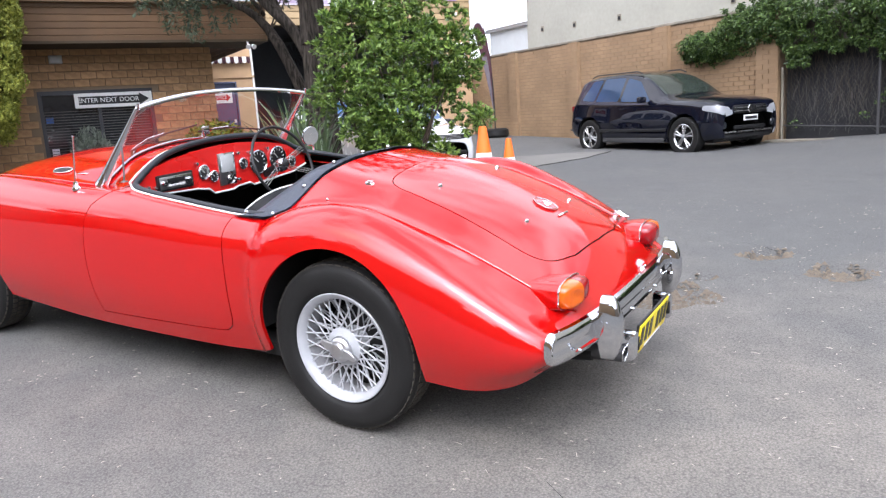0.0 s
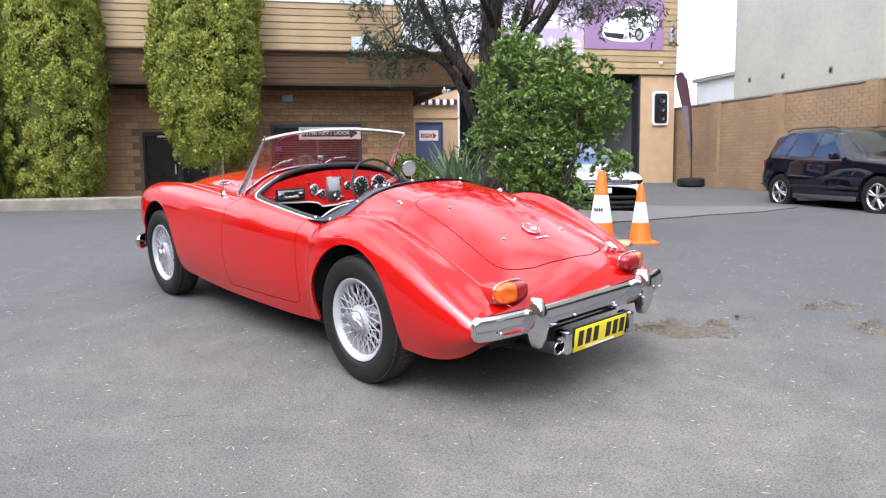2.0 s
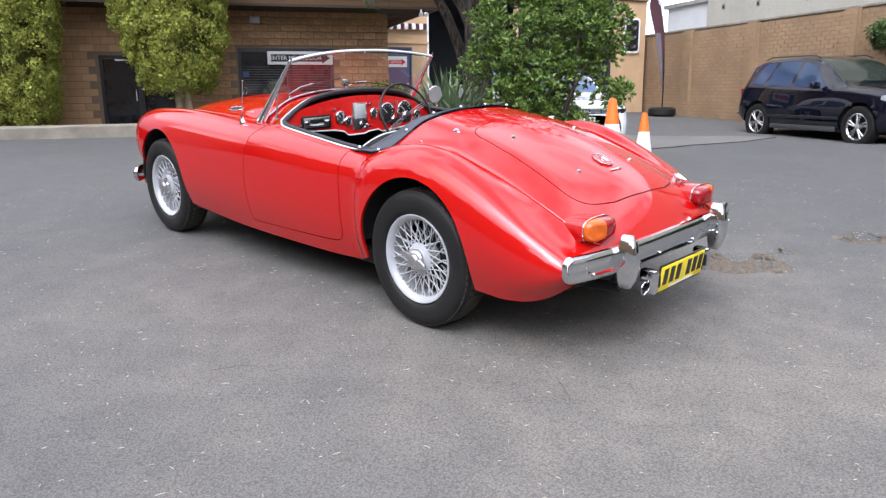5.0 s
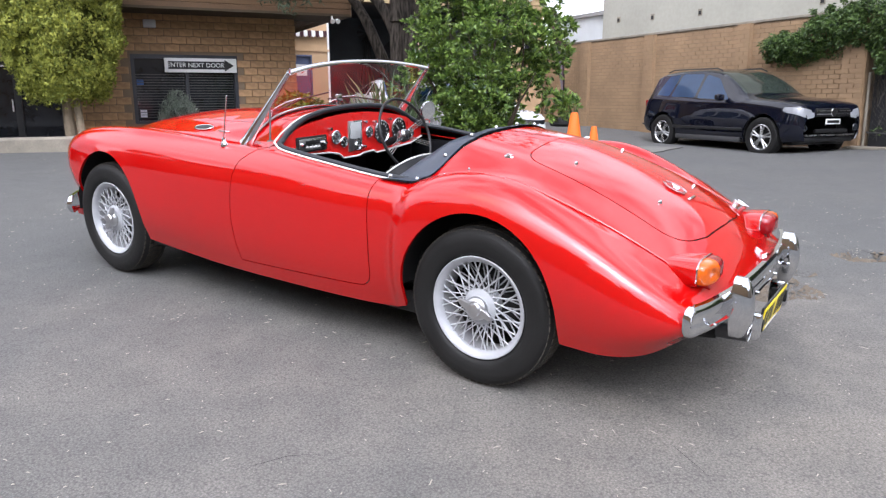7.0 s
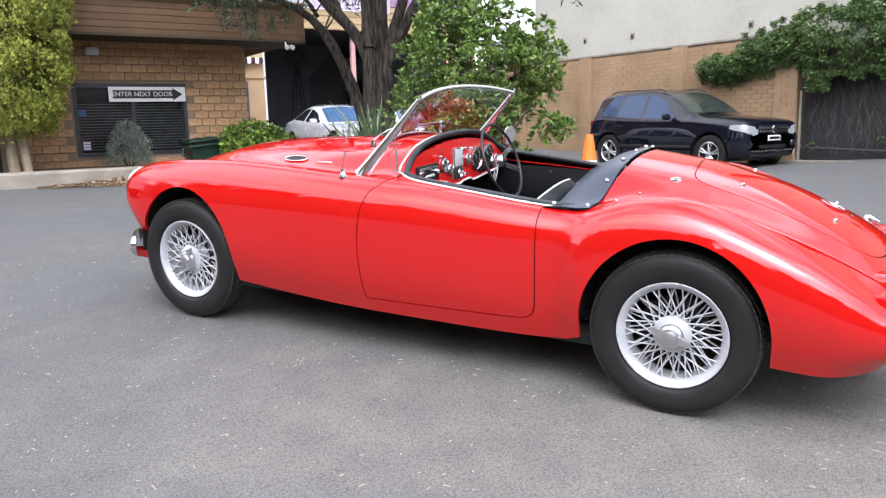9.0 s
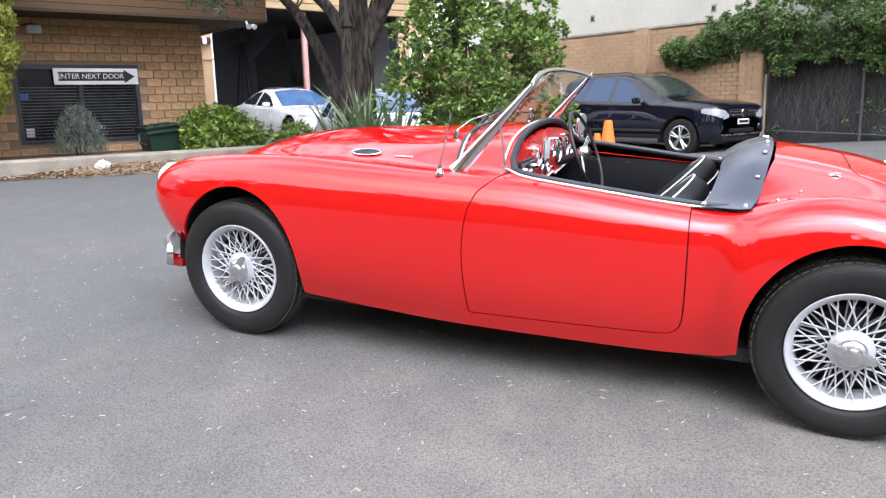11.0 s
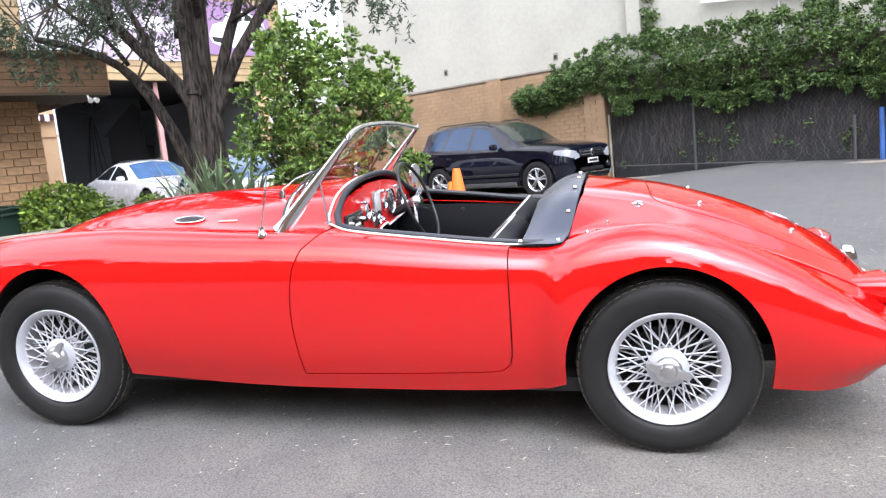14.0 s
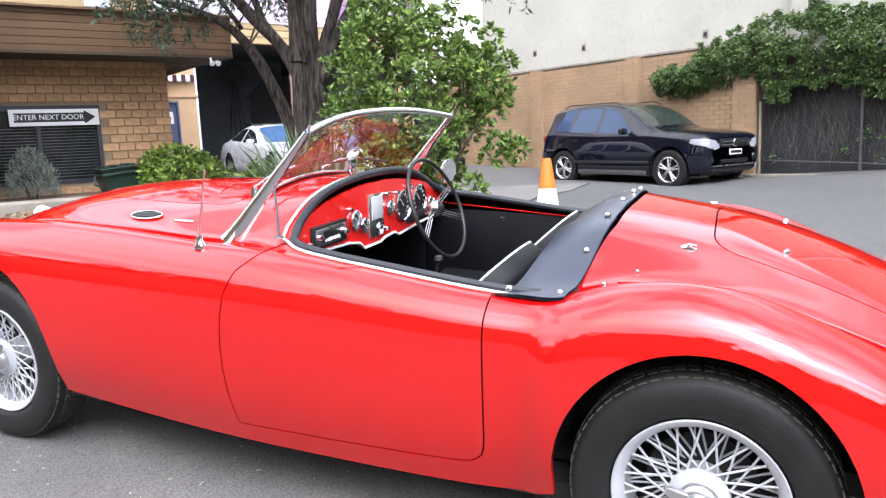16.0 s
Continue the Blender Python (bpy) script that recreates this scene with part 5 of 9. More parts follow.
# ---- wheels ----
def make_wheel():
    """A wire wheel about its own centre, its outer face towards -y."""
    hub = Shape()
    hub.lathe([(0.0, 0.05), (0.05, 0.05), (0.058, 0.03), (0.050, 0.0), (0.048, -0.03), (0.066, -0.042), (0.070, -0.048), (0.068, -0.054), (0.054, -0.060), (0.040, -0.066), (0.0, -0.066)], seg=36)
    w = part("wheel", hub, WIRE)
    ty = Shape()
    prof = [(0.195, 0.062), (0.215, 0.078), (0.25, 0.086), (0.285, 0.082), (0.305, 0.070), (0.313, 0.056), (0.315, 0.03), (0.3155, 0.0), (0.315, -0.03), (0.313, -0.056), (0.305, -0.070), (0.296, -0.077), (0.294, -0.0785), (0.285, -0.082), (0.262, -0.0865), (0.258, -0.0855), (0.25, -0.086), (0.225, -0.082), (0.212, -0.075), (0.206, -0.064), (0.195, -0.062)]
    ty.lathe([(r - 0.006 if r < 0.207 else 0.199 + (r - 0.205) * 0.95, y) for r, y in prof], seg=72)
    tyre = part("tyre", ty, TYRE, w, "black radial tyre with block tread")
    tread = Shape()
    for k in range(60):
        a0 = 2 * math.pi * k / 60
        for y0, y1, sk in ((-0.068, -0.046, 0.0), (-0.040, -0.018, 0.03), (-0.013, 0.013, 0.05), (0.018, 0.040, 0.03), (0.046, 0.068, 0.0)):
            wd = 0.036
            r = 0.3030 if abs(y0 + y1) < 0.1 else 0.2962
            q = []
            for rr in (r - 0.006, r + 0.0025):
                for da, yy in ((sk, y0), (sk + wd * 2, y0), (sk + wd * 2, y1), (sk, y1)):
                    q.append((rr * math.cos(a0 + da), yy, rr * math.sin(a0 + da)))
            tread.add(q, [(4, 5, 6, 7), (0, 1, 5, 4), (1, 2, 6, 5), (2, 3, 7, 6), (3, 0, 4, 7)])
    tagged(part("tread_block", tread, TREAD, tyre, smooth=0, fix=False), kind="stuff")
    rim = Shape()
    rim.lathe([(0.180, -0.046), (0.190, -0.058), (0.1965, -0.066), (0.1985, -0.0715), (0.1955, -0.0745), (0.189, -0.072), (0.181, -0.065), (0.174, -0.055), (0.170, -0.044), (0.172, -0.040)], seg=64)
    barrel = Shape()
    barrel.lathe([(0.172, -0.040), (0.167, -0.02), (0.165, 0.0), (0.169, 0.03), (0.186, 0.06), (0.198, 0.068)], seg=48)
    part("rim_well", barrel, plain("dull_wheel_silver", (0.36, 0.36, 0.37), rough=0.5, metal=0.2, vary=0.2), w)
    part("rim", rim, WIRE, w)
    sp = Shape()
    sp.lathe([(0.0, -0.105), (0.014, -0.1035), (0.024, -0.099), (0.029, -0.090), (0.038, -0.087), (0.045, -0.078), (0.046, -0.070), (0.043, -0.060), (0.0, -0.060)], seg=32)
    for s in (-1, 1):
        ear = [(0.018, 0.018), (0.05, 0.016), (0.072, 0.008), (0.078, -0.004), (0.070, -0.012), (0.045, -0.014), (0.018, -0.018)]
        sp.prism([(s * x, s * z) for x, z in ear], 0.014, Matrix.Translation((0, -0.092, 0)) @ Matrix.Rotation(radians(0), 4, "Y"), bevel=0.003)
    part("knock_off_spinner", sp, CHROME_DULL, w)
    inner = [(0.050, -0.046), (0.054, 0.028)]
    n = 0
    for row, (count, r0, y0, r1, y1, skew) in enumerate(((20, 0.066, -0.046, 0.176, -0.048, 27), (20, 0.066, -0.051, 0.176, -0.045, -27), (16, 0.058, 0.026, 0.168, -0.012, 15), (16, 0.058, 0.030, 0.168, -0.004, -15))):
        a0, a1 = 0.0, radians(skew)
        p0 = Vector((r0 * math.cos(a0), y0, r0 * math.sin(a0)))
        p1 = Vector((r1 * math.cos(a1), y1, r1 * math.sin(a1)))
        s = Shape()
        s.tube([p0, p0.lerp(p1, 0.9), p1], [0.0030, 0.0030, 0.0046], seg=6)
        me = s.mesh("spoke", WIRE, 50, True)
        for k in range(count):
            ob = new("spoke", me)
            ob.parent = w
            ob.matrix_local = Matrix.Rotation(-2 * math.pi * (k + 0.5 * (row % 2) + 0.25 * (row // 2)) / count, 4, "Y")
    drum = Shape()
    drum.lathe([(0.0, 0.02), (0.128, 0.02), (0.132, 0.035), (0.132, 0.075), (0.0, 0.075)], seg=32)
    part("brake_drum", drum, DARK, w)
    return w


wheel = make_wheel()
for x, sgn in ((-2.394, -1), (-0.008, -1), (-2.394, 1), (-0.008, 1)):
    m = pose(x, sgn * 0.622, 0.317, 0, 17 + 31 * x, 0 if sgn < 0 else 180)
    if (x, sgn) == (-2.394, -1):
        wheel.parent = roadster
        wheel.matrix_local = m
    else:
        copy_thing(wheel, m).parent = roadster

# ---- bumpers, lamps and plate at the tail ----
def bar_ring(x, y, z, nx, ny, h, d):
    """The section of a pressed bumper bar at a point, facing (nx, ny)."""
    prof = [(-0.5, 0.0), (-0.5, 0.55), (-0.40, 0.8), (-0.16, 1.0), (-0.06, 0.86), (0.06, 0.86), (0.16, 1.0), (0.40, 0.8), (0.5, 0.55), (0.5, 0.0)]
    return [(x + nx * d * b, y + ny * d * b, z + h * a) for a, b in prof]


def bumper_bar(xc, xe, half, z, facing, h=0.102, d=0.03):
    rings = []
    for y in np.concatenate([np.linspace(-1, -0.92, 8), np.linspace(-0.9, 0.9, 37), np.linspace(0.92, 1, 8)]) * half:
        t = abs(y) / half
        x = xc + (xe - xc) * (t**2.6 if t < 0.85 else 0.85**2.6 + (t - 0.85) * 3.0)
        slope = (xe - xc) * 2.6 * t**1.6 / half * (1 if y > 0 else -1)
        n = Vector((1.0, -slope, 0)).normalized() * facing
        n = Vector((facing, -slope * facing * 1.0, 0)).normalized()
        hh = h * (1.0 if t < 0.96 else math.sqrt(max(1 - ((t - 0.96) / 0.043) ** 2, 0.05)))
        rings.append(bar_ring(x, y, z - 0.008 * t, n.x, n.y, hh, d))
    s = Shape()
    s.loft(rings, closed=True, caps=True)
    return s


rear_bumper = part("rear_bumper", bumper_bar(0.805, 0.735, 0.655, 0.425, 1), CHROME, roadster, "polished chrome bumper bar", smooth=50)
for sgn in (-1, 1):
    s = Shape()
    rings = []
    for t in np.linspace(0, 1, 19):
        z = 0.305 + 0.212 * t
        bulge = max(math.sin(math.pi * (0.02 + 0.96 * t)), 0.0)
        w = 0.037 * bulge ** 0.42 * (0.86 + 0.14 * t)
        depth = 0.030 + 0.040 * bulge ** 0.6
        back = 0.808 - 0.004 * bulge
        ring = [(back, -1.0)]
        for q in np.linspace(-math.pi / 2, math.pi / 2, 9):
            ring.append((0.808 + depth * (0.45 + 0.55 * math.cos(q)), math.copysign(abs(math.sin(q)) ** 0.75, q)))
        ring.append((back, 1.0))
        rings.append([(x, sgn * 0.375 + w * y, z) for x, y in ring])
    s.loft(rings, closed=True, caps=True)
    part("overrider", s, CHROME, rear_bumper, smooth=60)
    # bracket behind the bar
    b = Shape()
    b.box((0.12, 0.03, 0.04), (0.75, sgn * 0.33, 0.40), 0.005)
    part("bumper_bracket", b, CHROME_DULL, rear_bumper)
for y in (-0.56, -0.14, 0.14, 0.56):
    s = Shape()
    s.lathe([(0.0, 0.012), (0.006, 0.011), (0.011, 0.005), (0.011, 0.0)], seg=12, axis="x", turn=Matrix.Diagonal((0.7, 0.62, 0.62)), at=(0.834 if abs(y) < 0.3 else 0.80, y, 0.40))
    part("bumper_bolt", s, CHROME, rear_bumper)

def pill(u, p=3.2):
    """Half-height of a rounded oblong at u from -1 to 1."""
    return max(1 - abs(u) ** p, 0.0) ** (1 / p)


OBLONG = [(u, pill(u)) for u in np.sin(np.linspace(-math.pi / 2, math.pi / 2, 17))]
OBLONG = OBLONG + [(u, -c) for u, c in OBLONG[-2:0:-1]]
for sgn in (-1, 1):
    # a body-coloured plinth that grows out of the tail, its face upright
    cx, cyy, cz = 0.655, sgn * 0.425, 0.534
    xe = cx + 0.062
    s = Shape()
    rings = []
    for t in np.linspace(0, 1, 10):
        grow = 0.60 + 0.40 * t**0.7
        foot = 0.055 * (1 - t)
        rings.append([(cx - 0.07 + 0.132 * t, cyy + 0.094 * grow * u, cz + 0.047 * grow * c - (foot if c < 0 else 0)) for u, c in OBLONG])
    s.loft(rings, closed=True, caps=True)
    lamp = part("tail_lamp", s, RED, roadster, "amber and red tail lamp on a red plinth", smooth=45)
    ring = Shape()
    ring.tube([(xe, cyy + 0.093 * u, cz + 0.0465 * c) for u, c in OBLONG], 0.0028, seg=6, closed=True)
    part("chrome_ring", ring, CHROME, lamp)
    for nm, lo, hi, m in (("amber_lens", 0.06, 1.0, AMBER), ("red_lens", -1.0, 0.04, RUBY)):
        us = np.linspace(lo, hi, 14)
        rows = []
        for d in (0.0, 0.018, 0.032, 0.042, 0.048, 0.051):
            k = math.sqrt(max(1 - (d / 0.0525) ** 4, 0.10))
            # the outer end is rounded back so that it shows from the side
            edge = [(u if abs(u) < 0.1 else u * k, pill(u) * k, d * (1 - 0.30 * max(u, 0) ** 3)) for u in us]
            rows.append([(xe + dd, cyy + sgn * 0.091 * u, cz + 0.043 * c) for u, c, dd in edge] + [(xe + dd, cyy + sgn * 0.091 * u, cz - 0.043 * c) for u, c, dd in edge[::-1]])
        ls = Shape()
        ls.loft(rows, closed=True, caps=True)
        part(nm, ls, m, lamp, smooth=45)

plate = Shape()
plate.box((0.008, 0.382, 0.125), (0.862, 0.0, 0.300), 0.002, Matrix.Rotation(radians(8), 3, "Y"))
number_plate = part("number_plate", plate, BLACK, roadster, "yellow number plate in a dark frame")
face = Shape()
face.box((0.004, 0.366, 0.108), (0.8675, 0.0, 0.300), 0.001, Matrix.Rotation(radians(8), 3, "Y"))
part("plate_face", face, PLATE_YELLOW, number_plate)
for k, y in enumerate((-0.142, -0.089, -0.036, 0.052, 0.103, 0.152)):
    s = Shape()
    s.box((0.002, 0.034, 0.07), (0.8705, y, 0.305), 0.0, Matrix.Rotation(radians(8), 3, "Y"))
    part("plate_bar", s, BLACK, number_plate)
s = Shape()
s.box((0.002, 0.20, 0.007), (0.8655, 0.0, 0.2555), 0.0, Matrix.Rotation(radians(8), 3, "Y"))
part("plate_bar", s, WHITE, number_plate)
for sgn in (-1, 1):
    s = Shape()
    s.box((0.07, 0.045, 0.10), (0.842, sgn * 0.222, 0.30), 0.012)
    lampbox = part("plate_lamp", s, CHROME, number_plate)
    s = Shape()
    s.box((0.06, 0.012, 0.05), (0.848, sgn * 0.199, 0.30), 0.004)
    part("lens", s, DARK, lampbox)

ex = Shape()
ex.tube([(0.70, -0.262, 0.272), (0.846, -0.262, 0.280)], 0.027, seg=20, caps=False)
ex.tube([(0.846, -0.262, 0.280), (0.70, -0.262, 0.272)], 0.024, seg=20, caps=False)
exhaust = part("exhaust_pipe", ex, STEEL_DARK, roadster, "dull metal tailpipe with a bright lip")
ex = Shape()
ex.tube([(0.847 + 0.001 * math.sin(a), -0.262 + 0.0255 * math.cos(a), 0.280 + 0.0255 * math.sin(a)) for a in np.linspace(0, 2 * math.pi, 24, endpoint=False)], 0.0026, seg=6, closed=True)
part("pipe_lip", ex, CHROME_DULL, exhaust)
sil = Shape()
sil.tube([(-0.9, -0.30, 0.20), (-0.3, -0.30, 0.20)], 0.055, seg=16)
sil.tube([(-0.3, -0.30, 0.21), (0.45, -0.29, 0.235), (0.74, -0.275, 0.266)], 0.021, seg=12)
part("silencer", sil, DARK, roadster)

# ---- fittings on the tail ----
def on_skin(x, y, lift=0.0):
    """A frame on the upper skin: z along its normal."""
    e = 0.01
    p = Vector((x, y, top_z(x, y)))
    tx = Vector((2 * e, 0, top_z(x + e, y) - top_z(x - e, y))).normalized()
    ty = Vector((0, 2 * e, top_z(x, y + e) - top_z(x, y - e))).normalized()
    n = tx.cross(ty).normalized()
    ty = n.cross(tx)
    m = Matrix((tx, ty, n)).transposed().to_4x4()
    m.translation = p + n * lift
    return m


def stud(x, y, r=0.008, h=0.008, material=CHROME, name="press_stud", parent=None):
    m = on_skin(x, y, 0.0)
    s = Shape()
    s.lathe([(0.0, h), (r * 0.6, h * 0.9), (r, h * 0.4), (r * 1.1, -0.002)], seg=12, axis="z", turn=m.to_3x3(), at=m.translation)
    return part(name, s, material, parent or roadster)


for x, y in ((0.139, -0.231), (0.139, 0.231), (0.47, -0.20), (0.47, 0.20)):
    stud(x, y, 0.0085, 0.011, CHROME, "buffer_stud", boot_lid)
for x, y in ((-0.20, -0.47), (-0.27, -0.535), (-0.20, 0.47), (-0.27, 0.535)):
    stud(x, y, 0.006, 0.008)
for sgn in (-1, 1):
    m = on_skin(-0.092, sgn * 0.352, 0.0)
    s = Shape()
    s.lathe([(0.0, 0.009), (0.009, 0.008), (0.014, 0.003), (0.015, -0.002)], seg=16, axis="z", turn=m.to_3x3() @ Matrix.Diagonal((1.5, 0.8, 1)), at=m.translation)
    s.box((0.024, 0.008, 0.006), m @ Vector((0.006, 0.0, 0.011)), 0.002, m.to_3x3())
    part("turn_catch", s, CHROME, roadster)
m = on_skin(0.60, 0.415, 0.0)
s = Shape()
s.lathe([(0.026, -0.01), (0.026, 0.010), (0.031, 0.012), (0.032, 0.023), (0.028, 0.028), (0.0, 0.030)], seg=28, axis="z", turn=m.to_3x3(), at=m.translation)
s.box((0.055, 0.013, 0.007), m @ Vector((0.010, 0, 0.031)), 0.003, m.to_3x3())
part("fuel_filler_cap", s, CHROME, roadster, "chrome snap-open fuel filler cap")
m = on_skin(0.455, 0.0, 0.002)
oct_ = [(0.050 * math.cos(a), 0.044 * math.sin(a)) for a in np.linspace(math.pi / 8, 2 * math.pi + math.pi / 8, 8, endpoint=False)]
s = Shape()
s.add([m @ Vector((x, y, 0.003)) for x, y in oct_] + [m @ Vector((x, y, -0.002)) for x, y in oct_], [tuple(range(8))] + [(k, k + 8, (k + 1) % 8 + 8, (k + 1) % 8) for k in range(8)])
badge = part("boot_badge", s, plain("badge_enamel", (0.42, 0.03, 0.035), rough=0.2, coat=0.6, vary=0.1), boot_lid, "eight-sided chrome-edged badge")
s = Shape()
s.tube([m @ Vector((x, y, 0.004)) for x, y in oct_], 0.0017, seg=6, closed=True)
s.tube([m @ Vector((x * 0.84, y * 0.84, 0.004)) for x, y in oct_], 0.001, seg=6, closed=True)
for q in ((-0.016, -0.012, -0.016, 0.004), (-0.016, 0.006, 0.016, 0.006), (0.0, -0.014, 0.016, -0.014), (-0.014, 0.014, 0.014, 0.02)):
    s.tube([m @ Vector((q[0], q[1], 0.005)), m @ Vector((q[2], q[3], 0.005))], 0.0016, seg=6)
part("badge_rim", s, CHROME, badge)
m = on_skin(0.525, 0.0, 0.003)
s = Shape()
s.box((0.009, 0.085, 0.004), m.translation, 0.001, m.to_3x3())
part("model_badge", s, CHROME, boot_lid)
for x, y in ((0.785, 0.15), ):
    m = on_skin(x, y, 0.0)
    s = Shape()
    s.lathe([(0.0, 0.016), (0.014, 0.014), (0.018, 0.0)], seg=16, axis="z", turn=m.to_3x3() @ Matrix.Diagonal((0.8, 1.7, 1)), at=m.translation)
    part("boot_handle", s, CHROME, roadster)
# welt between wing and deck
for sgn in (-1, 1):
    for x0, x1 in ((-0.24, 0.74), (-2.55, -1.46)):
        s = Shape()
        pts_ = []
        for x in np.linspace(x0, x1, 40):
            pts_.append((x, sgn * fair_at(VALLEY_Y, x), fair_at(VALLEY_Z, x) + 0.0015))
        s.tube(pts_, 0.0042, seg=6)
        part("wing_welt", s, RED, roadster)

# ---- front ----
for sgn in (-1, 1):
    s = Shape()
    t3 = Matrix.Rotation(radians(-8), 3, "Y")
    s.lathe([(0.0, -0.030), (0.05, -0.026), (0.075, -0.016), (0.083, -0.004)], seg=28, axis="x", at=(-2.862, sgn * 0.535, 0.645), turn=t3)
    head = part("headlamp", s, LAMP_GLASS, roadster, "round clear headlamp in a chrome rim")
    s = Shape()
    s.lathe([(0.080, -0.012), (0.090, -0.012), (0.097, 0.0), (0.095, 0.03), (0.08, 0.05)], seg=32, axis="x", at=(-2.862, sgn * 0.535, 0.645), turn=t3)
    part("chrome_rim", s, CHROME_DULL, head)
    s = Shape()
    s.lathe([(0.0, -0.03), (0.02, -0.028), (0.03, -0.008), (0.032, 0.02)], seg=18, axis="x", at=(-2.90, sgn * 0.43, 0.53))
    part("side_lamp", s, AMBER, roadster)
front_bumper = part("front_bumper", bumper_bar(-2.995, -2.735, 0.745, 0.365, -1, h=0.10), CHROME, roadster, "polished chrome bumper bar", smooth=50)
for sgn in (-1, 1):
    s = Shape()
    s.box((0.10, 0.05, 0.05), (-2.80, sgn * 0.62, 0.295), 0.01)
    part("bumper_bracket", s, RED, front_bumper)
    s = Shape()
    s.box((0.075, 0.062, 0.17), (-3.02, sgn * 0.32, 0.40), 0.025)
    part("overrider", s, CHROME, front_bumper, smooth=60)
gr = Shape()
gr.lathe([(0.19, 0.02), (0.2, 0.0), (0.205, -0.012), (0.195, -0.02), (0.0, -0.02)], seg=36, axis="x", turn=Matrix.Diagonal((1, 1.35, 0.62)), at=(-2.975, 0, 0.50))
part("grille_surround", gr, CHROME, roadster)
for k in range(-8, 9):
    if k == 0:
        continue
    s = Shape()
    hgt = 0.12 * math.sqrt(1 - (k * 0.028 / 0.26) ** 2)
    s.box((0.012, 0.007, 2 * hgt * 0.9), (-3.0, k * 0.028, 0.50), 0.002)
    part("grille_slat", s, CHROME, roadster)
for sgn in (-1, 1):
    m = on_skin(-1.885, sgn * 0.425, 0.002)
    s = Shape()
    s.tube([m @ Vector((0.068 * math.cos(a), 0.027 * math.sin(a), 0.003)) for a in np.linspace(0, 2 * math.pi, 28, endpoint=False)], 0.003, seg=8, closed=True)
    vent = part("bonnet_vent", s, CHROME, roadster, "chrome oval air vent with dark slats")
    s = Shape()
    s.add([m @ Vector((0.066 * math.cos(a), 0.025 * math.sin(a), 0.0015)) for a in np.linspace(0, 2 * math.pi, 28, endpoint=False)], [tuple(range(28))])
    part("vent_mesh", s, BLACK, vent)
    for k in (-1, 0, 1):
        s = Shape()
        s.tube([m @ Vector((-0.055, 0.010 * k, 0.004)), m @ Vector((0.055, 0.010 * k, 0.004))], 0.0022, seg=6)
        part("vent_slat", s, STEEL_DARK, vent)
    m = on_skin(-1.70, sgn * 0.445, 0.002)
    s = Shape()
    s.box((0.085, 0.010, 0.004), m.translation, 0.001, m.to_3x3())
    part("script_badge", s, CHROME, roadster)
m = on_skin(-1.457, -0.640, 0.0)
s = Shape()
s.lathe([(0.018, -0.003), (0.018, 0.006), (0.011, 0.018), (0.009, 0.034), (0.0, 0.036)], seg=16, axis="z", at=m.translation)
s.tube([m.translation + Vector((0, 0, 0.03)), m.translation + Vector((0.022, -0.004, 0.115)), m.translation + Vector((0.048, -0.008, 0.225))], [0.0042, 0.0034, 0.0024], seg=8)
s.tube([m.translation + Vector((0.048, -0.008, 0.225)), m.translation + Vector((0.049, -0.008, 0.232))], 0.0045, seg=8)
part("aerial", s, CHROME, roadster, "short chrome radio aerial")

# ---- windscreen ----
def ws_bottom(t):
    y = 0.545 * t
    x = -1.425 - 0.06 * (1 - t * t)
    return Vector((x, y, top_z(x, y) + 0.012))


def ws_top(t):
    return Vector((-1.137 - 0.055 * (1 - t * t), 0.515 * t, 1.122 + 0.042 * (1 - abs(t) ** 2.2)))


TS = np.linspace(-1, 1, 25)
s = Shape()
s.tube([ws_top(t) for t in TS], 0.0095, seg=10, flat=1.3)
screen = part("windscreen_frame", s, CHROME, roadster, "raked chrome windscreen frame")
for sgn in (-1, 1):
    a, b = ws_bottom(sgn), ws_top(sgn)
    s = Shape()
    rake = (b - a).normalized()
    wide = Vector((rake.z, 0, -rake.x)).normalized()
    thick = rake.cross(wide).normalized()
    rings = []
    for u, w, h in ((-0.035, 0.046, 0.016), (0.0, 0.040, 0.013), (0.05, 0.033, 0.011), (0.2, 0.028, 0.010), (0.5, 0.021, 0.009), (0.8, 0.014, 0.009), (1.0, 0.010, 0.009)):
        c = a.lerp(b, u) + wide * (w - 0.012) * 0.5
        rings.append([c + wide * w * math.cos(k) * (1 if abs(math.cos(k)) < 0.9 else 0.97) + thick * h * math.sin(k) for k in np.linspace(0, 2 * math.pi, 14, endpoint=False)])
    s.loft(rings, closed=True, caps=True)
    part("windscreen_pillar", s, CHROME, screen)
    s = Shape()
    q = Vector((-1.217, sgn * 0.572, 0.825))
    s.tube([a.lerp(b, 0.58), a.lerp(b, 0.58).lerp(q, 0.5) + Vector((0.002, 0, 0)), q], [0.0038, 0.0035, 0.0042], seg=8)
    s.lathe([(0.0, 0.006), (0.013, 0.005), (0.016, 0.0)], seg=12, axis="z", at=q - Vector((0, 0, 0.004)))
    part("windscreen_stay", s, STEEL_DARK, screen)
    s = Shape()
    s.tube([b + Vector((0.004, 0, 0.0)), b + Vector((0.010, 0, 0.022))], [0.006, 0.004], seg=8)
    part("hood_peg", s, CHROME, screen)
s = Shape()
s.tube([ws_bottom(t) for t in TS], 0.0055, seg=8)
part("windscreen_base", s, CHROME, screen)
s = Shape()
s.tube([ws_bottom(t) + Vector((-0.012, 0, -0.010)) for t in TS], 0.009, seg=8)
part("rubber_seal", s, BLACK, screen)
s = Shape()
s.loft([[ws_bottom(t).lerp(ws_top(t), u) for t in TS] for u in np.linspace(0, 1, 7)])
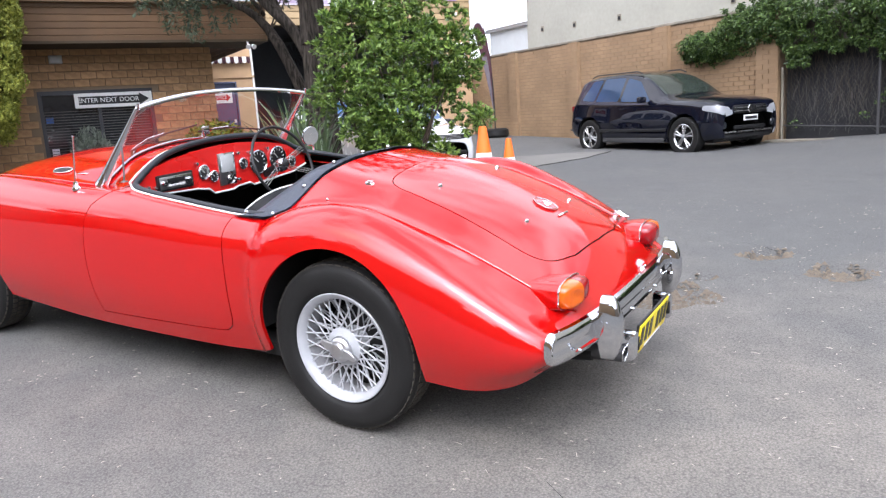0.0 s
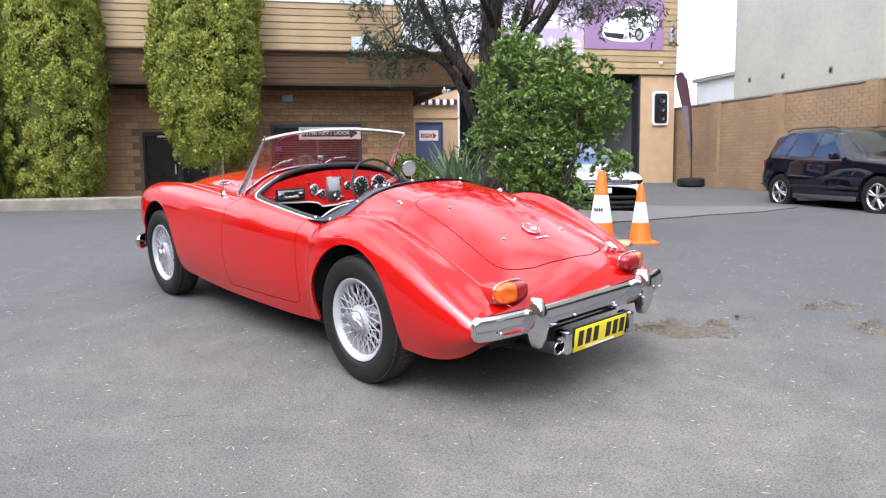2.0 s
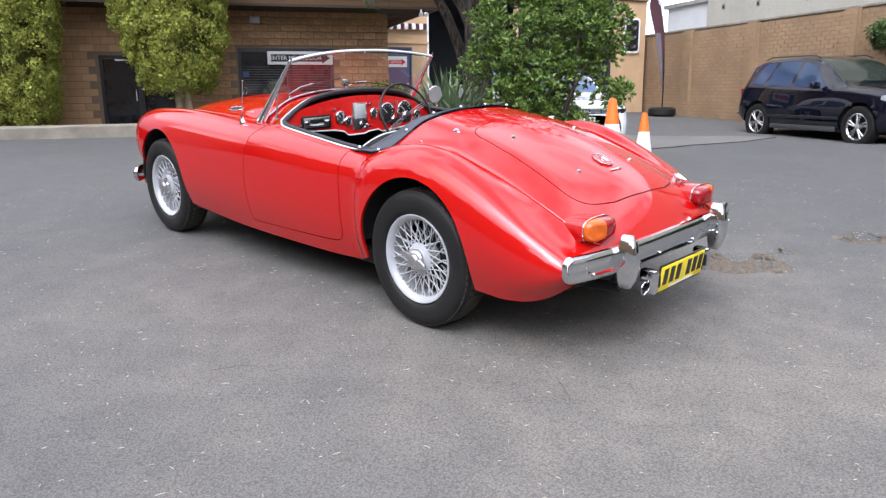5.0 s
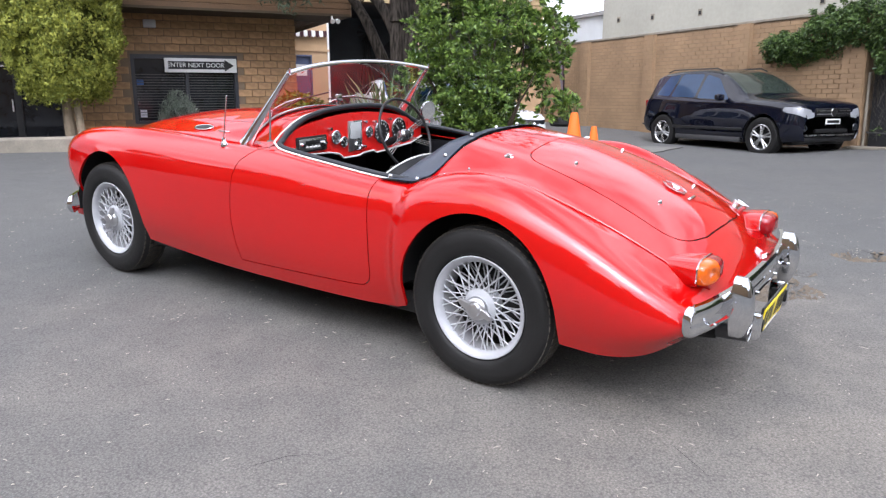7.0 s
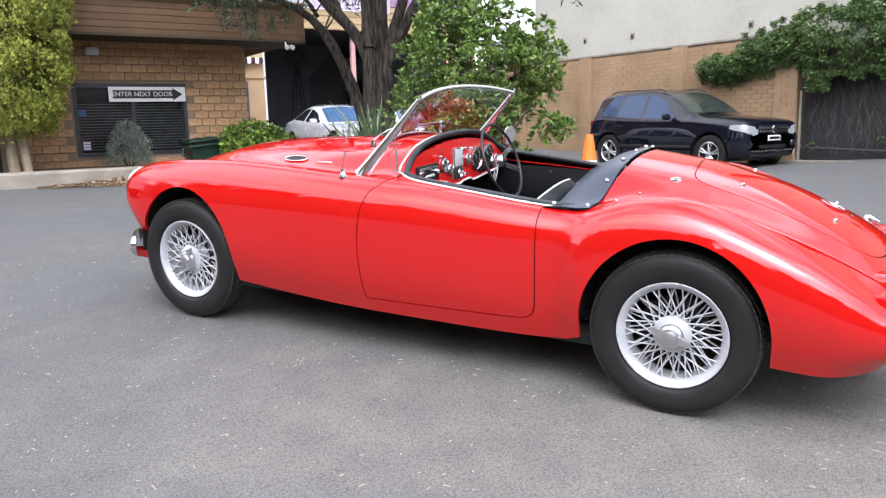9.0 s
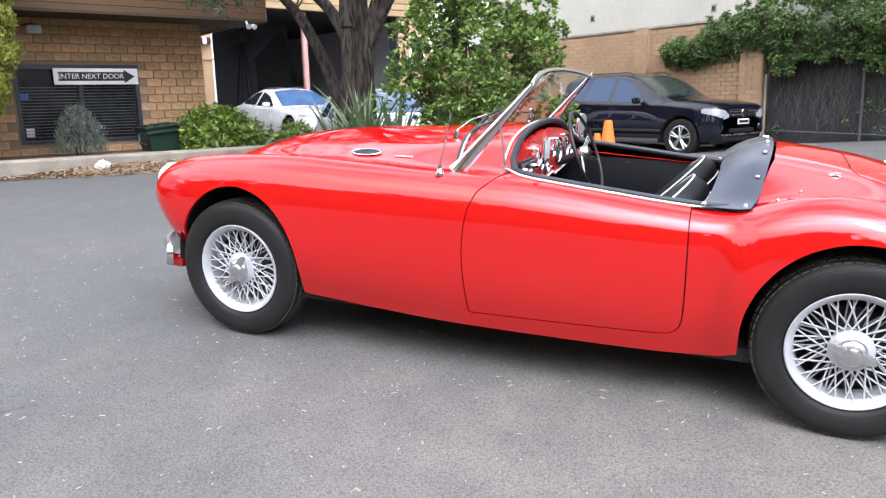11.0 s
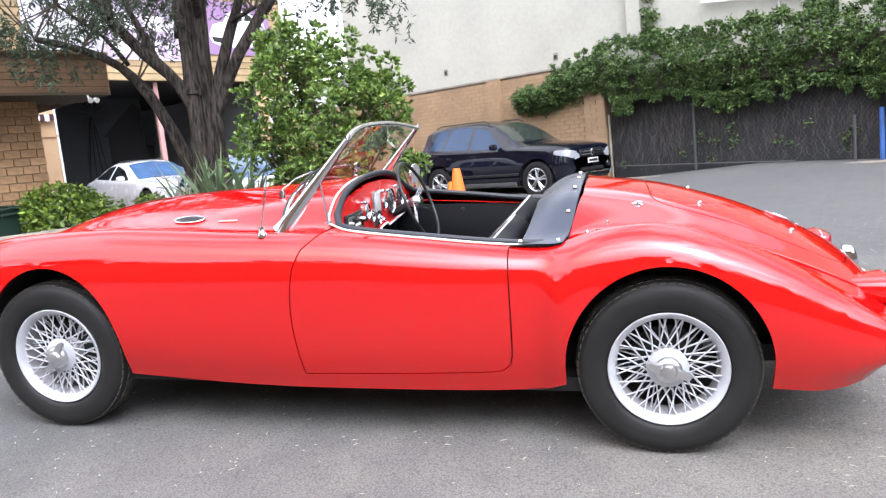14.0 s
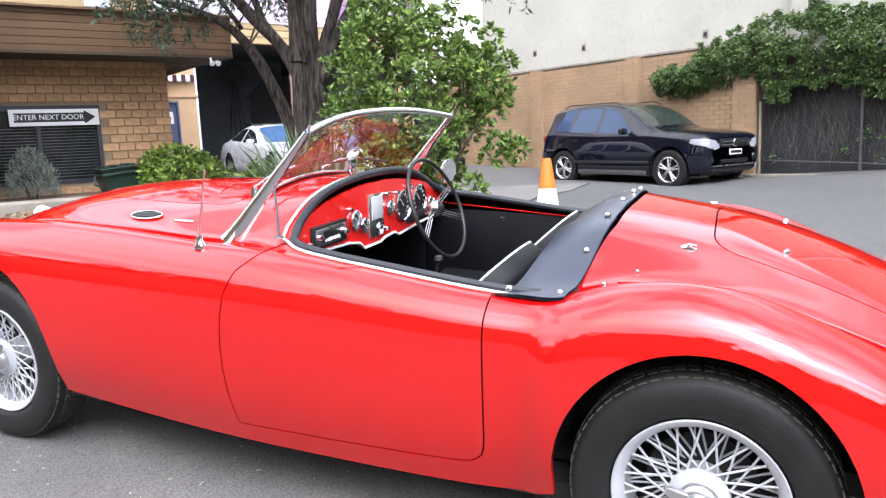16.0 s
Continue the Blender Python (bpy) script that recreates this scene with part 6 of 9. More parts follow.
pane = part("windscreen_pane", s, SCREEN_GLASS, screen, "clear windscreen glass", fix=False)
pane.visible_shadow = False
for y0, y1 in ((-0.36, 0.02), (0.06, 0.42)):
    s = Shape()
    pv = Vector((-1.53, y0 + 0.08, top_z(-1.53, y0 + 0.08) + 0.03))
    t0, t1 = y0 / 0.55, y1 / 0.55
    mid_ = ws_bottom((t0 + t1) / 2).lerp(ws_top((t0 + t1) / 2), 0.2) + Vector((-0.014, 0, 0.01))
    s.tube([pv, pv.lerp(mid_, 0.5) + Vector((0, 0, 0.012)), mid_], 0.0038, seg=6)
    s.lathe([(0.0, 0.03), (0.012, 0.028), (0.014, 0.0)], seg=12, axis="z", at=pv - Vector((0, 0, 0.03)))
    wiper = part("wiper", s, CHROME, roadster)
    s = Shape()
    s.tube([ws_bottom(t).lerp(ws_top(t), 0.12 + 0.16 * k) + Vector((-0.012, 0, 0.006)) for k, t in ((0, t0), (0.5, (t0 + t1) / 2), (1, t1))], 0.004, seg=6)
    part("wiper_blade", s, BLACK, wiper)
s = Shape()
s.box((0.016, 0.042, 0.040), (-1.268, -0.06, 0.985), 0.007)
s.tube([(-1.274, -0.06, 0.98), (-1.285, -0.06, 0.915)], 0.008, seg=8)
part("rear_view_mirror", s, CHROME, roadster)
mm = Matrix.Translation((-1.18, 0.585, 0.885)) @ Matrix.Rotation(radians(-12), 4, "Z") @ Matrix.Rotation(radians(6), 4, "Y")
s = Shape()
s.lathe([(0.050, 0.0), (0.054, -0.002), (0.053, -0.010), (0.035, -0.026), (0.0, -0.032)], seg=28, axis="x", turn=mm.to_3x3(), at=mm.translation)
s.tube([mm @ Vector((-0.02, 0, -0.02)), Vector((-1.195, 0.615, 0.835)), Vector((-1.195, 0.62, 0.785))], 0.006, seg=8)
wing_mirror = part("wing_mirror", s, CHROME, roadster, "round chrome wing mirror")
s = Shape()
s.lathe([(0.0, 0.001), (0.0495, 0.001), (0.0495, -0.001)], seg=28, axis="x", turn=mm.to_3x3(), at=mm.translation)
part("mirror_glass", s, plain("mirror_silver", (0.9, 0.9, 0.9), rough=0.02, metal=1.0, vary=0, rough_vary=0), wing_mirror)

# ---- cockpit ----
right_side = [p for p in COCKPIT_HALF if p[0] < -0.45]


def dense(pts, n):
    pts = np.array(pts, float)
    d = np.r_[0, np.cumsum(np.linalg.norm(np.diff(pts, axis=0), axis=1))]
    t = np.linspace(0, d[-1], n)
    return np.stack([np.interp(t, d, pts[:, k]) for k in range(pts.shape[1])], 1)


half_d = dense([(x, y) for x, y in right_side] + [(-0.42, 0.578)], 46)
half_d[:, 1] = np.convolve(np.pad(half_d[:, 1], 2, "edge"), np.ones(5) / 5, "valid")
loop = [(x, -y) for x, y in half_d[::-1]] + [(x, y) for x, y in half_d[1:]]
s = Shape()
s.tube([(x + (0.012 if x < -1.19 else 0), y * 0.985, top_z(x, y) + 0.004) for x, y in loop], [0.0135 if x < -1.1 else 0.013 for x, y in loop], seg=10)
pad = part("cockpit_padding", s, VINYL_PAD, roadster, "padded black vinyl cockpit rim")
s = Shape()
s.tube([(x - (0.018 if x < -1.19 else 0), y * 1.02, top_z(x, min(max(y * 1.02, -0.63), 0.63)) + 0.004) for x, y in loop], 0.0045, seg=6)
part("rim_bead", s, PIPING, pad)

tub = Shape()
tub.box((1.15, 1.10, 0.02), (-0.90, 0, 0.285), 0.0)
tub.box((0.40, 1.0, 0.02), (-1.55, 0, 0.36), 0.0, Matrix.Rotation(radians(-25), 3, "Y"))
tub.box((0.02, 1.14, 0.42), (-1.66, 0, 0.53), 0.0)
tub.box((0.02, 1.14, 0.46), (-0.36, 0, 0.52), 0.0, Matrix.Rotation(radians(8), 3, "Y"))
part("cockpit_floor", tub, CARPET, roadster, "black carpeted cockpit floor")
for sgn in (-1, 1):
    s = Shape()
    s.box((0.92, 0.02, 0.42), (-0.92, sgn * 0.605, 0.51), 0.006)
    s.box((0.50, 0.02, 0.42), (-1.55, sgn * 0.575, 0.51), 0.006)
    panel = part("door_trim_panel", s, VINYL, roadster)
    for x in (-1.26, -0.94, -0.63):
        q = Shape()
        q.lathe([(0.0, -sgn * 0.016), (0.010, -sgn * 0.014), (0.012, -sgn * 0.009)], seg=12, axis="y", at=(x, sgn * 0.605, 0.69))
        part("trim_button", q, CHROME, panel)
    q = Shape()
    q.tube([(-1.36, sgn * 0.590, 0.757), (-0.47, sgn * 0.590, 0.708)], 0.0026, seg=6)
    part("red_piping", q, RED_DASH, panel)
s = Shape()
rings = []
for x, w, h in ((-1.62, 0.17, 0.36), (-1.2, 0.14, 0.25), (-0.6, 0.12, 0.20), (-0.37, 0.12, 0.19)):
    rings.append([(x, w * c, 0.29 + h * k) for c, k in ((-1, 0), (-0.95, 0.6), (-0.7, 0.93), (0, 1), (0.7, 0.93), (0.95, 0.6), (1, 0))])
s.loft(rings)
part("transmission_tunnel", s, CARPET, roadster)
s = Shape()
s.tube([(-1.0, 0.0, 0.52), (-0.97, 0.0, 0.63)], 0.006, seg=8)
s.lathe([(0.0, 0.022), (0.014, 0.018), (0.018, 0.006), (0.010, -0.006)], seg=16, axis="z", at=(-0.968, 0, 0.64))
part("gear_lever", s, BLACK, roadster)


def make_seat(y):
    s = Shape()
    rings = []
    for t in np.linspace(0, 1, 9):
        x = -1.10 + 0.46 * t
        hw = 0.205 * (1 - 0.25 * (1 - t) ** 4)
        crown = 0.52 - 0.03 * t
        rings.append([(x, y + hw * c, 0.30 + (crown - 0.30) * k) for c, k in ((-1, 0), (-1.02, 0.5), (-0.92, 0.9), (-0.5, 1.0), (0, 0.97), (0.5, 1.0), (0.92, 0.9), (1.02, 0.5), (1, 0))])
    s.loft(rings, closed=True, caps=True)
    seat = part("seat", s, VINYL, roadster, "black vinyl bucket seat with white piping", smooth=60)
    s = Shape()
    outline = []
    for t in np.linspace(0, 1, 21):
        a = math.pi * t
        outline.append((0.215 * math.copysign(abs(math.cos(a)) ** 0.8, math.cos(a)), 0.14 + 0.265 * math.sin(a) ** 0.7))
    outline = [(0.19, -0.10)] + outline + [(-0.19, -0.10)]
    lean = Matrix.Translation((-0.80, y, 0.475)) @ Matrix.Rotation(radians(45), 4, "Y")
    rows = []
    for d, k in ((-0.055, 0.86), (-0.045, 0.97), (0.0, 1.0), (0.035, 0.97), (0.045, 0.86)):
        rows.append([lean @ Vector((d, a * k, b * k)) for a, b in outline])
    s.loft(rows, closed=True, caps=True)
    part("backrest", s, VINYL, seat, smooth=60)
    s = Shape()
    s.tube([lean @ Vector((-0.050, a * 0.96, b * 0.965)) for a, b in outline[1:-1]], 0.0035, seg=6)
    s.tube([lean @ Vector((0.040, a * 0.96, b * 0.965)) for a, b in outline[1:-1]], 0.003, seg=6)
    part("seat_piping", s, PIPING, seat)


make_seat(-0.285)
make_seat(0.285)

# tonneau over the stowed hood
s = Shape()
rows = []
for u in np.linspace(-1, 1, 41):
    a = abs(u)
    y = 0.615 * u
    xr, xf = -0.29 - 0.06 * a**2.4, -0.468 - 0.069 * a**5
    row = []
    for v in np.linspace(0, 1, 9):
        x = xf + (xr - xf) * v
        dip = 0.020 * math.sin(math.pi * min(v * 1.4, 1)) * (1 - a**3) * 0 + 0.004 * math.sin(14 * u + 5 * v) * (1 - v * 0.7) * (1 - a**4)
        row.append((x, y, top_z(x, y) + 0.008 - 0.092 * (1 - v) ** 1.3 * (1 - a**3.0) + 0.010 * math.sin(math.pi * v) + dip))
    rows.append(row)
s.loft(rows)
s.loft([[(x, y, z - 0.007) for x, y, z in row] for row in rows])
tonneau = part("hood_cover", s, COVER, roadster, "black vinyl cover over the stowed hood", smooth=60, fix=True)
for u in (-0.97, -0.72, -0.45, -0.15, 0.15, 0.45, 0.72, 0.97):
    a = abs(u)
    x, y = -0.29 - 0.06 * a**2.4 - 0.022, 0.60 * u
    q = Shape()
    z = top_z(x, y) + 0.010
    q.lathe([(0.0, 0.007), (0.006, 0.006), (0.0095, 0.001), (0.0095, -0.004)], seg=12, axis="z", at=(x, y, z))
    part("press_stud", q, CHROME, tonneau)
for sgn in (-1, 1):
    q = Shape()
    q.lathe([(0.0, 0.009), (0.007, 0.008), (0.011, 0.001), (0.011, -0.004)], seg=12, axis="z", at=(-0.50, sgn * 0.585, top_z(-0.50, 0.585) + 0.010))
    part("press_stud", q, CHROME, tonneau)

# ---- dashboard ----
DASH_X = -1.212
top_edge = [(y, 0.912 - 0.30 * y * y - 0.16 * max(abs(y) - 0.42, 0)) for y in np.linspace(-0.555, 0.555, 25)]
low_edge = [(0.555, 0.742), (0.45, 0.712), (0.16, 0.690), (0.13, 0.705), (0.05, 0.700), (0.02, 0.690), (-0.10, 0.690), (-0.13, 0.715), (-0.20, 0.728), (-0.45, 0.742), (-0.555, 0.762)]
s = Shape()
s.prism([(y, z) for y, z in top_edge + low_edge], 0.02, Matrix(((0, 1, 0, DASH_X - 0.02), (1, 0, 0, 0), (0, 0, 1, 0), (0, 0, 0, 1))), bevel=0.0)
dash = part("dashboard", s, RED_DASH, roadster, "red painted metal dashboard with round dials")
s = Shape()
s.tube([(DASH_X + 0.003, y, z) for y, z in low_edge], 0.005, seg=6)
part("dash_bead", s, PIPING, dash)


def dial(y, z, r, face=DIAL, ticks=11):
    s = Shape()
    s.lathe([(r, 0.0), (r * 1.13, 0.002), (r * 1.16, 0.010), (r * 1.05, 0.013), (r, 0.008)], seg=32, axis="x", at=(DASH_X, y, z))
    d = part("dial", s, CHROME, dash)
    s = Shape()
    s.lathe([(0.0, 0.005), (r * 1.02, 0.005), (r * 1.02, 0.0)], seg=32, axis="x", at=(DASH_X, y, z))
    part("dial_face", s, face, d)
    s = Shape()
    for k in range(ticks):
        a = radians(-40 + 260 * k / (ticks - 1))
        s.tube([(DASH_X + 0.0065, y + r * 0.72 * math.cos(a), z + r * 0.72 * math.sin(a)), (DASH_X + 0.0065, y + r * 0.92 * math.cos(a), z + r * 0.92 * math.sin(a))], 0.0018, seg=4)
    part("dial_marks", s, PIPING, d)
    s = Shape()
    s.tube([(DASH_X + 0.0085, y, z), (DASH_X + 0.0085, y - r * 0.5, z + r * 0.55)], 0.0018, seg=5)
    part("needle", s, PIPING, d)


dial(0.340, 0.800, 0.054)
dial(0.198, 0.797, 0.054)
dial(0.095, 0.805, 0.025)
dial(0.445, 0.770, 0.025)
s = Shape()
s.box((0.010, 0.105, 0.155), (DASH_X + 0.004, -0.012, 0.795), 0.004)
spk = part("speaker_panel", s, CHROME_DULL, dash)
s = Shape()
s.box((0.006, 0.080, 0.085), (DASH_X + 0.010, -0.012, 0.822), 0.003)
part("speaker_grille", s, plain("grey_grille", (0.45, 0.46, 0.46), rough=0.5), spk)
dial(0.005, 0.742, 0.020)
dial(-0.098, 0.772, 0.024)
dial(-0.155, 0.800, 0.030, face=CHROME_DULL)
s = Shape()
s.box((0.018, 0.196, 0.074), (DASH_X + 0.006, -0.325, 0.785), 0.005)
radio = part("radio", s, BLACK, dash, "black car radio with chrome knobs")
s = Shape()
s.box((0.008, 0.178, 0.056), (DASH_X + 0.013, -0.325, 0.785), 0.003)
part("radio_face", s, CHROME_DULL, radio)
s = Shape()
s.box((0.004, 0.098, 0.020), (DASH_X + 0.0165, -0.325, 0.793), 0.001)
part("tuning_scale", s, DIAL, radio)
for k in range(5):
    s = Shape()
    s.box((0.008, 0.014, 0.009), (DASH_X + 0.017, -0.325 + 0.019 * (k - 2), 0.771), 0.002)
    part("push_button", s, PIPING, radio)
for dy in (-0.072, 0.072):
    s = Shape()
    s.lathe([(0.0, 0.022), (0.010, 0.020), (0.012, 0.0)], seg=14, axis="x", at=(DASH_X + 0.014, -0.325 + dy, 0.785))
    part("radio_knob", s, CHROME, radio)
for y, z in ((-0.475, 0.778), (-0.515, 0.783), (-0.44, 0.772), (0.135, 0.855), (0.06, 0.862), (-0.20, 0.845), (0.26, 0.86), (0.05, 0.735)):
    s = Shape()
    s.lathe([(0.0, 0.024), (0.008, 0.022), (0.009, 0.010), (0.004, 0.008), (0.005, 0.0)], seg=12, axis="x", at=(DASH_X, y, z))
    part("dash_knob", s, CHROME, dash)

# ---- steering wheel ----
SW = Matrix.Translation((-1.082, 0.25, 0.785)) @ Matrix.Rotation(radians(-22), 4, "Y")
s = Shape()
s.tube([SW @ Vector((0, 0.197 * math.cos(a), 0.197 * math.sin(a))) for a in np.linspace(0, 2 * math.pi, 48, endpoint=False)], 0.0078, seg=10, closed=True)
steering = part("steering_wheel", s, BLACK, roadster, "thin-rimmed black steering wheel with chrome wire spokes")
for base in (20, 206, 338):
    s = Shape()
    for k in (-1.2, 0.0, 1.2):
        a = radians(base)
        n = Vector((0, -math.sin(a), math.cos(a)))
        d = Vector((0, math.cos(a), math.sin(a)))
        s.tube([SW @ (Vector((-0.02, 0, 0)) + n * 0.008 * k + d * 0.03), SW @ (n * 0.010 * k + d * 0.195)], 0.0022, seg=6)
    part("wheel_spokes", s, CHROME_DULL, steering)
s = Shape()
s.lathe([(0.0, 0.018), (0.024, 0.014), (0.033, 0.0), (0.033, -0.03), (0.02, -0.05)], seg=24, axis="x", turn=SW.to_3x3(), at=SW.translation)
part("horn_push", s, CHROME_DULL, steering)
s = Shape()
s.lathe([(0.0, 0.0215), (0.019, 0.0195), (0.023, 0.0165)], seg=20, axis="x", turn=SW.to_3x3(), at=SW.translation)
part("horn_badge", s, DIAL, steering)
s = Shape()
s.tube([SW @ Vector((-0.02, 0, 0)), SW @ Vector((-0.35, 0, 0))], 0.02, seg=12)
part("steering_column", s, BLACK, steering)

# ---- cones, flag ----
def make_cone(h, at, label, tilt=0):
    c = thing("traffic_cone", label, "traffic cone", at, group="traffic cones")
    k = h / 0.70
    b = Shape()
    b.box((0.36 * k, 0.36 * k, 0.03), (0, 0, 0.015), 0.01)
    part("base", b, ORANGE, c)

    def rr(z):
        return 0.135 * k * (1 - z / h) + 0.03 * k * (z / h)

    for nm, z0, z1, m_ in (("lower_body", 0.03, 0.36 * h, ORANGE), ("white_band", 0.36 * h, 0.70 * h, WHITE), ("tip", 0.70 * h, h, ORANGE)):
        s = Shape()
        pr = [(rr(z0), z0), (rr(z1), z1)] if z1 < h else [(rr(z0), z0), (rr(h * 0.97), h * 0.97), (rr(h) * 0.9, h), (0.018 * k, h), (0.015, h - 0.04)]
        s.lathe(pr, seg=28, axis="z")
        part(nm, s, m_, c)
    return c


c1 = make_cone(0.765, pose(-1.47, 3.17, ground_z(-1.47, 3.17), 0, 0, 20), "orange traffic cone with a white band, standing by the bush")
c2 = make_cone(0.65, pose(-1.78, 4.30, ground_z(-1.78, 4.30), 0, 0, 50), "smaller orange traffic cone with a white band")
s = Shape()
for k in range(4):
    s.box((0.014, 0.004, 0.035), ((k - 1.5) * 0.022, -0.092, 0.40), 0.0)
part("lettering_bar", s, BLACK, c1)
s = Shape()
s.box((0.55, 0.40, 0.02), (-0.1, 0.1, 0.03), 0.004, Matrix.Rotation(radians(4), 3, "Y"))
solid("plywood_offcut", s, plain("raw_plywood", (0.45, 0.33, 0.20), rough=0.8, vary=0.2), "piece of raw plywood lying by the cones", "board", pose(-1.75, 3.75, ground_z(-1.75, 3.75), 0, 0, 30))

flag = thing("feather_flag", "maroon feather banner on a pole in a round rubber base", "flag", pose(-7.83, 15.84, ground_z(-7.83, 15.84), 0, 0, 27))
s = Shape()
s.lathe([(0.0, 0.0), (0.33, 0.0), (0.37, 0.06), (0.36, 0.20), (0.30, 0.24), (0.12, 0.24), (0.0, 0.20)], seg=28, axis="z")
part("base", s, TYRE, flag)
pole = [Vector((0, 0, 0.2)), Vector((0.0, 0, 1.2)), Vector((-0.05, 0, 2.2)), Vector((-0.18, 0, 2.95)), Vector((-0.32, 0, 3.15)), Vector((-0.46, 0, 3.08)), Vector((-0.52, 0, 2.9))]
s = Shape()
s.tube(pole, [0.018, 0.016, 0.013, 0.01, 0.009, 0.008, 0.007], seg=8)
part("pole", s, BLACK, flag)
edge_r = [(0.0, 0.75), (0.0, 1.3), (-0.02, 1.8), (-0.05, 2.2), (-0.10, 2.6), (-0.18, 2.90), (-0.27, 3.06), (-0.34, 3.12)]
edge_l = [(-0.03, 0.74), (-0.12, 1.3), (-0.21, 1.8), (-0.29, 2.2), (-0.38, 2.55), (-0.44, 2.80), (-0.46, 2.95), (-0.43, 3.06)]
s = Shape()
s.loft([[(a[0] + (b[0] - a[0]) * u, 0.03 * math.sin(3 * u + 2 * a[1]), a[1] + (b[1] - a[1]) * u) for u in np.linspace(0, 1, 7)] for a, b in zip(edge_r, edge_l)])
cloth = part("cloth", s, MAROON, flag)
s = Shape()
s.loft([[(a[0] + (b[0] - a[0]) * u, -0.012 + 0.03 * math.sin(3 * u + 2 * a[1]), a[1] + (b[1] - a[1]) * u) for u in np.linspace(0.35, 0.98, 5)] for a, b in list(zip(edge_r, edge_l))[:4]])
part("grey_panel", s, GREY_CLOTH, cloth)


# ---- parked vehicles ----
def skin_of(full):
    m, n, _ = full.shape
    a, b = np.meshgrid(np.arange(m - 1), np.arange(n - 1), indexing="ij")
    q = np.stack([a * n + b, (a + 1) * n + b, (a + 1) * n + b + 1, a * n + b + 1], -1).reshape(-1, 4)
    nr = np.cross(np.gradient(full, axis=0), np.gradient(full, axis=1))
    nr = (nr / (np.linalg.norm(nr, axis=-1, keepdims=True) + 1e-9)).reshape(-1, 3)
    if nr[m // 2 * n + n // 2][2] < 0:
        nr = -nr
    return full.reshape(-1, 3), q, nr


def make_vehicle(name, label, at, T, paint, glass_m, wheel_r, axles, track, group="", windows=(), screen_x=(), rear_x=(), ride=0.0, detail=None, front_cuts=(), screen_m=None):
    """A closed car from its tables; x towards its tail."""
    global SKIN, QUADS, NORMAL
    keep = SKIN, QUADS, NORMAL
    car = thing(name, label, "car", at, group=group)
    xs = np.unique(np.round(np.concatenate([np.linspace(T["x"][0], T["x"][0] + 0.4, 44), np.linspace(T["x"][0] + 0.4, T["x"][1], 120)]), 4))
    rows = []
    for x in xs:
        zr, wr, zb, wb, ws, z0 = (float(curve_at(T[k], x)) for k in ("roof_z", "roof_w", "belt_z", "belt_w", "side_w", "sill_z"))
        zs = z0 + 0.55 * (zb - z0)
        P = np.array([(ws - 0.07, z0), (ws - 0.01, z0 + 0.10), (ws, zs), (wb + 0.3 * (ws - wb), zb - 0.03), (wb, zb + 0.01), (wb + (wr - wb) * 0.5 + 0.012, zb + (zr - zb) * 0.5), (wr + 0.03, zr - 0.05 * min(1, (zr - zb) * 4 + 0.2)), (wr - 0.05, zr - 0.008), (wr * 0.5, zr + 0.018), (0, zr + 0.028)])
        t = np.r_[0, np.cumsum(np.linalg.norm(np.diff(P, axis=0), axis=1) + 0.012)]
        seg = []
        for i, n in enumerate((3, 5, 5, 2, 7, 7, 4, 5, 5)):
            seg.append(np.linspace(t[i], t[i + 1], n, endpoint=False))
        u = np.concatenate(seg + [t[-1:]])
        rows.append(np.stack([np.interp(u, t, P[:, 0]), np.interp(u, t, P[:, 1])], 1))
    H = np.array(rows)
    ns = H.shape[1]
    full = np.zeros((len(xs), 2 * ns - 1, 3))
    full[:, :, 0] = xs[:, None]
    full[:, :ns, 1], full[:, :ns, 2] = -H[:, :, 0], H[:, :, 1]
    full[:, ns:, 1], full[:, ns:, 2] = H[:, -2::-1, 0], H[:, -2::-1, 1]
    SKIN, QUADS, NORMAL = skin_of(full)
    arches = [arch(a, wheel_r + 0.0, wheel_r + 0.055, wheel_r + 0.06) for a in axles]
    arches = [(lambda p, f=f: np.where(np.abs(p[:, 1]) > 0.45, f(p), 9.0)) for f in arches]
    cuts = []
    for w in windows:
        f = poly_sdf(w)
        for sg in (-1, 1):
            cuts.append(("side_window", lambda p, f=f, sg=sg: np.where(p[:, 1] * sg > 0.3, f(p[:, 0], p[:, 2]), 9.0)))
    for nm, q in (("windscreen", screen_x), ("rear_window", rear_x)):
        if q:
            f = poly_sdf(q)
            cuts.append((nm, lambda p, f=f: np.where(p[:, 2] > 0.85, f(p[:, 0], p[:, 1]), 9.0)))
    lamps = []
    for nm, q, m_ in front_cuts:
        f = poly_sdf(q)
        for sg in (-1, 1):
            lamps.append((nm, m_, lambda p, f=f, sg=sg: np.where((p[:, 0] < T["x"][0] + 0.62) & (p[:, 1] * sg > 0.05), f(p[:, 1] * sg, p[:, 2]), 9.0)))
    shell = skin_part("body", [], [c for _, _, c in lamps] + arches + [c for _, c in cuts], car, paint, 0.006, 0.02)
    for nm, c in cuts:
        skin_part(nm, [c], [], car, (screen_m or WSCREEN) if nm == "windscreen" else glass_m, -0.004, 0.006)
    for nm, m_, c in lamps:
        skin_part(nm, [c], arches, car, m_, -0.003, 0.006)
    pts_, faces_, nr_ = carve([], arches, 0.0)
    L = Shape()
    L.v, L.f = (pts_ - nr_ * 0.05).tolist(), faces_.tolist()
    part("cabin_lining", L, INSIDE_DARK, shell, fix=False)
    SKIN, QUADS, NORMAL = keep
    u = Shape()
